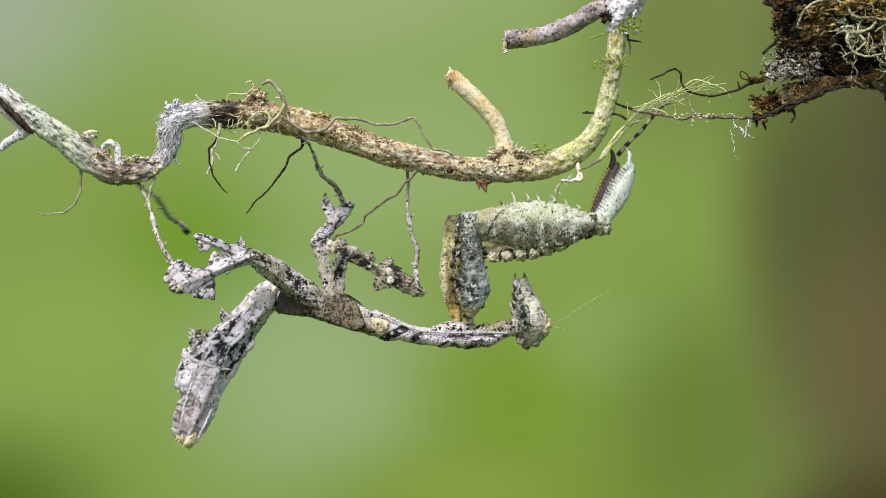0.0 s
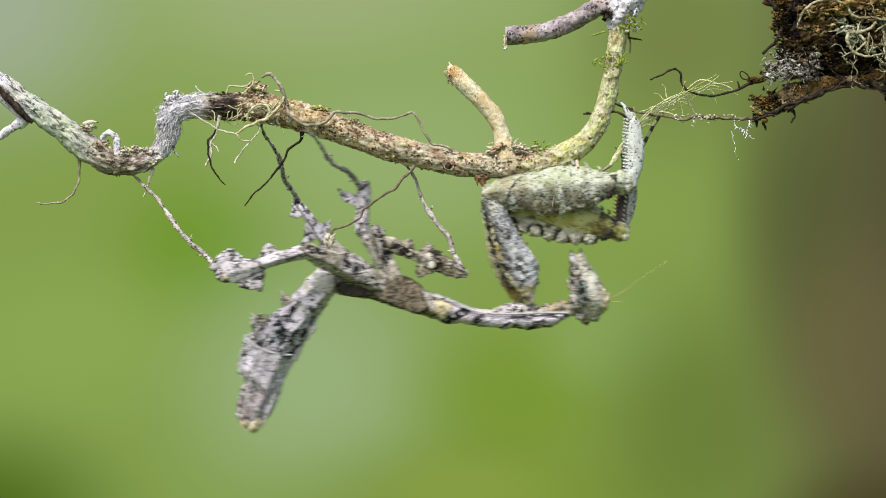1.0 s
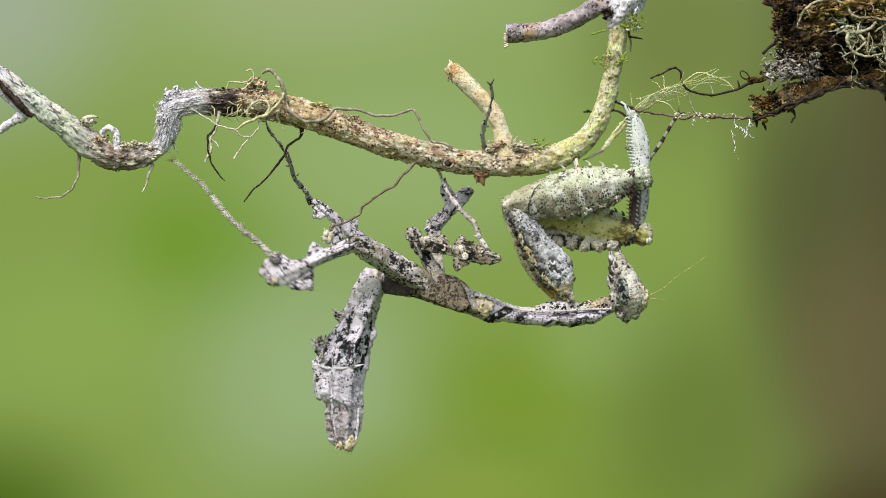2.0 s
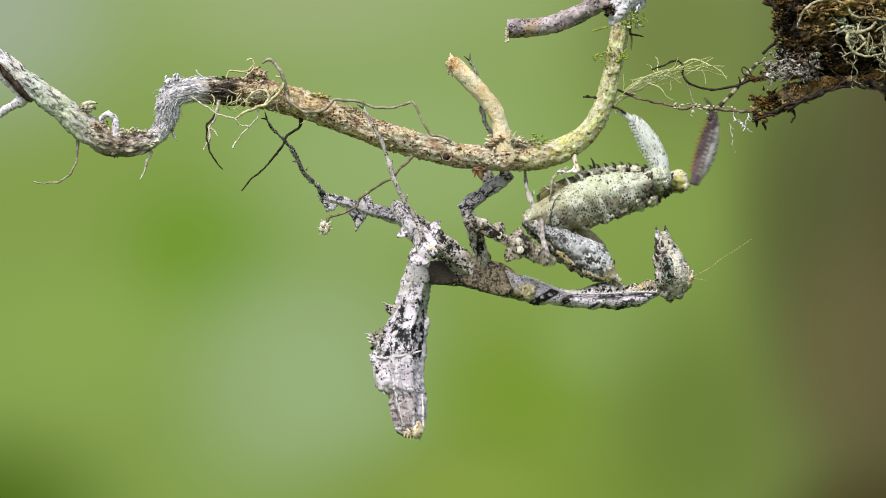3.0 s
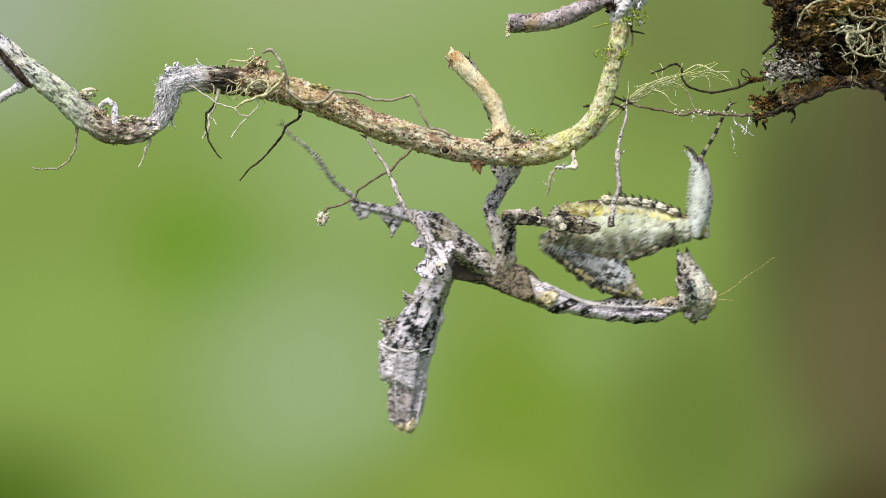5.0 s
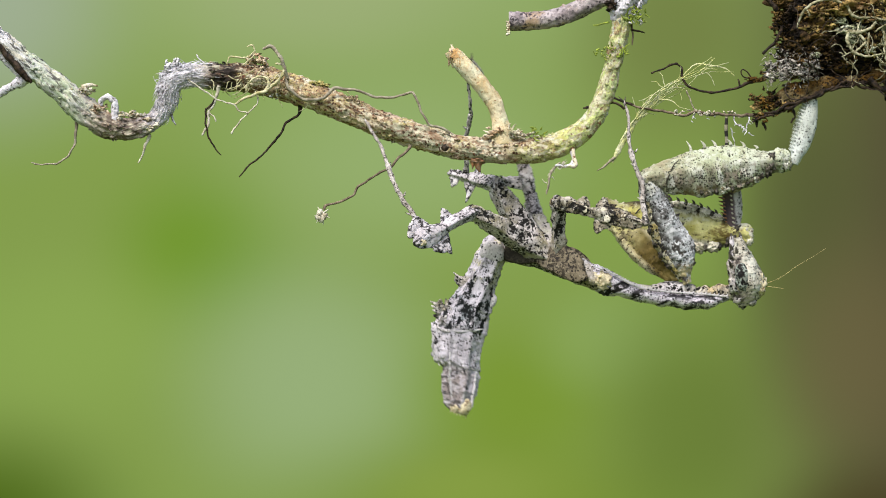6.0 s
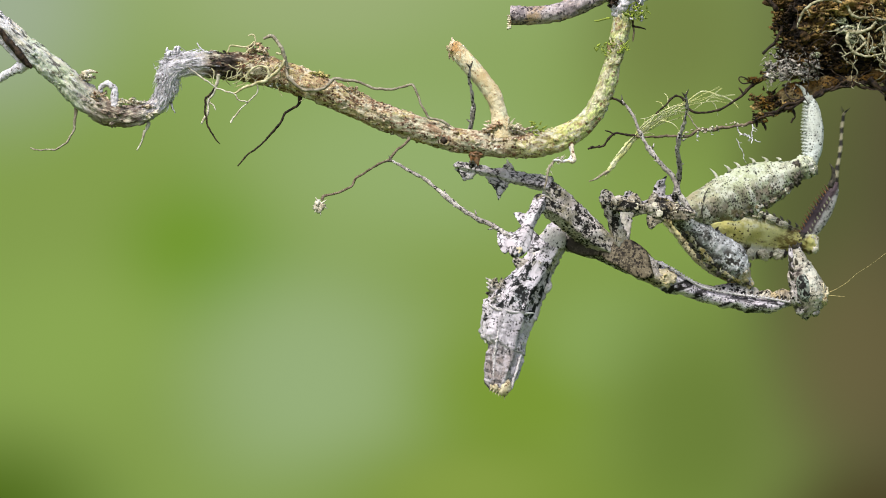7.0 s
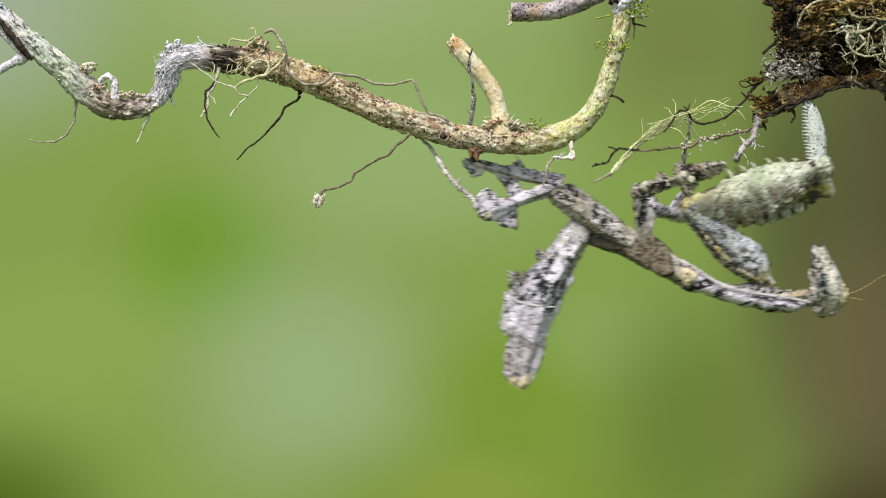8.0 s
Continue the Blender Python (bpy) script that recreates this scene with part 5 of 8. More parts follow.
    def fuzz(bm):
        for _ in range(40):
            x = rnd.uniform(1190, 1320)
            lump(bm, p(x, 210 + rnd.uniform(-5, 5), 1, rnd.uniform(-9, -2))[:3], (rnd.uniform(1, 3.4), 1.6, rnd.uniform(0.8, 2.2)), 1.0, rnd.random() * 60, 2)
    tagged(build("root_fuzz", root_pale, cross_root, fuzz, "pale fuzz on the root"), kind="stuff")
    # the tuft lies along x from its frayed right end (0) to its bright tip
    def arc(x):
        return -36 * math.sin(math.pi * min(max(x, 0), 262) / 262)

    def strands(bm):
        for k in range(9):
            w, e = rnd.uniform(-1, 1), rnd.uniform(-10, 110)
            end = rnd.uniform(150, 250)
            rows = []
            for i in range(7):
                x = e + (end - e) * i / 6
                near = max(0.0, 1 - x / 190)
                rows.append((x, w * (3 + 9 * near) + rnd.uniform(-2, 2), arc(x) + w * (4 + 12 * near) + rnd.uniform(-12, 12) * near, 0.5 + 0.5 * (i / 6)))
            sweep(bm, rows, 34, 5, 0.2, 6, k, 1.0, 1.5)
        for _ in range(14):
            x = rnd.uniform(20, 190)
            b = Vector((x, rnd.uniform(-6, 6), arc(x) + rnd.uniform(-8, 8)))
            way = Vector((rnd.uniform(-1, 0.4), rnd.uniform(-0.3, 0.3), rnd.uniform(-1, 1))).normalized()
            rows = []
            for i in range(6):
                rows.append((*b, 1.1 - 0.12 * i))
                way = (way + Vector((rnd.uniform(-1, 1), rnd.uniform(-0.3, 0.3), rnd.uniform(-1, 1))) * 0.55).normalized()
                b = b + way * rnd.uniform(4, 10)
            sweep(bm, rows, 20, 5)
        sweep(bm, [(96, 0, arc(96), 1.2), (60, -3, arc(60) - 14, 1.1), (36, -4, arc(36) - 22, 1.3), (16, -4, -16, 1.6), (2, -4, 2, 1.1), (-2, -4, 22, 0.6)], 40, 6, 0.2, 6, 3)
        sweep(bm, [(130, 0, arc(130), 1.1), (112, -4, arc(112) + 18, 0.9), (108, -4, arc(108) + 36, 0.6), (100, -4, arc(100) + 46, 0.4)], 30, 6, 0.2, 6, 4)
    tagged(build("frayed_fibre", fibre, tuft, strands), kind="stuff")
    build("leaf_tip", fibre, tuft, lambda bm: loft(bm, [(x, arc(x) - h, arc(x) + h, h * 0.5) for x, h in ((110, 1), (140, 3), (175, 4.4), (208, 6), (238, 5), (262, 1.6))], 40, 10, 1.4, 9, 2, (), 0.5), "bright yellow-green shred of leaf")
    stem("dry_tip", root_grey, tuft, [(252, 0, arc(252), 3), (275, 0, arc(262) - 4, 2.2), (292, 0, arc(262) - 6, 1)], 24, 6, 0.6, 6, 1, "", 1.5)


root_parts()


# ---- the mantis; every limb lies along x from its inner joint ----
mantis = tagged(new("mantis"), "lichen-mimicking grey, white and green mantis clinging upside down", "mantis")
limb = {}


def torso():
    limb["thorax"] = t = build("thorax", skin_dark, mantis, lambda bm: loft(bm, [(-14, -12, 18, 14), (5, -16, 34, 26), (30, -14, 41, 30), (60, -15, 37, 30), (90, -18, 31, 28), (120, -21, 25, 26), (150, -24, 20, 25), (178, -25, 14, 22), (196, -16, 6, 12)], 46, 20, 2.2, 16, 3), "grey mottled hind body")
    for s in (-1, 1):
        build("wing_pad", skin_pad, t, lambda bm: lobe(bm, [(-2, 24), (30, 28), (51, 9), (58, -6), (30, -15), (0, -11)], s * 28, 3.5, -0.1 * s, 0.7), "small dark brown wing pad")
        build("wing_pad", skin_pad, t, lambda bm: lobe(bm, [(51, 3), (73, 25), (104, 38), (138, 25), (154, 3), (161, -12), (144, -22), (105, -17), (66, -8)], s * 29, 4, -0.1 * s, 0.7), "brown speckled wing pad")
    for s in (-1, 1):
        build("joint", skin_cream, t, lambda bm: lump(bm, (183, s * 16, -5), (18, 9, 14), 0.4, 3, 4), "cream-yellow joint")
        build("joint_fold", skin_joint, t, lambda bm: [sweep(bm, [(183 + k * math.cos(a), s * (26 - 0.05 * k * k), -5 + 1.05 * k * math.sin(a), 1.7) for a in np.linspace(0.6 + k * 0.2, 3.2 + k * 0.2, 6)], 26, 7, 0.9, 5) for k in (5, 10)], "raised fold round the joint")

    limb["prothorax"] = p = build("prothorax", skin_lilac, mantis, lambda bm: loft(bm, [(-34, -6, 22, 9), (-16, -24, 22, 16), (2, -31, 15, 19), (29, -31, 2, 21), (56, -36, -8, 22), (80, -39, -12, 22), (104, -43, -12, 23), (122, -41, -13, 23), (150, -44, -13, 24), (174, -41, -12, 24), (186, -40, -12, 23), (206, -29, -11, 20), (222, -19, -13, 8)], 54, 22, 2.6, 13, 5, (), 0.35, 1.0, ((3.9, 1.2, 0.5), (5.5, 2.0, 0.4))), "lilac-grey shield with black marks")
    build("breast", skin_grey, p, lambda bm: loft(bm, [(-5, -16, 4, 12), (30, -18, 2, 14), (70, -24, -8, 14), (110, -24, 3, 15), (135, -24, 4, 15), (160, -22, 0, 12)], 30, 14, 1.8, 9, 2))
    build("neck", skin_neck, p, lambda bm: loft(bm, [(130, -26, -8, 11), (150, -25, -3, 12), (162, -25, -5, 11), (176, -23, 1, 12), (188, -23, -1, 11), (202, -22, 6, 12), (214, -22, 5, 11), (228, -21, 12, 12), (240, -15, 7, 8)], 60, 16, 2.4, 7, 8), "wrinkled straw-grey neck")
    for s in (-1, 1):
        def beads(bm):
            c = spline([(-22, 20), (2, 13), (29, 1), (56, -9), (82, -13), (130, -14), (172, -13), (214, -14)], 40)
            for i, (x, z) in enumerate(c):
                y = s * (19 + 3 * math.sin(x / 70))
                spike(bm, (x, y, z - 2), (x + 2, y + s * 1.5, z + 3.2), 2.5, (0, 0, 0), 5)
            sweep(bm, [(x, s * (19 + 3 * math.sin(x / 70)), z - 1.2, 1.9) for x, z in c], 60, 6)
        build("toothed_edge", white_edge, p, beads, "white toothed shield edge")

    limb["abdomen"] = a = build("abdomen", skin_belly, mantis, lambda bm: loft(bm, [(-20, -42, -14, 12), (0, -50, -8, 22), (30, -55, -8, 30), (60, -58, -9, 31), (85, -64, -6, 31), (110, -72, -4, 31), (138, -82, -2, 30), (160, -83, -2, 30), (184, -83, 0, 29), (206, -78, 2, 28), (222, -70, 7, 26), (232, -52, 10, 22), (258, -46, 14, 21), (280, -38, 13, 18), (294, -31, 9, 14), (303, -18, 3, 6)], 100, 30, 2.6, 16, 7, (36, 66, 118, 160, 222), 0.1, 0.7, ((2.75, 6, 0.24), (3.6, 5, 0.22), (4.4, 5, 0.3), (1.7, 4, 0.3), (5.4, 4, 0.3)), 0.085), "white crusty upturned belly with black blotches")
    build("flap", white_edge, a, lambda bm: lobe(bm, [(2, -54), (-8, -34), (-2, -16), (18, -8), (30, -20), (26, -48)], -28, 6), "pale loose belly plate")
    build("spike_lobe", skin_dark, a, lambda bm: (lobe(bm, [(60, -52), (66, -66), (70, -80), (82, -76), (88, -58), (80, -48)], -6, 8), spike(bm, (76, -10, -66), (66, -14, -86), 5)), "dark hooked lobe")
    build("tuft_lobe", skin_dark, a, lambda bm: ([lump(bm, (x, y, z), (9, 8, 7), 0.9, x, 4) for x, y, z in ((138, -8, -78), (146, 4, -86), (128, -10, -78), (154, -14, -78), (132, -6, -92))], [spike(bm, (132 + 5 * k, -8, -84), (128 + 7 * k, -12 - k, -110 + 4 * k), 6) for k in range(3)]), "dark ragged tuft")
    build("side_flap", skin_white, a, lambda bm: lobe(bm, [(146, -60), (154, -84), (162, -95), (172, -95), (186, -89), (204, -84), (220, -76), (228, -72), (230, -62), (226, -50), (190, -46)], -12, 7), "broad pale side flap")
    build("ventral_lobe", white_edge, a, lambda bm: lobe(bm, [(78, -8), (86, 2), (96, 3), (106, -2), (100, -10)], -8, 5), "small pale lobe")
    for rows in ([(168, -14, -92, 1.4), (172, -25, -70, 2.2), (166, -30, -45, 2.4), (158, -29, -22, 2), (150, -22, -6, 1)], [(190, -28, -52, 1.2), (214, -27, -48, 1.7), (240, -22.5, -40, 1.8), (266, -19.5, -30, 1.5), (288, -15, -22, 1)], [(226, -16, 5, 1.4), (256, -13, 10, 2.4), (284, -9, 14, 2.6), (297, -6, 9, 1.8)], [(150, -12, -76, 1), (186, -18, -84, 2), (212, -16, -78, 1.6), (234, -12, -60, 1)]):
        stem("ridge", white_edge, a, rows, 70, 9, 1.0, 7, 2, "raised white ridge", 1.6, 7)
    build("tail_tip", skin_cream, a, lambda bm: (lump(bm, (290, -10, 4), (15, 12, 11), 0.25, 2, 3), lump(bm, (296, -8, -12), (10, 10, 9), 0.3, 5, 2), [spike(bm, (298, -14 + 2 * k, -16 + 5 * k), (309, -15 + 2 * k, -18 + 6 * k), 2.2) for k in range(6)]), "cream comb-like tail tip")


def head():
    limb["head"] = h = build("head", skin_head, mantis, lambda bm: loft(bm, [(-3, -10, 12, 8), (8, -27, 19, 20), (26, -39, 22, 32), (44, -39, 23, 36), (62, -33, 22, 32), (80, -25, 20, 24), (95, -18, 17, 17), (109, -12, 12, 11), (119, -6, 6, 5)], 44, 22, 3.0, 12, 4), "brown cone-shaped head")
    for s in (-1, 1):
        build("eye", skin_eye, h, lambda bm: lump(bm, (50, s * 28, 2), (25, 10, 13), 0.12, 3, 4), "grey-green speckled cone eye")
        f = 1 if s < 0 else 0
        stem("antenna", feeler, h, [(32, s * 7, -36, 1.1), (36, s * 9, -54, 0.55), (44, s * 12, -74, 0.4), (58, s * 14, -98, 0.32), (70, s * 14, -126, 0.26), (83, s * 14, -152, 0.2)] if f else [(28, s * 7, -37, 1.3), (26, s * 9, -48, 0.8), (23, s * 12, -60, 0.5), (20, s * 14, -72, 0.3)], 24, 6, 0, 10, 0, "thin straw-coloured antenna")
    for y, z in ((-6, 11), (6, -6)):
        stem("horn", skin_net, h, [(88, y, z * 0.9, 9), (104, y, z, 6.5), (116, y, z, 4.6), (122, y, z, 3)], 24, 10, 0.8, 5, 2, "white horn with black lines", 0.5, 2, 1)
        build("horn_tip", thorn, h, lambda bm: spike(bm, (117, y, z), (129, y, z), 4), "black horn tip")
    build("face", skin_cream, h, lambda bm: (lump(bm, (34, -6, -28), (22, 20, 13), 0.3, 6, 4), lump(bm, (34, 6, -28), (22, 20, 13), 0.3, 6, 3)), "pale straw face")
    build("jaw", skin_dark, h, lambda bm: [lump(bm, (x, y, z), (8, 8, 8), 0.4, x + z, 2) for x, y, z in ((4, -8, -12), (4, 8, -12), (0, 0, 4), (10, -12, 14))])
    build("crest", thorn, h, lambda bm: [spike(bm, (x, y, z), (x + 12, y * 1.3, z * 1.3), 4) for x, y, z in ((100, -10, 13), (92, -15, 5), (84, -18, 16), (70, -24, 18))], "small dark spikes on the crown")
    build("dark_cheek", skin_dark, h, lambda bm: [lump(bm, (x, y, z), (16, 6, 7), 0.6, x, 3) for x, y, z in ((40, -24, 20), (64, -20, 18))], "dark rough cheek")


def foreleg(side, skin_c, skin_f, skin_t):
    s = -1 if side == "n" else 1
    c = limb[side + "_coxa"] = build("foreleg_coxa", skin_c, mantis, lambda bm: loft(bm, [(-6, -7, 7, 7), (8, -11, 9, 9), (22, -22, 17, 13), (38, -32, 25, 16), (56, -36, 29, 17), (85, -32, 30, 17), (115, -25, 27, 17), (150, -20, 24, 16), (178, -20, 22, 15), (196, -13, 13, 8)], 52, 24, 2.8, 11, 6, (), 0.6, 1.6))
    build("coxa_rim", skin_rim if s < 0 else skin_yellow, c, lambda bm: loft(bm, [(4, 4, 12, 6), (40, 8, 24, 13), (75, 12, 31, 14), (110, 11, 30, 14), (140, 9, 24, 13), (165, 6, 20, 10)], 34, 14, 2.0, 9, 2, (), 0.4, 1.4), "yellow-brown hind edge")
    for x, z in ((34, 24), (58, 31), (80, 34), (104, 34), (128, 30), (150, 25)) if s < 0 else ():
        build("edge_dash", thorn, c, lambda bm: lump(bm, (x, -8, z - 4), (5, 6, 4), 0.9, x, 3), "black dash on the hind edge")
    for x in range(22, 165, 18):
        build("coxa_tooth", thorn, c, lambda bm: spike(bm, (x, 0, -26 + abs(x - 85) * 0.1), (x + 2, 0, -35 + abs(x - 85) * 0.12), 4))
    f = limb[side + "_femur"] = build("foreleg_femur", skin_f, mantis, lambda bm: loft(bm, [(-12, -12, 14, 8), (-2, -20, 20, 12), (18, -27, 25, 15), (40, -33, 30, 17), (72, -39, 38, 19), (98, -45, 41, 19), (112, -41, 43, 19), (126, -46, 42, 19), (140, -41, 41, 18), (154, -44, 40, 18), (170, -37, 37, 17), (184, -36, 32, 16), (208, -23, 24, 14), (224, -18, 21, 14), (240, -19, 24, 14), (252, -9, 11, 8)], 70, 28, 2.2, 18, 8, (), 0.8, 0.8, ((3.0, 3, 0.3),)))
    build("knee", cream_white if s > 0 else skin_green, f, lambda bm: (lump(bm, (238, 0, 4), (18, 16, 19) if s < 0 else (15, 13, 15), 0.3, 3, 4), lump(bm, (248, -4, -8), (9, 12, 10) if s < 0 else (7, 10, 8), 0.4, 1, 3)), "pale swollen knee")
    build("knee_patch", thorn, f, lambda bm: [lump(bm, (x, -9, z), (6, 7, 9), 0.8, x, 3) for x, z in ((219, -6), (222, 10), (212, -14))], "black patch beside the knee")
    if s < 0:
        for x, y, z, ln in ((84, 4, 36, 22), (108, -2, 41, 14), (128, 5, 41, 13), (154, -3, 40, 12), (178, 3, 34, 11), (200, 0, 28, 7)):
            build("spine", pale_thorn, f, lambda bm: spike(bm, (x, y, z), (x - 6, y * 1.3, z + ln), 3.6, (2, 0, 0)), "pale spine")
    else:
        for x, y, z, ln in ((90, -3, 40, 22), *((x, -6 + 8 * (x % 2), 41 - max(0, x - 140) * 0.24, 8 + x * 5 % 7) for x in range(70, 212, 14))):
            build("spine", thorn, f, lambda bm: spike(bm, (x, y, z), (x - 5, y * 1.2, z + ln), 3.6, (2, 0, 0)), "black spine")
    stem("crease", thorn, f, [(30, -13, -24, 0.6), (34, -17, -6, 1.4), (44, -18, 12, 1.4), (58, -15, 28, 0.6)], 24, 6, 0.5, 5, 2, "dark crease behind the joint", 1.5)
    if s < 0:
        for x, z in ((104, -37), (131, -38), (160, -35), (186, -28)):
            build("scallop", skin_green, f, lambda bm: lump(bm, (x, -4, z + 4), (10, 7, 9), 0.4, x, 4), "pale scallop on the edge")
    else:
        for up, deep in ((-1, 0.0), (1, 3.0)):
            for x in range(66, 206, 24):
                z = up * (36 - up * 2 - max(0, x - 140) * 0.22)
                build("scallop", cream_white, f, lambda bm: lump(bm, (x, -8, z), (10.5, 9.5, 10 - deep), 0.4, x + up, 4), "cream-white block on the edge")
                build("edge_dash", thorn, f, lambda bm: lump(bm, (x + 12, -5, z - up * 2), (3.4, 10, 7 - deep), 0.6, x, 3), "black gap between the blocks")
    for x, z in ((91, -37), (118, -39), (146, -38), (174, -31), (200, -22)) if s < 0 else ():
        build("edge_dash", thorn, f, lambda bm: lump(bm, (x, -6, z + 1), (3, 5, 5), 0.9, x, 3), "black dash on the edge")
    t = limb[side + "_tibia"] = build("foreleg_tibia", skin_t, mantis, lambda bm: loft(bm, [(-7, -11, 5, 7), (8, -15, 6, 9), (30, -23, 9, 10), (60, -25, 10, 10), (90, -21, 9, 9), (112, -14, 5, 7), (126, -6, 4, 4)], 40, 16, 1.0, 10, 4, (), 0.5, 0.4))
    build("claw", thorn if s > 0 else skin_mint, t, lambda bm: sweep(bm, [(112, 0, 2, 7), (128, 0, 6, 5), (140, 0, 14, 3), (147, 0, 25, 0.8)], 16, 8), "hooked claw")
    if s < 0:
        build("tooth_comb", skin_mint, t, lambda bm: [spike(bm, (x, y, 3), (x + 5, y * 1.5, 16 - abs(x - 60) * 0.07), 2.4, (0, 0, 0), 5) for y in (-4, 4) for x in range(14, 112, 6)], "comb of small teeth")
    else:
        build("tooth_comb", tooth, t, lambda bm: [spike(bm, (x, -7.5, -7), (x + 4, -13, -2), 2.6, (0, 0, 0), 5) for x in range(12, 100, 8)], "row of cream teeth on the dark face")
        build("fringe", rust_thorn, t, lambda bm: [spike(bm, (x, y, 3), (x + 5, y * 1.4, 17 - abs(x - 60) * 0.08), 2.2, (0, 0, 0), 5) for y in (-3, 3) for x in range(14, 108, 7)], "orange-brown fringe of fine teeth")
    if s < 0:
        stem("tarsus", skin_mint, t, [(100, 5, -4, 3.2), (70, 9, -12, 2.8), (40, 9, -16, 2.4), (18, 8, -16, 1.5)], 20, 7, 0.4, 6, 0, "folded foot")
    else:
        q = limb["f_tarsus"] = stem("foreleg_tarsus", foot_bands, mantis, [(-4, 0, 0, 4), (20, 0, 1, 4), (36, 0, 0, 3), (60, 0, -1, 3.6), (76, 0, 0, 2.8), (100, 0, 1, 3.2), (122, 0, 0, 2.4)], 40, 8, 0.4, 6, 0, "thin banded forefoot")
        build("foot_claw", thorn, q, lambda bm: (spike(bm, (120, 0, 0), (130, -3, -9), 2.2), spike(bm, (120, 0, 0), (131, 3, 7), 2.2)))


def shin_rows(length, k):
    """A thin leg: shin with a few slight bends, then the jointed foot."""
    w = lambda a: 4.5 * math.sin(a * 1.9 + k)
    s = length / 232
    return [(0, 0, 0, 6.5), (14 * s, 0, w(0) * 0.4, 6.2), (40 * s, 0, w(1) * 0.6, 4.8), (75 * s, 0, w(2), 5), (110 * s, 0, w(3), 4.4), (136 * s, 0, w(3.4), 5.4), (146 * s, 0, w(3.6), 3.4), (170 * s, 0, w(4.2), 3.8), (182 * s, 0, w(4.4), 2.8), (205 * s, 0, w(4.8), 3.1), (length, 0, 0, 2)]


def lower_leg(key, length, k, mat):
    t = limb[key] = stem("tibia", mat, mantis, [(a, b, c, r * 0.88) for a, b, c, r in shin_rows(length, k)], 110, 11, 1.0, 9, k, "thin banded shin and foot", 1.2, 3)
    build("foot_claw", thorn, t, lambda bm: (spike(bm, (length - 2, 0, 0), (length + 9, -5, 8), 2.2), spike(bm, (length - 2, 0, 0), (length + 10, 4, -5), 2.2)))
    build("shin_spur", mat, t, lambda bm: [spike(bm, (x * length, -2, 2.5 * sg), (x * length + 6, -4, 8.5 * sg), 2.2) for x, sg in ((0.2, 1), (0.34, -1), (0.47, 1), (0.58, -1))])


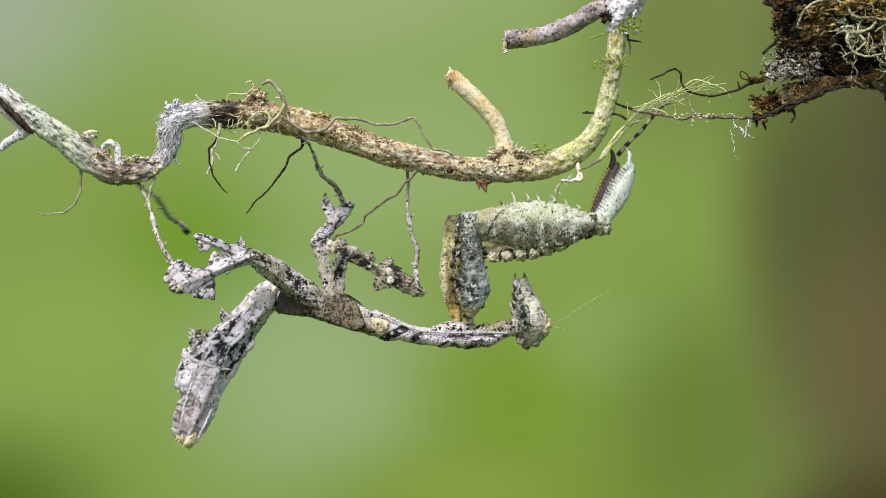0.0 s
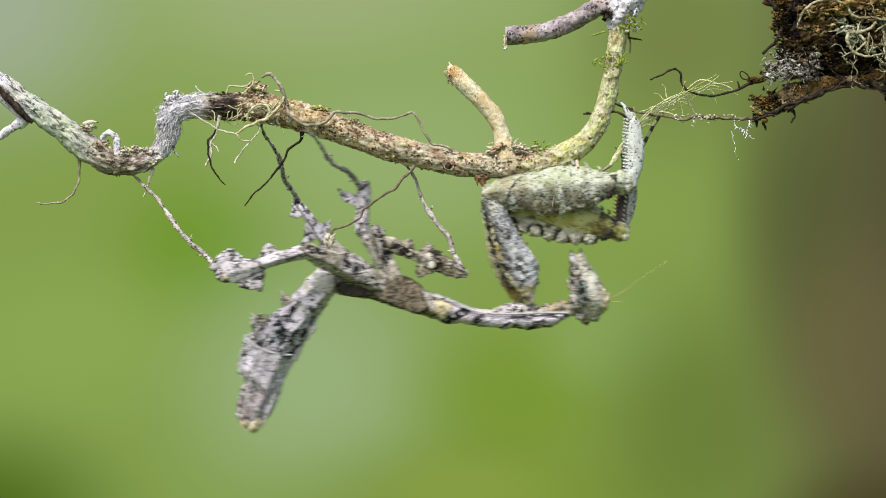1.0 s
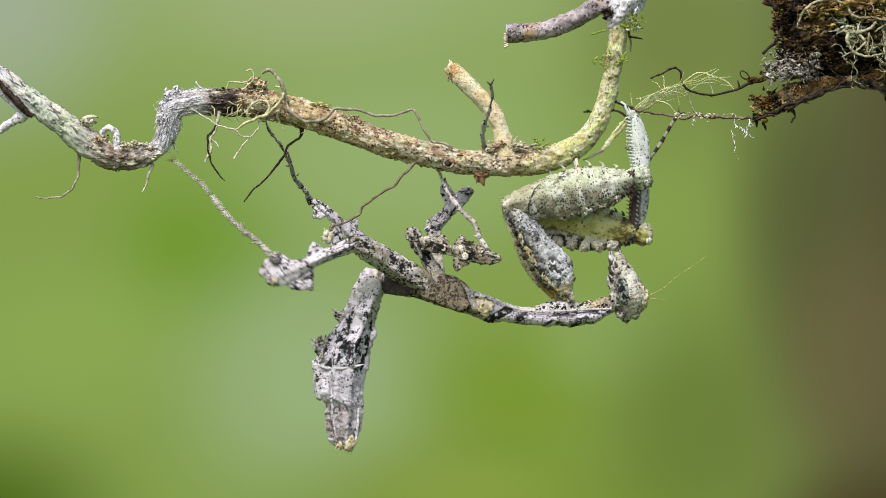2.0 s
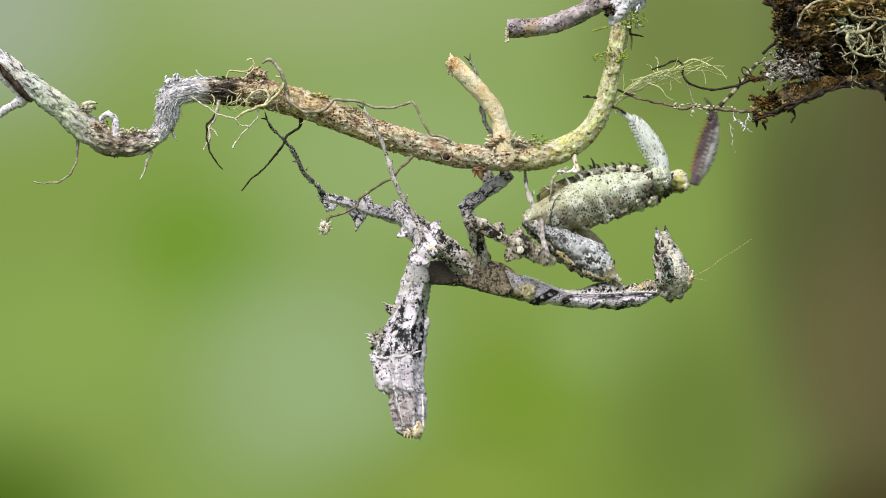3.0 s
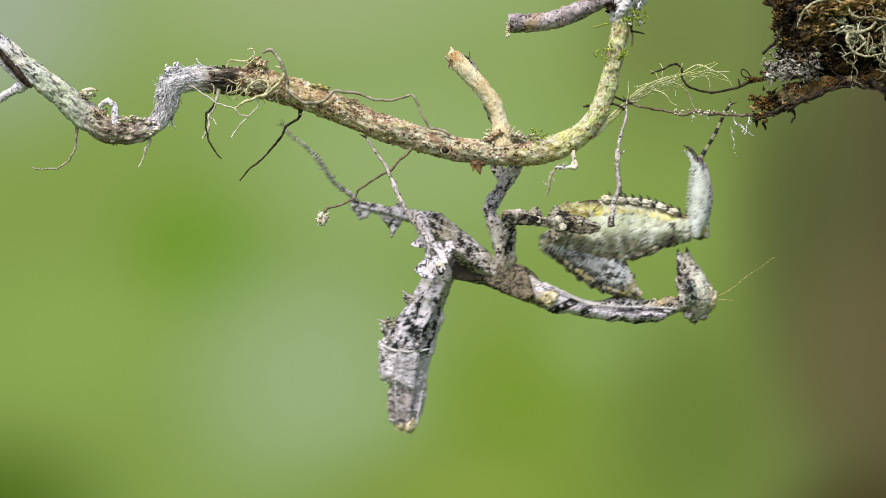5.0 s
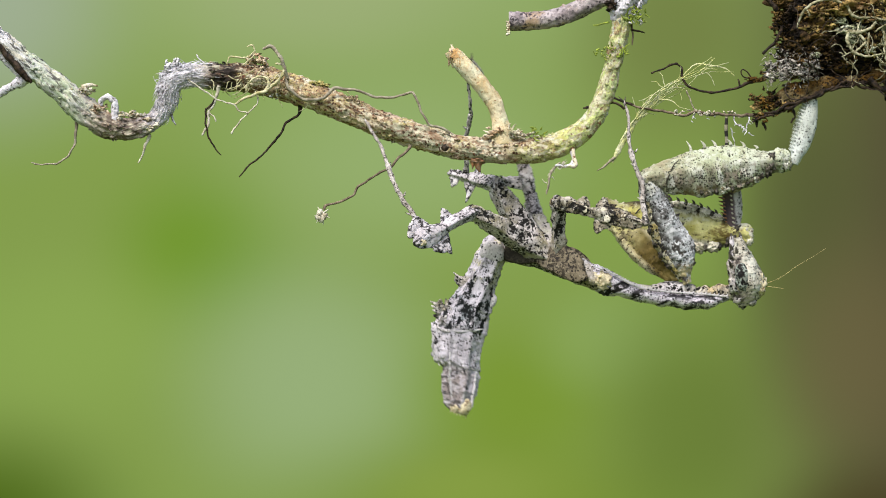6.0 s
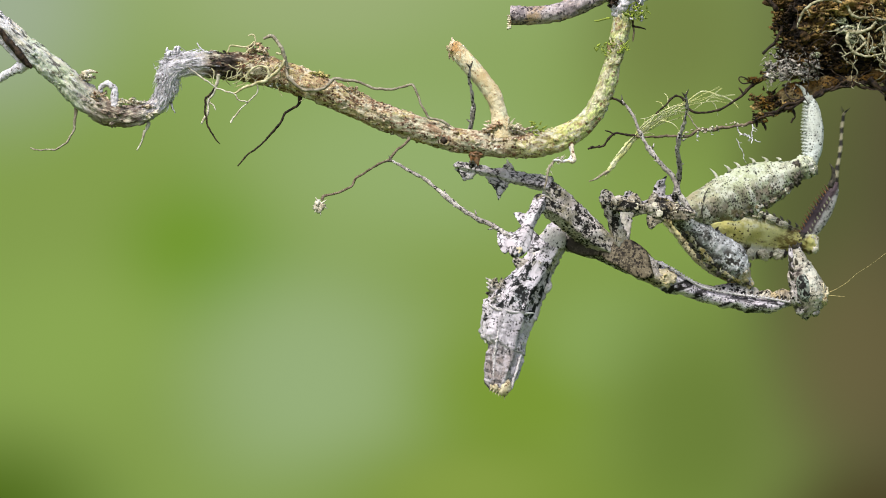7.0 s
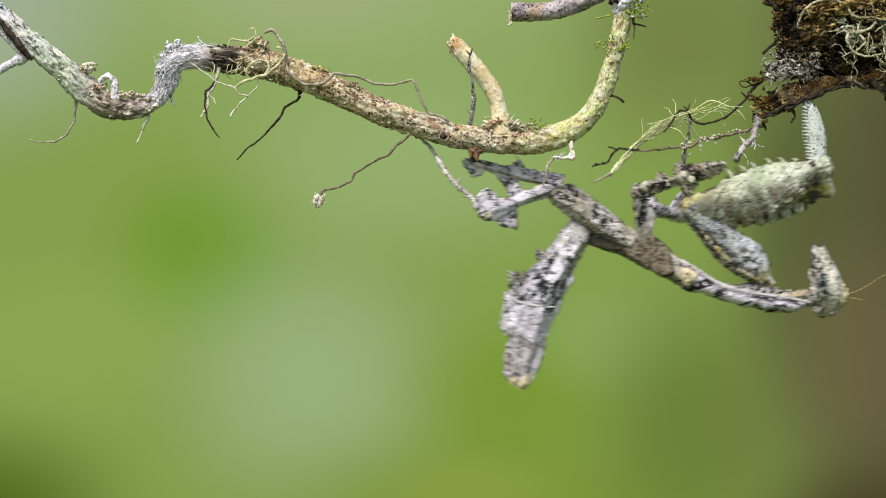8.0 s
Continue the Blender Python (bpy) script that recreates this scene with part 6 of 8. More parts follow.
def legs():
    limb["nm_coxa"] = build("midleg_coxa", skin_dark, mantis, lambda bm: loft(bm, [(-12, -13, 13, 12), (10, -14, 14, 13), (45, -11, 11, 11), (80, -12, 12, 11), (102, -11, 11, 10), (112, -6, 6, 6)], 28, 16, 2.6, 11, 3, (), 0.3, 1.2, ((2.8, 5, 0.3), (4.2, 5, 0.3))), "dark mottled upper leg")
    f = limb["nm_femur"] = build("midleg_femur", skin_brown, mantis, lambda bm: loft(bm, [(-10, -10, 11, 9), (10, -12, 15, 11), (34, -10, 15, 10), (50, -9, 10, 9), (66, -8, 8, 8), (84, -11, 12, 9), (104, -15, 17, 10), (124, -15, 17, 10), (144, -12, 13, 9), (160, -9, 9, 8), (168, -4, 4, 5)], 52, 20, 2.6, 11, 5, (), 0.4, 1.4, ((2.8, 5, 0.3), (4.2, 4, 0.3))), "dark leg with cream-spotted lobes")
    build("lobe", skin_brown, f, lambda bm: lobe(bm, [(28, 2), (38, 16), (50, 24), (60, 14), (62, 6), (46, -2)], 0, 2, 0, 2.6), "ragged pale-rimmed lobe")
    build("lobe", skin_brown, f, lambda bm: lobe(bm, [(72, 8), (76, 22), (86, 30), (97, 22), (110, 22), (102, 12)], 0, 2, 0, 2.6), "ragged pale-rimmed lobe")
    build("lobe", skin_brown, f, lambda bm: lobe(bm, [(76, -8), (78, -24), (86, -36), (98, -26), (110, -18), (98, -8)], 0, 2, 0, 2.6), "pointed lobe")
    for x, y, z, r in ((58, -13, 2, 8), (92, -15, 10, 7), (104, -16, -8, 9), (132, -15, 6, 8)):
        build("cream_spot", cream_white, f, lambda bm: lump(bm, (x, y * 0.62, z * 0.7), (r * 0.66, 1.4, r * 0.7), 0.2, x, 4), "cream spot")
    lower_leg("nm_tibia", 232, 1, shin)

    limb["fm_coxa"] = build("midleg_coxa", skin_grey, mantis, lambda bm: loft(bm, [(-10, -13, 13, 12), (12, -14, 14, 12), (50, -11, 11, 10), (90, -12, 11, 10), (116, -9, 9, 8)], 28, 16, 2.6, 11, 5, (), 0.3, 1.2, ((2.8, 5, 0.3), (4.2, 5, 0.3))), "grey mottled upper leg")
    f = limb["fm_femur"] = build("midleg_femur", skin_net, mantis, lambda bm: loft(bm, [(-10, -11, 11, 10), (15, -12, 14, 12), (40, -10, 12, 10), (70, -12, 14, 11), (95, -9, 10, 8), (102, -5, 5, 5)], 34, 16, 2.6, 11, 7), "grey white leg")
    build("lobe", skin_white, f, lambda bm: (lobe(bm, [(48, 8), (56, 30), (68, 42), (78, 38), (76, 18), (66, 6)], 0, 3, 0, 3.6), spike(bm, (70, 0, 34), (84, -4, 48), 6)), "ragged grey lobe")
    lower_leg("fm_tibia", 222, 2, shin_dark)

    limb["nh_coxa"] = build("hindleg_coxa", skin_dark, mantis, lambda bm: loft(bm, [(-16, -14, 14, 12), (10, -20, 20, 17), (50, -20, 21, 17), (90, -18, 18, 16), (130, -15, 15, 14), (158, -12, 12, 12), (172, -6, 6, 7)], 40, 18, 2.6, 13, 6, (), 0.3, 1.2, ((2.8, 6, 0.3), (4.0, 5, 0.3), (1.4, 5, 0.3))), "dark mottled upper leg")
    f = limb["nh_femur"] = build("hindleg_femur", skin_net, mantis, lambda bm: loft(bm, [(-10, -9, 9, 9), (10, -13, 13, 12), (40, -12, 11, 12), (64, -13, 11, 11), (84, -11, 12, 10), (104, -15, 17, 9), (128, -23, 19, 8), (148, -22, 16, 8), (160, -12, 11, 6), (166, -5, 5, 4)], 48, 18, 1.1, 9, 4, (), 0.7, 0.5, ((3.0, 4, 0.3),)), "white crusty lobed leg")
    build("lobe", skin_net, f, lambda bm: (lobe(bm, [(48, -8), (56, -24), (64, -32), (74, -24), (84, -10), (66, -4)], 0, 1.8, 0, 2.2)), "small ragged white lobe")
    build("lobe", skin_net, f, lambda bm: (lobe(bm, [(110, -10), (118, -30), (130, -42), (144, -38), (160, -30), (172, -16), (150, -6)], 0, 2, 0, 2)), "ragged pale fan lobe")
    build("lobe", skin_net, f, lambda bm: (lobe(bm, [(78, 8), (88, 28), (98, 46), (108, 40), (124, 34), (136, 18), (108, 6)], 0, 1.8, 0, 2.2)), "jagged white lobe")
    build("knee", skin_cream, f, lambda bm: lump(bm, (152, -5, 4), (7, 6, 6), 0.4, 4, 3), "cream knee")
    lower_leg("nh_tibia", 264, 3, shin)

    limb["fh_coxa"] = build("hindleg_coxa", skin_dark, mantis, lambda bm: loft(bm, [(-14, -14, 14, 12), (12, -20, 20, 17), (60, -20, 20, 17), (110, -18, 19, 16), (142, -15, 15, 13), (152, -7, 7, 7)], 36, 18, 2.6, 13, 8, (), 0.3, 1.2, ((2.6, 6, 0.3), (3.9, 5, 0.3), (1.5, 5, 0.3))), "grey mottled upper leg")
    f = limb["fh_femur"] = build("hindleg_femur", skin_net, mantis, lambda bm: loft(bm, [(-10, -15, 15, 14), (14, -14, 13, 13), (55, -11, 11, 11), (90, -9, 9, 9), (128, -8, 8, 8), (160, -7, 7, 7), (174, -4, 4, 4)], 44, 16, 2.6, 11, 9, (), 0.3, 1.2, ((2.8, 4, 0.3), (4.2, 4, 0.3))), "dark mottled leg with ragged lobes")
    build("lobe", skin_net, f, lambda bm: (lobe(bm, [(64, 8), (72, 26), (80, 42), (90, 28), (106, 16), (112, 6), (86, 2)], 0, 3, 0, 3.6), spike(bm, (80, 0, 30), (79, -2, 46), 5)), "ragged pointed lobe")
    build("lobe", skin_net, f, lambda bm: lobe(bm, [(128, 6), (138, 20), (150, 24), (160, 14), (170, 8), (150, 2)], 0, 3, 0, 3.6), "ragged lobe")
    build("lobe", skin_net, f, lambda bm: (lobe(bm, [(60, -8), (68, -20), (78, -24), (86, -12), (76, -6)], 0, 3, 0, 3.6), spike(bm, (74, 0, -16), (80, -3, -30), 4)), "small white lobe")
    lower_leg("fh_tibia", 204, 4, shin_dark)


torso()
head()
foreleg("n", skin_coxa, skin_green, skin_mint)
foreleg("f", skin_yellow, skin_olive, skin_plum)
legs()


# ---- movement ----
def aim(ax, ay, az, bx, by, bz):
    """The pose of a limb from its inner joint a towards its outer joint b, its flat side to the viewer; model units."""
    a, x = Vector((ax, ay, az)) * U, (Vector((bx, by, bz)) - Vector((ax, ay, az))).normalized()
    z = x.cross(Vector((0, 1, 0))).normalized()
    y = z.cross(x)
    return Matrix.Translation(a) @ Matrix((x, y, z)).transposed().to_4x4()


def at(x, z, turn=0.0):
    """A place in the plane of the twig, in model units, and a turn about the line of sight."""
    return pose(x * U, 0, z * U, 0, turn, 0)


def motions():
    walk(twig, [(0, at(635.1, 312.4, -2.29)), (0.5, at(635.5, 311.9, -1.52)), (1, at(635.2, 311.7, -1.46)), (1.5, at(635.3, 312.2, -1.46)), (3, at(636.1, 309.6, 0.19)), (3.5, at(635.8, 311.1, 0.01)), (4, at(636.0, 311.0, 0.00)), (4.5, at(636.4, 309.5, 0.70)), (6, at(636.6, 309.7, 1.60)), (6.5, at(636.9, 310.7, 2.11)), (7, at(637.0, 311.0, 2.63)), (7.5, at(637.1, 311.7, 2.55)), (8, at(637.4, 312.4, 3.18))])
    walk(clump, [(0, at(0, 0)), (8, at(0, 0))])
    walk(tuft, [(0, at(496, 286, 148.7)), (1, at(506, 289, 145.1)), (1.7, at(506, 291, 147.0)), (2.8, at(491, 321, 156.6)), (3.5, at(498, 301, 148.9)), (4.5, at(500, 306, 158.6)), (5.8, at(500, 316, 141.6)), (6.5, at(498, 333, 138.3)), (7, at(510, 266, 148.5)), (7.5, at(519, 251, 158.4)), (8, at(524, 246, 152.6))])
    walk(cross_root, [(0, at(552, 231, 0.8)), (1.7, at(554, 229, 0.8)), (3, at(552, 241, 4.3)), (3.5, at(553, 236, 1.5)), (4.7, at(553, 235, 2.2)), (6, at(553, 235, 1.7)), (6.5, at(554, 231, -2.7)), (7, at(558, 224, -9.8)), (7.5, at(556, 228, -9.8)), (8, at(561, 215, -14.0))])
    walk(wire_root, [(0, at(556, 293, 0.0)), (1.7, at(556, 293, 0.0)), (3, at(558, 299, 3.6)), (4.7, at(557, 296, 2.4)), (6.5, at(557, 294, 3.0)), (7, at(558, 293, -18.5)), (7.5, at(558, 293, -16.7)), (8, at(560, 291, -28.2))])
    walk(mantis, [(0, at(-103, -131)), (0.1, at(-106, -133)), (0.3, at(-65, -124)), (0.5, at(-5, -95)), (0.8, at(-35, -105)), (1, at(5, -101)), (1.15, at(32, -103)), (1.4, at(-35, -118)), (1.5, at(-11, -120)), (1.6, at(39, -112)), (1.7, at(61, -104)), (2.8, at(103, -93)), (3, at(161, -68)), (3.3, at(78, -95)), (3.5, at(126, -103)), (3.7, at(177, -96)), (4, at(129, -100)), (4.3, at(243, -86)), (4.5, at(192, -90)), (4.7, at(171, -90)), (5.8, at(309, -49)), (6, at(287, -51)), (6.4, at(386, -38)), (6.5, at(363, -39)), (6.7, at(322, -46)), (7, at(400, -47)), (7.27, at(354, -50)), (7.5, at(403, -45)), (7.8, at(477, -42)), (8, at(437, -44))])
    walk(limb["thorax"], [(0, aim(-185, 24, 33, 0, 0, 0)), (0.1, aim(-183, 23, 34, 0, 0, 0)), (0.3, aim(-180, 19, 37, 0, 0, 0)), (0.5, aim(-187, 13, 34, 0, 0, 0)), (0.8, aim(-185, 10, 35, 0, 0, 0)), (1, aim(-184, 15, 36, 0, 0, 0)), (1.15, aim(-182, 20, 39, 0, 0, 0)), (1.4, aim(-180, 26, 44, 0, 0, 0)), (1.5, aim(-179, 27, 46, 0, 0, 0)), (1.6, aim(-180, 27, 42, 0, 0, 0)), (1.7, aim(-182, 28, 39, 0, 0, 0)), (2.8, aim(-163, 68, 27, 0, 0, 0)), (3, aim(-176, 67, 21, 0, 0, 0)), (3.3, aim(-168, 68, 31, 0, 0, 0)), (3.5, aim(-161, 69, 37, 0, 0, 0)), (3.7, aim(-163, 70, 38, 0, 0, 0)), (4, aim(-169, 70, 39, 0, 0, 0)), (4.3, aim(-166, 70, 43, 0, 0, 0)), (4.5, aim(-166, 70, 45, 0, 0, 0)), (4.7, aim(-168, 70, 43, 0, 0, 0)), (5.8, aim(-167, 63, 47, 0, 0, 0)), (6, aim(-168, 60, 44, 0, 0, 0)), (6.4, aim(-172, 41, 58, 0, 0, 0)), (6.5, aim(-173, 37, 61, 0, 0, 0)), (6.7, aim(-173, 33, 60, 0, 0, 0)), (7, aim(-172, 33, 58, 0, 0, 0)), (7.27, aim(-173, 32, 61, 0, 0, 0)), (7.5, aim(-172, 32, 63, 0, 0, 0)), (7.8, aim(-169, 35, 65, 0, 0, 0)), (8, aim(-168, 37, 66, 0, 0, 0))])
    walk(limb["prothorax"], [(0, aim(0, 0, 0, 228, 0, -2)), (0.1, aim(0, 0, 0, 227, 0, -3)), (0.3, aim(0, 0, 0, 225, 0, -4)), (0.5, aim(0, 0, 0, 225, 0, -2)), (0.8, aim(0, 0, 0, 226, 0, 2)), (1, aim(0, 0, 0, 227, 0, 4)), (1.15, aim(0, 0, 0, 228, 0, 3)), (1.4, aim(0, 0, 0, 229, 0, 1)), (1.5, aim(0, 0, 0, 230, 0, 0)), (1.6, aim(0, 0, 0, 224, 0, 4)), (1.7, aim(0, 0, 0, 217, 0, 7)), (2.8, aim(0, 0, 0, 227, 0, 10)), (3, aim(0, 0, 0, 222, 0, 8)), (3.3, aim(0, 0, 0, 222, 0, 1)), (3.5, aim(0, 0, 0, 222, 0, -3)), (3.7, aim(0, 0, 0, 222, 0, -3)), (4, aim(0, 0, 0, 221, 0, -2)), (4.3, aim(0, 0, 0, 223, 0, -8)), (4.5, aim(0, 0, 0, 225, 0, -12)), (4.7, aim(0, 0, 0, 228, 0, -7)), (5.8, aim(0, 0, 0, 213, 0, -15)), (6, aim(0, 0, 0, 218, 0, -18)), (6.4, aim(0, 0, 0, 215, 0, -28)), (6.5, aim(0, 0, 0, 214, 0, -30)), (6.7, aim(0, 0, 0, 215, 0, -31)), (7, aim(0, 0, 0, 216, 0, -32)), (7.27, aim(0, 0, 0, 215, 0, -28)), (7.5, aim(0, 0, 0, 215, 0, -24)), (7.8, aim(0, 0, 0, 214, 0, -31)), (8, aim(0, 0, 0, 214, 0, -35))])
    walk(limb["abdomen"], [(0, aim(-185, 24, 33, -346, -34, -206)), (0.1, aim(-183, 23, 34, -352, 0, -211)), (0.3, aim(-180, 19, 37, -343, -19, -209)), (0.5, aim(-187, 13, 34, -344, 13, -230)), (0.8, aim(-185, 10, 35, -358, 10, -226)), (1, aim(-184, 15, 36, -349, 15, -220)), (1.15, aim(-182, 20, 39, -324, -36, -215)), (1.4, aim(-180, 26, 44, -327, 26, -221)), (1.5, aim(-179, 27, 46, -307, -29, -216)), (1.6, aim(-180, 27, 42, -283, -28, -231)), (1.7, aim(-182, 28, 39, -269, 20, -250)), (2.8, aim(-163, 68, 27, -217, -30, -248)), (3, aim(-176, 67, 21, -211, -26, -259)), (3.3, aim(-168, 68, 31, -252, -2, -247)), (3.5, aim(-161, 69, 37, -247, -19, -234)), (3.7, aim(-163, 70, 38, -247, -28, -230)), (4, aim(-169, 70, 39, -284, 17, -233)), (4.3, aim(-166, 70, 43, -259, -17, -227)), (4.5, aim(-166, 70, 45, -282, 45, -233)), (4.7, aim(-168, 70, 43, -281, 70, -244)), (5.8, aim(-167, 63, 47, -229, 42, -249)), (6, aim(-168, 60, 44, -256, 9, -240)), (6.4, aim(-172, 41, 58, -286, -44, -205)), (6.5, aim(-173, 37, 61, -307, -26, -200)), (6.7, aim(-173, 33, 60, -321, 33, -206)), (7, aim(-172, 33, 58, -300, -32, -205)), (7.27, aim(-173, 32, 61, -316, 32, -211)), (7.5, aim(-172, 32, 63, -304, 32, -211)), (7.8, aim(-169, 35, 65, -289, -40, -200)), (8, aim(-168, 37, 66, -303, -17, -197))])
    walk(limb["head"], [(0, aim(255, 0, -39, 242, 0, 79)), (0.1, aim(253, 0, -38, 238, 0, 79)), (0.3, aim(249, 0, -37, 231, 0, 80)), (0.5, aim(244, 0, -28, 233, 0, 89)), (0.8, aim(249, 0, -26, 234, 0, 91)), (1, aim(252, 0, -25, 234, 0, 92)), (1.15, aim(251, 0, -25, 234, 0, 92)), (1.4, aim(250, 0, -24, 234, 0, 91)), (1.5, aim(250, 0, -24, 234, 0, 91)), (1.6, aim(247, 0, -24, 230, 0, 91)), (1.7, aim(244, 0, -25, 226, 0, 91)), (2.8, aim(266, 0, -16, 236, 0, 102)), (3, aim(245, 0, -18, 228, 0, 100)), (3.3, aim(249, 0, -27, 232, 0, 90)), (3.5, aim(252, 0, -33, 234, 0, 83)), (3.7, aim(250, 0, -35, 233, 0, 79)), (4, aim(247, 0, -37, 231, 0, 72)), (4.3, aim(248, 0, -41, 231, 0, 69)), (4.5, aim(249, 0, -44, 231, 0, 67)), (4.7, aim(255, 0, -40, 233, 0, 71)), (5.8, aim(239, 0, -47, 227, 0, 67)), (6, aim(247, 0, -47, 234, 0, 69)), (6.4, aim(240, 0, -58, 230, 0, 55)), (6.5, aim(238, 0, -61, 229, 0, 52)), (6.7, aim(241, 0, -65, 227, 0, 49)), (7, aim(246, 0, -70, 225, 0, 45)), (7.27, aim(244, 0, -65, 226, 0, 51)), (7.5, aim(243, 0, -60, 227, 0, 56)), (7.8, aim(240, 0, -67, 229, 0, 48)), (8, aim(238, 0, -71, 231, 0, 42))])
    walk(limb["n_coxa"], [(0, aim(150, -13, 7, 148, -62, 173)), (0.1, aim(150, -13, 7, 150, -58, 169)), (0.3, aim(148, -13, 6, 148, -47, 159)), (0.5, aim(148, -13, 7, 145, -34, 192)), (0.8, aim(149, -13, 9, 107, -18, 196)), (1, aim(149, -13, 11, 75, -14, 197)), (1.15, aim(150, -13, 10, 68, -13, 189)), (1.4, aim(151, -13, 9, 68, -13, 178)), (1.5, aim(151, -13, 8, 63, -13, 173)), (1.6, aim(147, -13, 11, 53, -13, 174)), (1.7, aim(143, -13, 13, 46, -13, 175)), (2.8, aim(149, -13, 15, 21, -16, 148)), (3, aim(146, -13, 13, -6, -20, 119)), (3.3, aim(146, -13, 9, 10, -30, 115)), (3.5, aim(146, -13, 6, 10, -31, 112)), (3.6, aim(146, -13, 6, 57, -75, 139)), (3.7, aim(145, -13, 7, 49, -80, 137)), (3.8, aim(145, -13, 7, 8, -40, 114)), (4, aim(145, -13, 7, -12, -17, 100)), (4.1, aim(145, -13, 6, 25, -40, 105)), (4.2, aim(146, -13, 4, 50, -80, 132)), (4.3, aim(146, -13, 3, 58, -88, 132)), (4.4, aim(147, -13, 1, 53, -70, 129)), (4.5, aim(148, -13, 0, 9, -15, 108)), (4.7, aim(150, -13, 4, -29, -15, 81)), (5.8, aim(139, -13, -2, 70, -13, 167)), (6, aim(143, -13, -4, 73, -15, 174)), (6.4, aim(140, -13, -10, 41, -30, 138)), (6.5, aim(140, -13, -12, 38, -35, 129)), (6.7, aim(140, -13, -12, 35, -46, 121)), (7, aim(141, -13, -13, 16, -57, 107)), (7.27, aim(141, -13, -10, 23, -60, 109)), (7.5, aim(140, -13, -8, 20, -53, 110)), (7.8, aim(140, -13, -12, 7, -33, 107)), (8, aim(140, -13, -15, 8, -22, 105))])
    walk(limb["n_femur"], [(0, aim(148, -62, 173, 373, -14, 174)), (0.1, aim(150, -58, 169, 374, -14, 169)), (0.3, aim(148, -47, 159, 353, -14, 154)), (0.5, aim(145, -34, 192, 375, -14, 243)), (0.8, aim(107, -18, 196, 363, -14, 230)), (1, aim(75, -14, 197, 325, -14, 217)), (1.15, aim(68, -13, 189, 308, -14, 219)), (1.4, aim(68, -13, 178, 335, -14, 230)), (1.5, aim(63, -13, 173, 321, -14, 232)), (1.6, aim(53, -13, 174, 289, -14, 226)), (1.7, aim(46, -13, 175, 272, -14, 220)), (2.8, aim(21, -16, 148, 260, -16, 218)), (3, aim(-6, -20, 119, 229, -19, 192)), (3.3, aim(10, -30, 115, 286, -25, 167)), (3.5, aim(10, -31, 112, 273, -19, 145)), (3.6, aim(57, -75, 139, 278, -14, 139)), (3.7, aim(49, -80, 137, 274, -14, 130)), (3.8, aim(8, -40, 114, 250, -14, 103)), (4, aim(-12, -17, 100, 239, -14, 95)), (4.1, aim(25, -40, 105, 265, -14, 110)), (4.2, aim(50, -80, 132, 281, -14, 124)), (4.3, aim(58, -88, 132, 273, -14, 111)), (4.4, aim(53, -70, 129, 288, -14, 114)), (4.5, aim(9, -15, 108, 250, -14, 108)), (4.7, aim(-29, -15, 81, 234, -14, 94)), (5.8, aim(70, -13, 167, 321, -14, 201)), (6, aim(73, -15, 174, 330, -14, 208)), (6.4, aim(41, -30, 138, 260, -14, 192)), (6.5, aim(38, -35, 129, 266, -14, 190)), (6.7, aim(35, -46, 121, 286, -14, 193)), (7, aim(16, -57, 107, 244, -30, 192)), (7.27, aim(23, -60, 109, 263, -21, 196)), (7.5, aim(20, -53, 110, 235, -14, 197)), (7.8, aim(7, -33, 107, 199, -14, 187)), (8, aim(8, -22, 105, 220, -14, 182))])
    walk(limb["n_tibia"], [(0, aim(373, -14, 174, 428, -4, 266)), (0.1, aim(374, -14, 169, 450, -4, 265)), (0.3, aim(353, -14, 154, 454, -4, 254)), (0.5, aim(375, -14, 243, 421, -4, 346)), (0.8, aim(363, -14, 230, 394, -4, 344)), (1, aim(325, -14, 217, 326, -4, 334)), (1.15, aim(308, -14, 219, 304, -4, 335)), (1.4, aim(335, -14, 230, 364, -4, 348)), (1.5, aim(321, -14, 232, 345, -4, 350)), (1.6, aim(289, -14, 226, 295, -4, 342)), (1.7, aim(272, -14, 220, 269, -4, 334)), (2.8, aim(260, -16, 218, 220, -4, 334)), (3, aim(229, -19, 192, 169, -4, 309)), (3.3, aim(286, -25, 167, 270, -4, 281)), (3.5, aim(273, -19, 145, 250, -4, 254)), (3.6, aim(278, -14, 139, 311, -4, 260)), (3.7, aim(274, -14, 130, 304, -4, 247)), (3.8, aim(250, -14, 103, 279, -4, 224)), (4, aim(239, -14, 95, 258, -4, 219)), (4.1, aim(265, -14, 110, 298, -4, 197)), (4.2, aim(281, -14, 124, 333, -4, 202)), (4.3, aim(273, -14, 111, 343, -4, 215)), (4.4, aim(288, -14, 114, 358, -4, 212)), (4.5, aim(250, -14, 108, 311, -4, 191)), (4.7, aim(234, -14, 94, 240, -4, 209)), (5.8, aim(321, -14, 201, 336, -4, 321)), (6, aim(330, -14, 208, 364, -4, 325)), (6.4, aim(260, -14, 192, 270, -4, 309)), (6.5, aim(266, -14, 190, 286, -4, 308)), (6.7, aim(286, -14, 193, 319, -4, 314)), (7, aim(244, -30, 192, 246, -18, 315)), (7.27, aim(263, -21, 196, 284, -8, 319)), (7.5, aim(235, -14, 197, 239, -4, 317)), (7.8, aim(199, -14, 187, 173, -6, 314)), (8, aim(220, -14, 182, 206, -10, 315))])
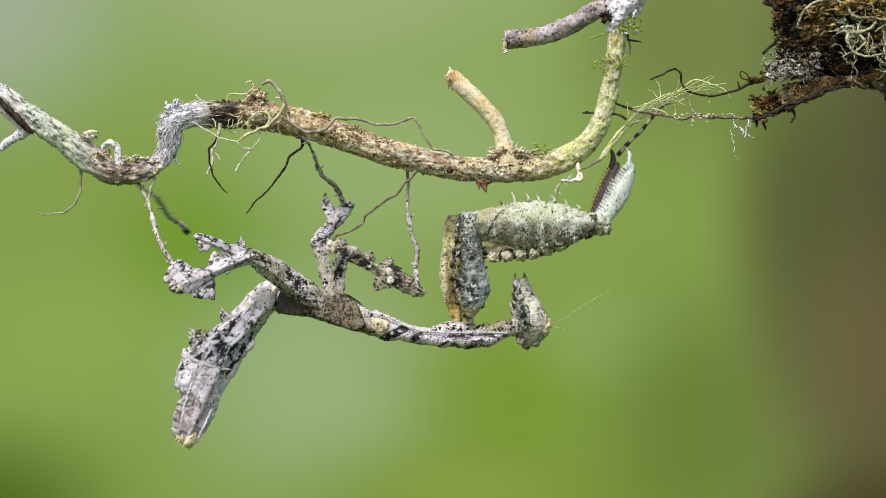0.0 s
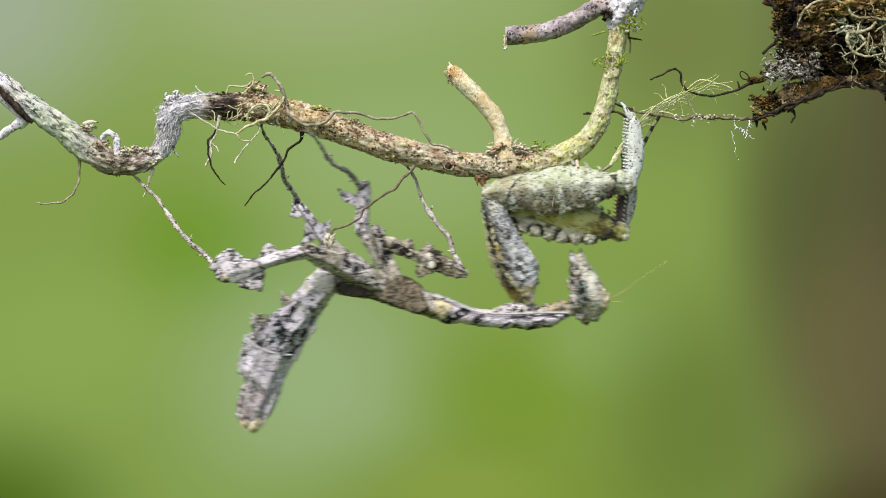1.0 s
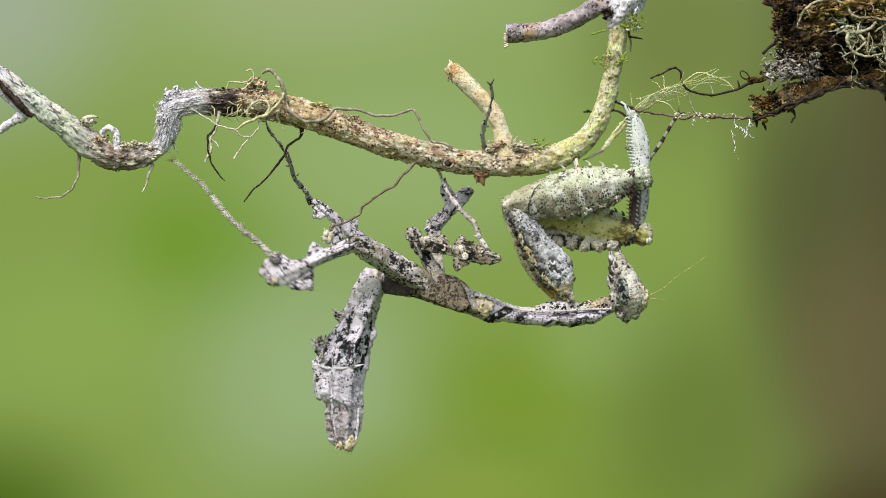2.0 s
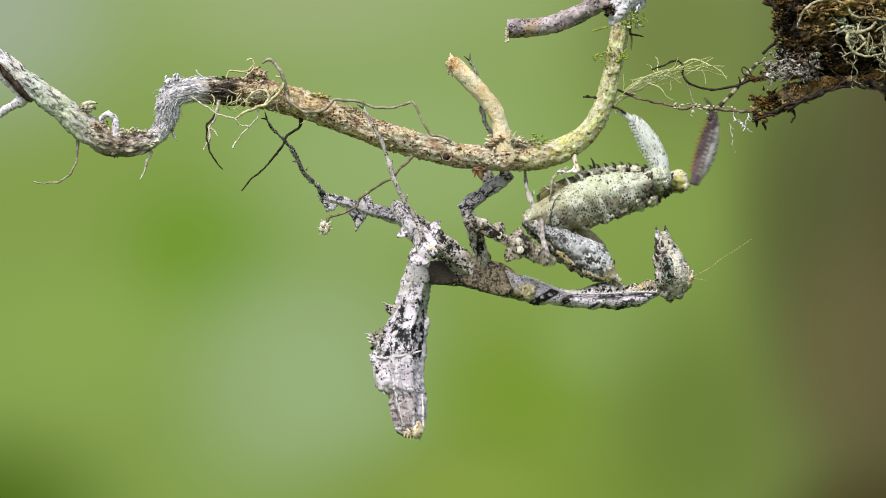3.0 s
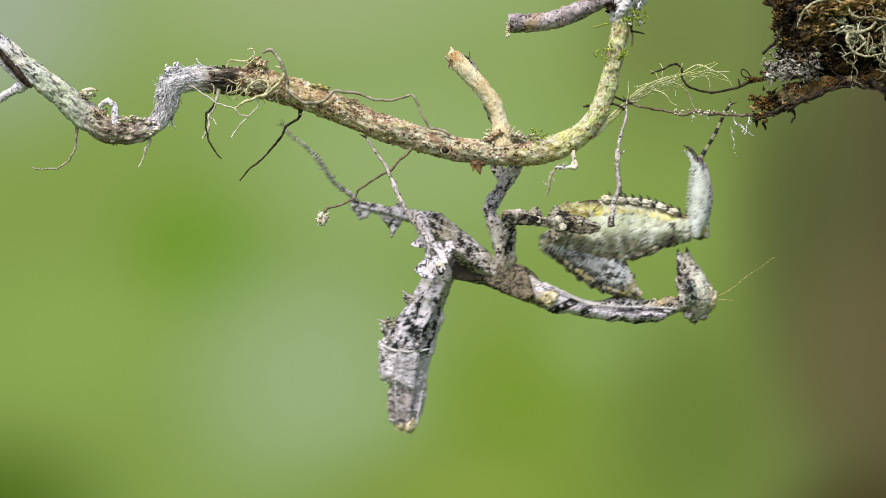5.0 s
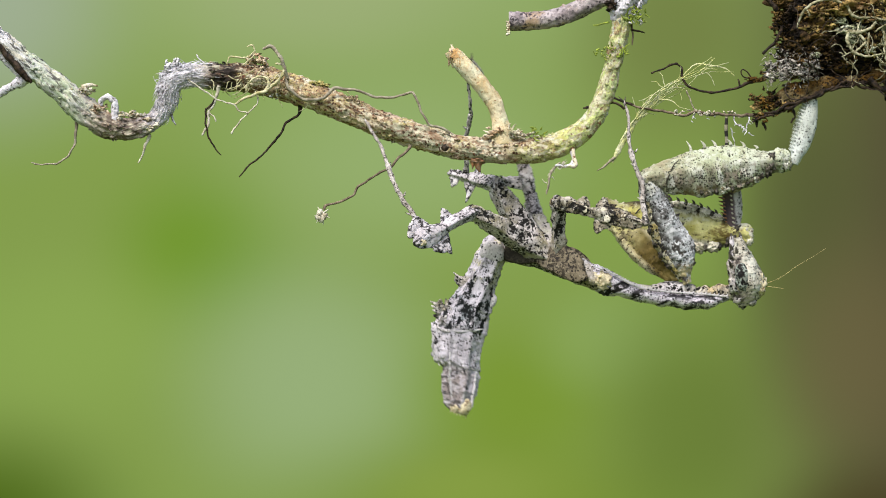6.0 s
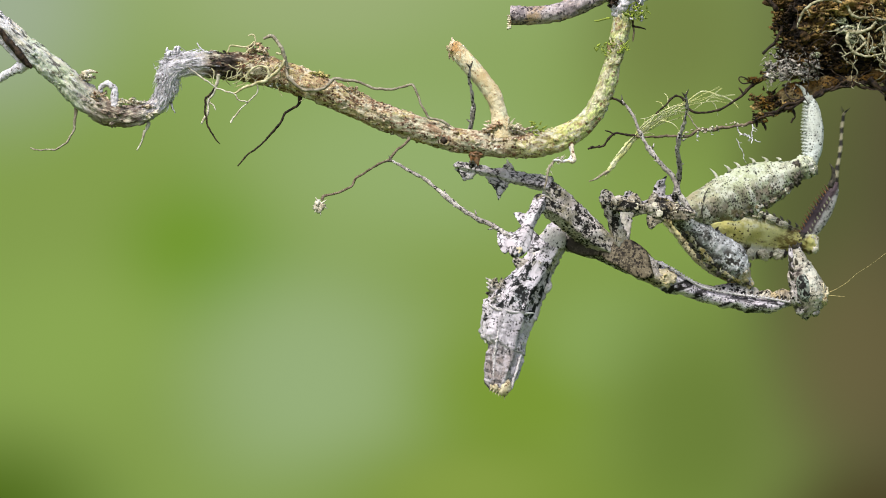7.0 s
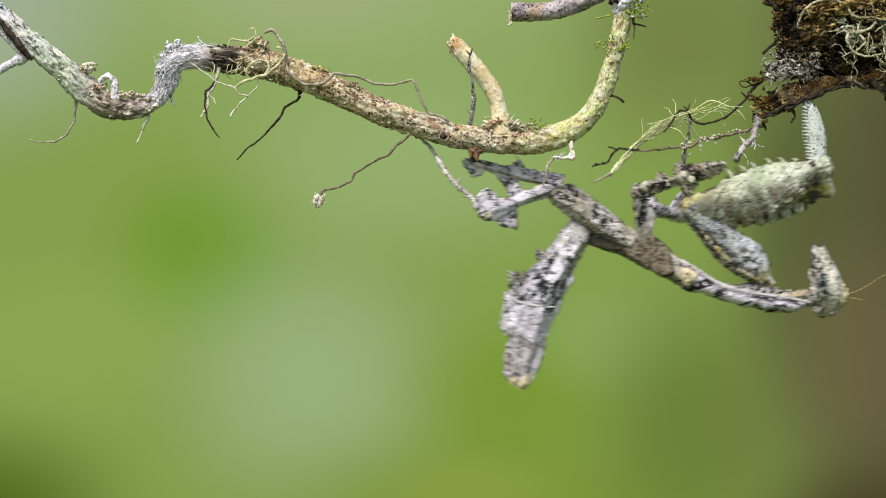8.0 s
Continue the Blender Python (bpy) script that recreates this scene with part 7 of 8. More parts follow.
    walk(limb["f_coxa"], [(0, aim(130, 13, 6, 127, 63, 148)), (0.1, aim(129, 13, 6, 126, 59, 150)), (0.3, aim(128, 13, 5, 118, 48, 151)), (0.5, aim(129, 13, 7, 94, 34, 192)), (0.8, aim(129, 13, 9, 90, 19, 193)), (1, aim(130, 13, 10, 81, 17, 192)), (1.15, aim(130, 13, 9, 74, 20, 186)), (1.4, aim(131, 13, 8, 73, 30, 176)), (1.5, aim(131, 13, 8, 67, 34, 171)), (1.6, aim(128, 13, 10, 60, 38, 171)), (1.7, aim(124, 13, 12, 56, 40, 171)), (2.8, aim(130, 13, 13, 19, 52, 140)), (3, aim(127, 13, 12, 25, 46, 161)), (3.3, aim(127, 13, 9, 46, 37, 164)), (3.5, aim(127, 13, 6, 51, 36, 164)), (3.7, aim(127, 13, 6, 53, 39, 164)), (4, aim(127, 13, 7, 66, 37, 166)), (4.3, aim(128, 13, 3, 31, 23, 156)), (4.5, aim(129, 13, 1, 21, 17, 150)), (4.7, aim(131, 13, 4, 26, 14, 151)), (5.8, aim(123, 13, -1, 24, 70, 113)), (6, aim(125, 13, -2, 18, 63, 113)), (6.4, aim(124, 13, -8, -19, 32, 122)), (6.5, aim(123, 13, -9, -24, 28, 125)), (6.7, aim(124, 13, -10, -1, 32, 114)), (7, aim(125, 13, -10, 21, 54, 99)), (7.27, aim(124, 13, -8, 25, 65, 111)), (7.5, aim(124, 13, -6, 19, 60, 121)), (7.8, aim(124, 13, -10, 7, 46, 119)), (8, aim(124, 13, -12, 8, 39, 118))])
    walk(limb["f_femur"], [(0, aim(127, 63, 148, 364, 30, 170)), (0.1, aim(126, 59, 150, 365, 30, 171)), (0.3, aim(118, 48, 151, 345, 30, 165)), (0.5, aim(94, 34, 192, 313, 30, 128)), (0.8, aim(90, 19, 193, 328, 30, 135)), (1, aim(81, 17, 192, 308, 30, 134)), (1.15, aim(74, 20, 186, 293, 30, 141)), (1.4, aim(73, 30, 176, 324, 30, 159)), (1.5, aim(67, 34, 171, 311, 30, 164)), (1.6, aim(60, 38, 171, 284, 30, 148)), (1.7, aim(56, 40, 171, 271, 30, 131)), (2.8, aim(19, 52, 140, 249, 30, 148)), (3, aim(25, 46, 161, 285, 30, 190)), (3.3, aim(46, 37, 164, 321, 30, 174)), (3.5, aim(51, 36, 164, 294, 30, 158)), (3.7, aim(53, 39, 164, 264, 30, 154)), (4, aim(66, 37, 166, 282, 30, 155)), (4.3, aim(31, 23, 156, 236, 30, 128)), (4.5, aim(21, 17, 150, 268, 30, 131)), (4.7, aim(26, 14, 151, 270, 30, 131)), (5.8, aim(24, 70, 113, 219, 30, 76)), (6, aim(18, 63, 113, 226, 30, 78)), (6.4, aim(-19, 32, 122, 197, 30, 71)), (6.5, aim(-24, 28, 125, 213, 30, 71)), (6.7, aim(-8, 32, 116, 231, 30, 71)), (6.86, aim(-2, 36, 112, 234, 30, 68)), (7, aim(21, 54, 99, 234, 30, 60)), (7.27, aim(25, 65, 111, 258, 30, 110)), (7.5, aim(19, 60, 121, 234, 30, 149)), (7.8, aim(7, 46, 119, 196, 30, 147)), (8, aim(8, 39, 118, 214, 30, 148))])
    walk(limb["f_tibia"], [(0, aim(364, 30, 170, 425, 19, 323)), (0.1, aim(365, 30, 171, 426, 14, 315)), (0.3, aim(345, 30, 165, 387, 14, 291)), (0.5, aim(313, 30, 128, 345, 14, 221)), (0.8, aim(328, 30, 135, 362, 14, 248)), (1, aim(308, 30, 134, 322, 14, 257)), (1.15, aim(293, 30, 141, 302, 14, 253)), (1.4, aim(324, 30, 159, 364, 14, 258)), (1.5, aim(311, 30, 164, 346, 14, 255)), (1.6, aim(284, 30, 148, 294, 14, 257)), (1.7, aim(271, 30, 131, 265, 14, 259)), (2.8, aim(249, 30, 148, 325, 30, 251)), (3, aim(285, 30, 190, 327, 28, 329)), (3.3, aim(321, 30, 174, 369, 22, 304)), (3.5, aim(294, 30, 158, 310, 17, 280)), (3.7, aim(264, 30, 154, 264, 16, 275)), (4, aim(282, 30, 155, 302, 23, 281)), (4.3, aim(236, 30, 128, 236, 100, 225)), (4.5, aim(268, 30, 131, 263, 30, 262)), (4.7, aim(270, 30, 131, 270, 30, 271)), (5.8, aim(219, 30, 76, 205, 14, 175)), (6, aim(226, 30, 78, 215, 14, 182)), (6.4, aim(197, 30, 71, 157, 14, 154)), (6.5, aim(213, 30, 71, 183, 14, 150)), (6.7, aim(231, 30, 71, 208, 14, 160)), (6.86, aim(234, 30, 68, 244, 14, 166)), (7, aim(234, 30, 60, 310, 14, 188)), (7.27, aim(258, 30, 110, 316, 14, 223)), (7.5, aim(234, 30, 149, 245, 14, 247)), (7.8, aim(196, 30, 147, 187, 14, 244)), (8, aim(214, 30, 148, 224, 14, 246))])
    walk(limb["f_tarsus"], [(0, aim(416, 20, 300, 494, 20, 385)), (0.1, aim(417, 17, 294, 497, 17, 383)), (0.3, aim(381, 16, 272, 457, 16, 366)), (0.5, aim(340, 16, 207, 399, 16, 349)), (0.8, aim(357, 16, 231, 426, 16, 351)), (1, aim(320, 16, 239, 384, 16, 343)), (1.15, aim(301, 16, 237, 358, 16, 346)), (1.4, aim(358, 16, 243, 427, 16, 364)), (1.5, aim(341, 16, 242, 403, 16, 367)), (1.6, aim(292, 16, 241, 353, 16, 356)), (1.7, aim(266, 16, 240, 331, 16, 346)), (2.8, aim(314, 30, 236, 375, 30, 326)), (3, aim(321, 29, 308, 358, 29, 351)), (3.3, aim(362, 24, 285, 436, 24, 361)), (3.5, aim(307, 19, 262, 384, 19, 358)), (3.7, aim(264, 18, 257, 333, 18, 350)), (4, aim(299, 24, 262, 382, 24, 352)), (4.3, aim(236, 85, 214, 231, 85, 312)), (4.5, aim(264, 30, 243, 317, 30, 346)), (4.7, aim(270, 30, 250, 338, 30, 346)), (5.8, aim(207, 16, 161, 195, 16, 298)), (6, aim(216, 16, 167, 217, 16, 300)), (6.4, aim(163, 16, 142, 118, 16, 284)), (6.5, aim(187, 16, 139, 141, 16, 284)), (6.7, aim(212, 16, 147, 180, 16, 284)), (6.86, aim(242, 16, 150, 240, 16, 284)), (7, aim(299, 16, 169, 311, 16, 274)), (7.27, aim(307, 16, 206, 315, 16, 290)), (7.5, aim(243, 16, 232, 229, 16, 297)), (7.8, aim(188, 16, 230, 162, 16, 300)), (8, aim(223, 16, 231, 206, 16, 306))])
    walk(limb["nm_coxa"], [(0, aim(-88, 0, 38, -77, 0, 129)), (0.1, aim(-87, -1, 39, -87, -1, 127)), (0.3, aim(-86, -3, 40, -110, -3, 122)), (0.5, aim(-89, -6, 38, -120, -6, 121)), (0.8, aim(-88, -7, 39, -116, -7, 116)), (1, aim(-88, -5, 39, -116, -5, 113)), (1.15, aim(-87, -3, 41, -115, -3, 117)), (1.4, aim(-86, 0, 43, -109, 0, 124)), (1.5, aim(-85, 1, 44, -109, 1, 127)), (1.6, aim(-86, 1, 42, -119, 1, 119)), (1.7, aim(-87, 1, 41, -127, 1, 111)), (2.8, aim(-78, 20, 35, -114, -25, 107)), (3, aim(-84, 20, 32, -110, -25, 114)), (3.3, aim(-80, 21, 37, -98, -25, 121)), (3.5, aim(-77, 21, 40, -95, -25, 126)), (3.7, aim(-78, 21, 40, -87, -25, 131)), (4, aim(-80, 22, 41, -68, -25, 141)), (4.3, aim(-79, 22, 43, -76, -25, 137)), (4.5, aim(-79, 21, 44, -74, -25, 136)), (4.7, aim(-80, 21, 43, -76, -25, 141)), (5.8, aim(-80, 18, 45, -94, -25, 129)), (6, aim(-81, 17, 43, -86, -25, 131)), (6.4, aim(-83, 8, 50, -104, -25, 125)), (6.5, aim(-84, 6, 51, -106, -25, 124)), (6.7, aim(-84, 4, 51, -104, -25, 125)), (7, aim(-83, 4, 50, -109, -25, 127)), (7.27, aim(-83, 3, 51, -108, -25, 127)), (7.5, aim(-83, 3, 52, -112, -25, 128)), (7.8, aim(-82, 5, 53, -103, -25, 136)), (8, aim(-81, 6, 54, -93, -25, 142))])
    walk(limb["nm_femur"], [(0, aim(-77, 0, 129, 60, -19, 57)), (0.1, aim(-87, -1, 127, 62, -16, 59)), (0.3, aim(-110, -3, 122, 45, -12, 57)), (0.5, aim(-120, -6, 121, 28, -14, 46)), (0.8, aim(-116, -7, 116, 48, -27, 56)), (1, aim(-116, -5, 113, 34, -39, 58)), (1.15, aim(-115, -3, 117, 20, -48, 61)), (1.4, aim(-109, 0, 124, 48, -61, 72)), (1.5, aim(-109, 1, 127, 36, -66, 74)), (1.6, aim(-119, 1, 119, 15, -71, 80)), (1.7, aim(-127, 1, 111, 7, -75, 86)), (2.8, aim(-114, -25, 107, 5, -70, 84)), (3, aim(-110, -25, 114, 24, -71, 49)), (3.1, aim(-106, -25, 117, 20, -71, 30)), (3.2, aim(-102, -25, 119, 14, -71, 10)), (3.3, aim(-98, -25, 121, 18, -71, 6)), (3.4, aim(-96, -25, 124, 26, -72, 26)), (3.5, aim(-95, -25, 126, 52, -72, 104)), (3.6, aim(-91, -25, 129, 52, -72, 116)), (3.7, aim(-87, -25, 131, 53, -72, 128)), (4, aim(-68, -25, 141, 113, -73, 170)), (4.3, aim(-76, -25, 137, 69, -74, 142)), (4.5, aim(-74, -25, 136, 98, -74, 130)), (4.7, aim(-76, -25, 141, 105, -75, 130)), (5.8, aim(-94, -25, 129, 57, -105, 85)), (6, aim(-86, -25, 131, 66, -105, 92)), (6.4, aim(-104, -25, 125, 29, -104, 88)), (6.5, aim(-106, -25, 124, 41, -103, 89)), (6.7, aim(-104, -25, 125, 63, -103, 98)), (7, aim(-109, -25, 127, 32, -102, 107)), (7.27, aim(-108, -25, 127, 52, -102, 110)), (7.5, aim(-112, -25, 128, 29, -101, 109)), (7.8, aim(-103, -25, 136, 29, -100, 161)), (8, aim(-93, -25, 142, 70, -100, 197))])
    walk(limb["nm_tibia"], [(0, aim(60, -19, 57, 37, 30, 267)), (0.1, aim(62, -16, 59, 41, 30, 271)), (0.3, aim(45, -12, 57, 1, 30, 266)), (0.5, aim(28, -14, 46, -56, 30, 235)), (0.8, aim(48, -27, 56, -25, 30, 243)), (1, aim(34, -39, 58, -64, 30, 238)), (1.15, aim(20, -48, 61, -91, 30, 240)), (1.4, aim(48, -61, 72, -22, 30, 255)), (1.5, aim(36, -66, 74, -45, 30, 257)), (1.6, aim(15, -71, 80, -96, 30, 255)), (1.7, aim(7, -75, 86, -118, 30, 253)), (2.8, aim(5, -70, 84, -37, 30, 265)), (3, aim(24, -71, 49, -19, 30, 220)), (3.1, aim(20, -71, 30, 0, 30, 205)), (3.2, aim(14, -71, 10, 30, 30, 185)), (3.3, aim(18, -71, 6, 56, 30, 180)), (3.4, aim(26, -72, 26, 84, 30, 195)), (3.5, aim(52, -72, 104, 106, 30, 245)), (3.6, aim(52, -72, 116, 124, 30, 230)), (3.7, aim(53, -72, 128, 97, 30, 285)), (4, aim(113, -73, 170, 214, 30, 361)), (4.3, aim(69, -74, 142, 91, 20, 346)), (4.5, aim(98, -74, 130, 135, 3, 349)), (4.7, aim(105, -75, 130, 155, -7, 349)), (5.8, aim(57, -105, 85, 1, -41, 300)), (6, aim(66, -105, 92, 32, -37, 302)), (6.4, aim(29, -104, 88, -74, -81, 292)), (6.5, aim(41, -103, 89, -53, -79, 294)), (6.7, aim(63, -103, 98, -12, -71, 305)), (7, aim(32, -102, 107, -93, -86, 310)), (7.27, aim(52, -102, 110, -45, -84, 313)), (7.5, aim(29, -101, 109, -92, -66, 309)), (7.8, aim(29, -100, 161, 0, 20, 309)), (8, aim(70, -100, 197, 149, 30, 309))])
    walk(limb["fm_coxa"], [(0, aim(-93, 24, 39, -120, 24, 142)), (0.1, aim(-92, 24, 39, -125, 24, 142)), (0.3, aim(-90, 21, 40, -138, 21, 140)), (0.5, aim(-93, 19, 39, -157, 19, 130)), (0.8, aim(-93, 17, 39, -150, 17, 134)), (1, aim(-92, 19, 40, -149, 21, 136)), (1.15, aim(-91, 22, 41, -140, 27, 142)), (1.4, aim(-90, 25, 44, -121, 39, 152)), (1.5, aim(-90, 25, 45, -115, 43, 155)), (1.6, aim(-90, 26, 43, -108, 47, 145)), (1.7, aim(-91, 26, 41, -100, 49, 134)), (2.8, aim(-81, 46, 35, -100, 46, 139)), (3, aim(-87, 46, 33, -121, 46, 143)), (3.3, aim(-83, 46, 37, -106, 46, 142)), (3.5, aim(-80, 47, 40, -100, 47, 140)), (3.7, aim(-81, 47, 41, -113, 47, 145)), (4, aim(-84, 47, 41, -98, 47, 152)), (4.3, aim(-82, 47, 43, -128, 47, 154)), (4.5, aim(-82, 47, 45, -109, 47, 156)), (4.7, aim(-83, 47, 44, -107, 47, 160)), (5.8, aim(-82, 44, 45, -138, 85, 120)), (6, aim(-83, 42, 44, -120, 80, 113)), (6.4, aim(-85, 32, 51, -82, 49, 161)), (6.5, aim(-86, 30, 53, -71, 44, 173)), (6.7, aim(-86, 29, 52, -69, 48, 152)), (7, aim(-85, 28, 51, -69, 71, 119)), (7.27, aim(-85, 28, 52, -67, 84, 119)), (7.5, aim(-85, 28, 54, -69, 87, 119)), (7.8, aim(-83, 29, 54, -67, 89, 118)), (8, aim(-83, 31, 55, -64, 91, 116))])
    walk(limb["fm_femur"], [(0, aim(-120, 24, 142, -69, 62, 205)), (0.1, aim(-125, 24, 142, -74, 63, 210)), (0.3, aim(-138, 21, 140, -103, 65, 214)), (0.5, aim(-157, 19, 130, -140, 67, 200)), (0.8, aim(-150, 17, 134, -128, 68, 206)), (1, aim(-149, 21, 136, -146, 67, 206)), (1.15, aim(-140, 27, 142, -129, 62, 208)), (1.4, aim(-121, 39, 152, -50, 54, 217)), (1.5, aim(-115, 43, 155, -42, 53, 219)), (1.6, aim(-108, 47, 145, -36, 52, 220)), (1.7, aim(-100, 49, 134, -17, 53, 221)), (2.8, aim(-100, 46, 139, -11, 46, 219)), (3, aim(-121, 46, 143, -50, 46, 194)), (3.3, aim(-106, 46, 142, -7, 46, 221)), (3.5, aim(-100, 47, 140, -25, 47, 234)), (3.7, aim(-113, 47, 145, -50, 47, 232)), (4, aim(-98, 47, 152, -18, 47, 235)), (4.3, aim(-128, 47, 154, -102, 47, 226)), (4.5, aim(-109, 47, 156, -63, 47, 225)), (4.7, aim(-107, 47, 160, -46, 47, 225)), (5.8, aim(-138, 85, 120, -157, 85, 195)), (6, aim(-120, 80, 113, -140, 80, 197)), (6.4, aim(-82, 49, 161, -31, 74, 223)), (6.5, aim(-71, 44, 173, 16, 64, 231)), (6.7, aim(-69, 48, 146, 36, 60, 184)), (7, aim(-69, 71, 115, 20, 80, 134)), (7.27, aim(-67, 84, 115, 38, 92, 138)), (7.5, aim(-69, 87, 115, 18, 108, 136)), (7.8, aim(-67, 89, 118, -16, 136, 129)), (8, aim(-64, 91, 116, 5, 149, 102))])
    walk(limb["fm_tibia"], [(0, aim(-69, 62, 205, -135, -88, 312)), (0.1, aim(-74, 63, 210, -131, -87, 315)), (0.3, aim(-103, 65, 214, -170, -85, 309)), (0.5, aim(-140, 67, 200, -227, -83, 282)), (0.8, aim(-128, 68, 206, -195, -82, 296)), (1, aim(-146, 67, 206, -235, -83, 295)), (1.15, aim(-129, 62, 208, -214, -85, 324)), (1.4, aim(-50, 54, 217, -68, -88, 385)), (1.5, aim(-42, 53, 219, -60, -91, 405)), (1.6, aim(-36, 52, 220, -44, -93, 374)), (1.7, aim(-17, 53, 221, 0, -94, 344)), (2.8, aim(-11, 46, 219, -49, 26, 406)), (3, aim(-50, 46, 194, -107, 26, 381)), (3.3, aim(-7, 46, 221, -24, 26, 408)), (3.5, aim(-25, 47, 234, -72, 26, 416)), (3.7, aim(-50, 47, 232, -124, 26, 408)), (4, aim(-18, 47, 235, -75, 26, 413)), (4.3, aim(-102, 47, 226, -189, 26, 402)), (4.5, aim(-63, 47, 225, -138, 26, 409)), (4.7, aim(-46, 47, 225, -117, 26, 409)), (5.8, aim(-157, 85, 195, -251, 26, 372)), (6, aim(-140, 80, 197, -229, 26, 374)), (6.4, aim(-31, 74, 223, -39, 31, 443)), (6.5, aim(16, 64, 231, 55, 21, 462)), (6.7, aim(34, 58, 184, 92, -10, 392)), (7, aim(18, 74, 136, 24, -60, 321)), (7.27, aim(36, 90, 140, 68, -59, 326)), (7.5, aim(14, 108, 138, 19, -38, 324)), (7.8, aim(-16, 136, 129, -46, 8, 309)), (8, aim(5, 149, 102, -1, 33, 302))])
    walk(limb["nh_coxa"], [(0, aim(-110, 2, 36, -232, -57, 120)), (0.1, aim(-109, 2, 37, -233, -58, 118)), (0.3, aim(-107, -1, 38, -238, -60, 113)), (0.5, aim(-111, -4, 36, -248, -64, 98)), (0.8, aim(-110, -6, 37, -241, -66, 99)), (1, aim(-110, -3, 38, -241, -63, 99)), (1.15, aim(-109, 0, 39, -242, -60, 104)), (1.4, aim(-108, 4, 42, -237, -56, 114)), (1.5, aim(-107, 4, 44, -238, -56, 118)), (1.6, aim(-108, 4, 41, -241, -56, 112)), (1.7, aim(-109, 5, 39, -243, -55, 107)), (2.8, aim(-97, 29, 32, -212, -15, 130)), (3, aim(-105, 28, 29, -241, -9, 142)), (3.3, aim(-100, 29, 35, -220, -4, 146)), (3.5, aim(-96, 29, 38, -211, -9, 149)), (3.7, aim(-97, 30, 39, -213, -17, 146)), (4, aim(-101, 30, 40, -209, -22, 142)), (4.3, aim(-99, 30, 42, -220, -11, 141)), (4.5, aim(-99, 30, 43, -221, 0, 141)), (4.7, aim(-100, 30, 42, -233, 9, 141)), (5.8, aim(-100, 26, 44, -242, -22, 119)), (6, aim(-101, 24, 42, -234, -25, 117)), (6.4, aim(-104, 12, 51, -244, -40, 126)), (6.5, aim(-104, 10, 53, -244, -43, 128)), (6.7, aim(-104, 8, 52, -235, -47, 130)), (7, aim(-104, 8, 51, -229, -51, 131)), (7.27, aim(-104, 7, 52, -222, -49, 130)), (7.5, aim(-104, 7, 54, -222, -39, 129)), (7.8, aim(-102, 9, 55, -244, -18, 140)), (8, aim(-101, 10, 56, -254, -6, 148))])
    walk(limb["nh_femur"], [(0, aim(-232, -57, 120, -349, -129, 69)), (0.1, aim(-233, -58, 118, -346, -127, 68)), (0.3, aim(-238, -60, 113, -362, -122, 62)), (0.5, aim(-248, -64, 98, -386, -117, 49)), (0.8, aim(-241, -66, 99, -371, -104, 55)), (1, aim(-241, -63, 99, -389, -90, 55)), (1.15, aim(-242, -60, 104, -403, -80, 57)), (1.4, aim(-237, -56, 114, -374, -69, 67)), (1.5, aim(-238, -56, 118, -385, -66, 69)), (1.6, aim(-241, -56, 112, -405, -64, 75)), (1.7, aim(-243, -55, 107, -413, -62, 80)), (2.8, aim(-212, -15, 130, -167, -115, 52)), (3, aim(-241, -9, 142, -189, -109, 73)), (3.3, aim(-220, -4, 146, -145, -104, 72)), (3.5, aim(-211, -9, 149, -164, -109, 67)), (3.7, aim(-213, -17, 146, -186, -117, 61)), (4, aim(-209, -22, 142, -162, -122, 59)), (4.3, aim(-220, -11, 141, -230, -111, 63)), (4.5, aim(-221, 0, 141, -216, -100, 71)), (4.7, aim(-233, 9, 141, -191, -91, 71)), (5.8, aim(-242, -22, 119, -309, -122, 57)), (6, aim(-234, -25, 117, -320, -125, 68)), (6.4, aim(-244, -40, 126, -352, -140, 71)), (6.5, aim(-244, -43, 128, -338, -143, 74)), (6.7, aim(-235, -47, 130, -284, -147, 68)), (7, aim(-229, -51, 131, -270, -151, 55)), (7.27, aim(-222, -49, 130, -256, -149, 91)), (7.5, aim(-222, -39, 129, -286, -139, 119)), (7.8, aim(-244, -18, 140, -359, -118, 109)), (8, aim(-254, -6, 148, -367, -106, 104))])
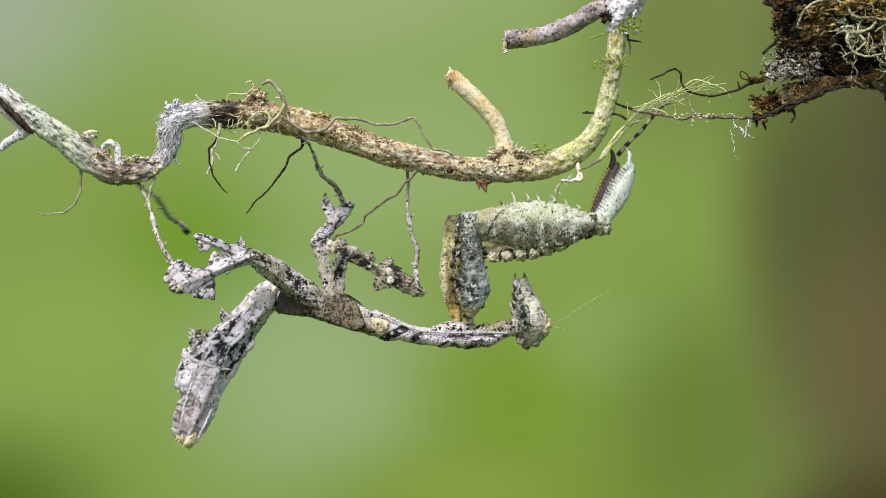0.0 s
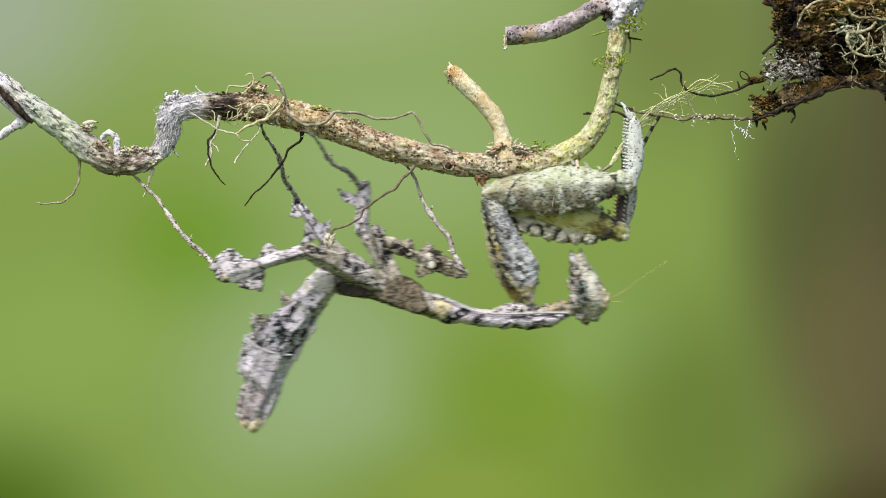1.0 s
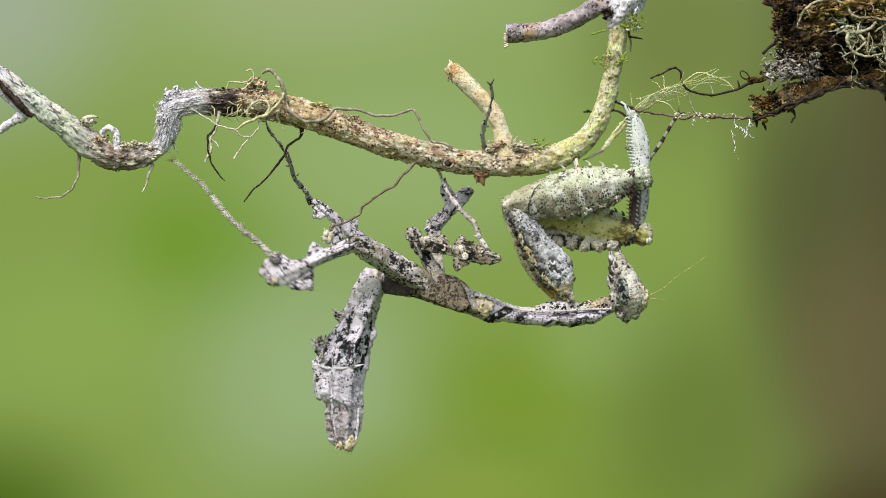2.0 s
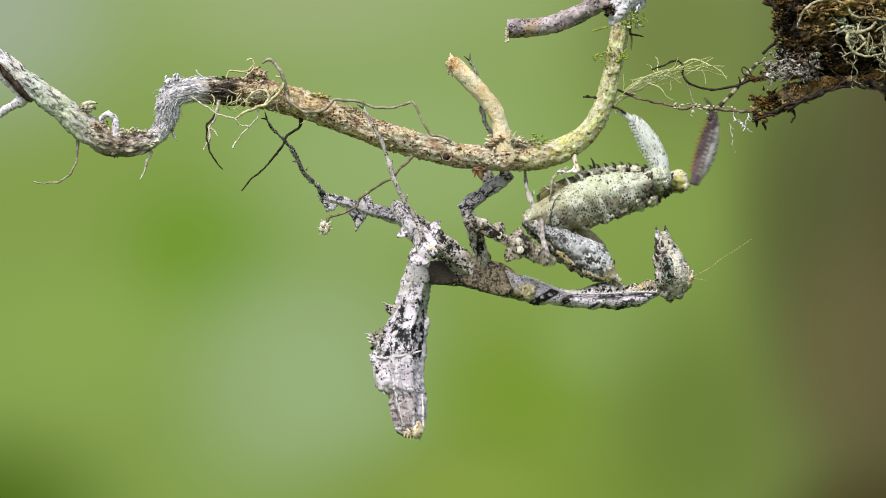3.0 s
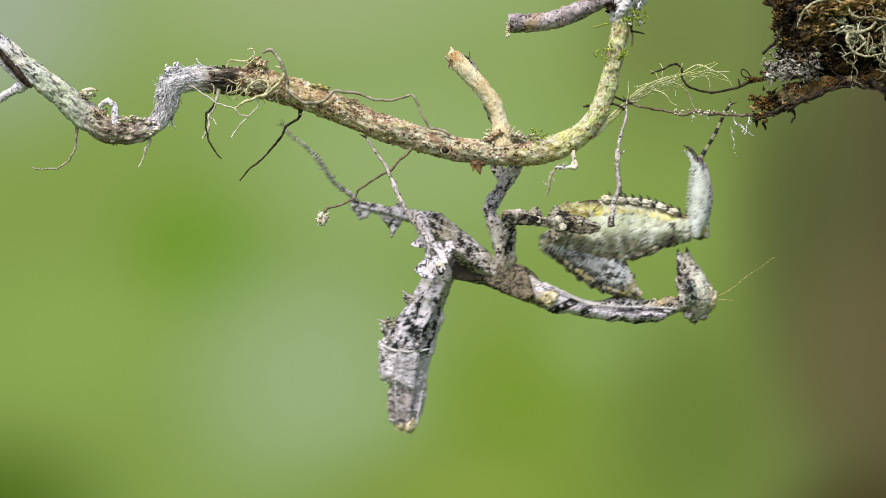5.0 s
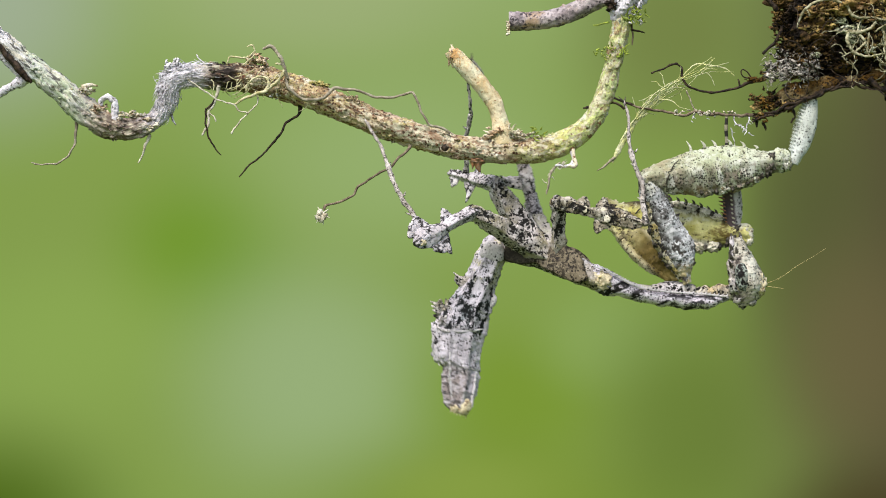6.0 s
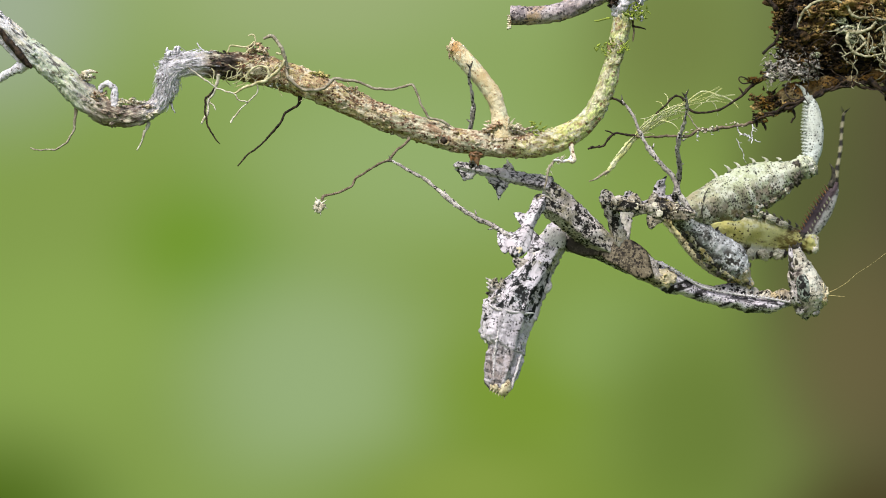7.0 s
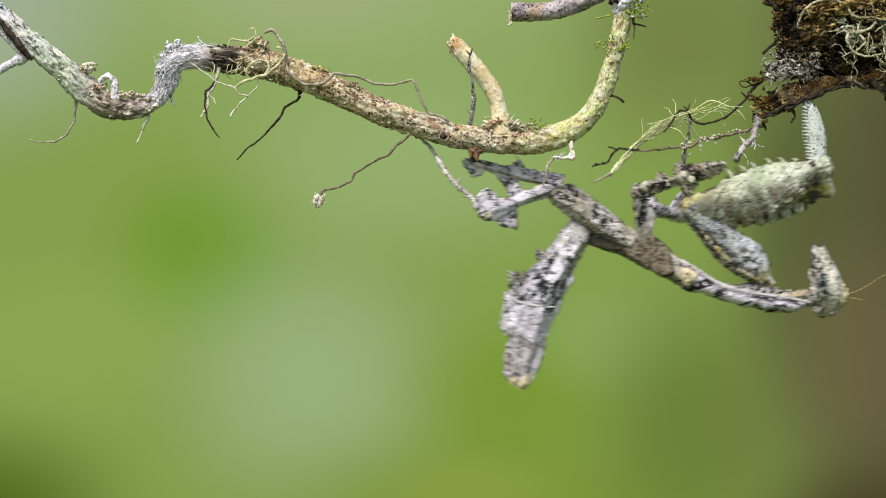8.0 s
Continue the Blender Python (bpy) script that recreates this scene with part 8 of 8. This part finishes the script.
    walk(limb["nh_tibia"], [(0, aim(-349, -129, 69, -443, 16, 257)), (0.1, aim(-346, -127, 68, -442, 15, 260)), (0.3, aim(-362, -122, 62, -488, 10, 254)), (0.5, aim(-386, -117, 49, -548, 5, 230)), (0.8, aim(-371, -104, 55, -518, 9, 240)), (1, aim(-389, -90, 55, -558, 10, 236)), (1.15, aim(-403, -80, 57, -586, 14, 238)), (1.4, aim(-374, -69, 67, -520, 20, 254)), (1.5, aim(-385, -66, 69, -543, 17, 256)), (1.6, aim(-405, -64, 75, -593, 13, 249)), (1.7, aim(-413, -62, 80, -614, 10, 243)), (2.8, aim(-167, -115, 52, -280, -115, 314)), (3, aim(-189, -109, 73, -311, -106, 339)), (3.3, aim(-145, -104, 72, -216, -73, 319)), (3.5, aim(-164, -109, 67, -255, -66, 294)), (3.7, aim(-186, -117, 61, -306, -82, 288)), (4, aim(-162, -122, 59, -257, -92, 295)), (4.3, aim(-230, -111, 63, -368, -60, 281)), (4.5, aim(-216, -100, 71, -315, -18, 285)), (4.7, aim(-191, -91, 71, -302, 3, 289)), (5.8, aim(-309, -122, 57, -442, -31, 266)), (6, aim(-320, -125, 68, -420, -24, 269)), (6.4, aim(-352, -140, 71, -518, -52, 255)), (6.5, aim(-338, -143, 74, -495, -58, 255)), (6.7, aim(-284, -147, 68, -450, -76, 246)), (7, aim(-270, -151, 55, -522, -115, 221)), (7.27, aim(-256, -149, 91, -430, -76, 263)), (7.5, aim(-286, -139, 119, -441, -30, 291)), (7.8, aim(-359, -118, 109, -519, 21, 260)), (8, aim(-367, -106, 104, -480, 40, 242))])
    walk(limb["fh_coxa"], [(0, aim(-118, 27, 37, -207, 87, 101)), (0.1, aim(-118, 27, 38, -206, 87, 99)), (0.3, aim(-116, 24, 39, -204, 84, 94)), (0.5, aim(-120, 21, 37, -193, 81, 76)), (0.8, aim(-119, 19, 38, -191, 79, 83)), (1, aim(-118, 21, 39, -192, 81, 87)), (1.15, aim(-117, 25, 41, -191, 85, 99)), (1.4, aim(-116, 29, 44, -186, 89, 119)), (1.5, aim(-115, 29, 45, -186, 89, 127)), (1.6, aim(-115, 30, 43, -195, 90, 110)), (1.7, aim(-116, 30, 41, -203, 90, 93)), (2.8, aim(-104, 55, 33, -199, 97, 111)), (3, aim(-112, 55, 30, -238, 87, 124)), (3.3, aim(-107, 56, 35, -220, 68, 137)), (3.5, aim(-102, 56, 40, -212, 64, 145)), (3.7, aim(-104, 57, 40, -208, 69, 143)), (4, aim(-107, 57, 41, -196, 82, 142)), (4.3, aim(-105, 57, 43, -208, 86, 139)), (4.5, aim(-105, 57, 45, -212, 88, 137)), (4.7, aim(-107, 57, 44, -210, 91, 132)), (5.8, aim(-106, 52, 46, -202, 52, 154)), (6, aim(-107, 50, 44, -194, 50, 166)), (6.4, aim(-109, 38, 53, -222, 38, 164)), (6.5, aim(-110, 36, 55, -227, 36, 163)), (6.7, aim(-110, 33, 54, -220, 33, 163)), (7, aim(-109, 33, 53, -216, 33, 162)), (7.27, aim(-110, 32, 55, -218, 32, 161)), (7.5, aim(-109, 33, 56, -224, 33, 160)), (7.8, aim(-107, 34, 58, -232, 34, 162)), (8, aim(-106, 36, 58, -233, 36, 163))])
    walk(limb["fh_femur"], [(0, aim(-207, 87, 101, -367, 173, 162)), (0.1, aim(-206, 87, 99, -337, 175, 160)), (0.3, aim(-204, 84, 94, -297, 178, 151)), (0.5, aim(-193, 81, 76, -253, 178, 165)), (0.8, aim(-191, 79, 83, -249, 178, 179)), (1, aim(-192, 81, 87, -272, 181, 184)), (1.15, aim(-191, 85, 99, -282, 184, 184)), (1.4, aim(-186, 89, 119, -249, 188, 190)), (1.5, aim(-186, 89, 127, -257, 188, 190)), (1.6, aim(-195, 90, 110, -289, 189, 187)), (1.7, aim(-203, 90, 93, -310, 189, 183)), (2.8, aim(-199, 97, 111, -340, 166, 189)), (3, aim(-238, 87, 124, -379, 160, 164)), (3.3, aim(-220, 68, 137, -338, 139, 188)), (3.5, aim(-212, 64, 145, -356, 120, 199)), (3.7, aim(-208, 69, 143, -378, 106, 190)), (4, aim(-196, 82, 142, -358, 101, 185)), (4.3, aim(-208, 86, 139, -404, 112, 179)), (4.5, aim(-212, 88, 137, -379, 125, 180)), (4.7, aim(-210, 91, 132, -364, 139, 153)), (5.8, aim(-202, 52, 154, -269, 152, 197)), (6, aim(-194, 50, 166, -247, 150, 183)), (6.4, aim(-222, 38, 164, -324, 132, 184)), (6.5, aim(-227, 36, 163, -323, 135, 186)), (6.7, aim(-220, 33, 163, -308, 132, 191)), (7, aim(-216, 33, 162, -348, 70, 192)), (7.27, aim(-218, 32, 161, -327, 116, 190)), (7.5, aim(-224, 33, 160, -349, 92, 183)), (7.8, aim(-232, 34, 162, -394, 34, 190)), (8, aim(-233, 36, 163, -384, 36, 197))])
    walk(limb["fh_tibia"], [(0, aim(-367, 173, 162, -443, 24, 253)), (0.1, aim(-337, 175, 160, -396, 28, 261)), (0.3, aim(-297, 178, 151, -349, 38, 266)), (0.5, aim(-253, 178, 165, -318, 45, 313)), (0.8, aim(-249, 178, 179, -288, 44, 323)), (1, aim(-272, 181, 184, -328, 46, 319)), (1.15, aim(-282, 184, 184, -356, 51, 321)), (1.4, aim(-249, 188, 190, -290, 61, 337)), (1.5, aim(-257, 188, 190, -314, 64, 339)), (1.6, aim(-289, 189, 187, -363, 66, 334)), (1.7, aim(-310, 189, 183, -385, 67, 328)), (2.8, aim(-340, 166, 189, -422, 47, 326)), (3, aim(-379, 160, 164, -480, 43, 306)), (3.3, aim(-338, 139, 188, -396, 21, 332)), (3.5, aim(-356, 120, 199, -443, 11, 340)), (3.7, aim(-378, 106, 190, -494, 9, 332)), (4, aim(-358, 101, 185, -447, 22, 337)), (4.3, aim(-404, 112, 179, -572, 94, 336)), (4.5, aim(-379, 125, 180, -528, 124, 348)), (4.7, aim(-364, 139, 153, -526, 139, 297)), (5.8, aim(-269, 152, 197, -275, 20, 375)), (6, aim(-247, 150, 183, -237, 54, 386)), (6.4, aim(-324, 132, 184, -339, -1, 361)), (6.5, aim(-323, 135, 186, -317, -2, 360)), (6.7, aim(-308, 132, 191, -275, 3, 368)), (7, aim(-348, 70, 192, -352, -34, 368)), (7.27, aim(-327, 116, 190, -306, -8, 372)), (7.5, aim(-349, 92, 183, -355, -32, 366)), (7.8, aim(-394, 34, 190, -430, -34, 368)), (8, aim(-384, 36, 197, -389, -34, 372))])


motions()
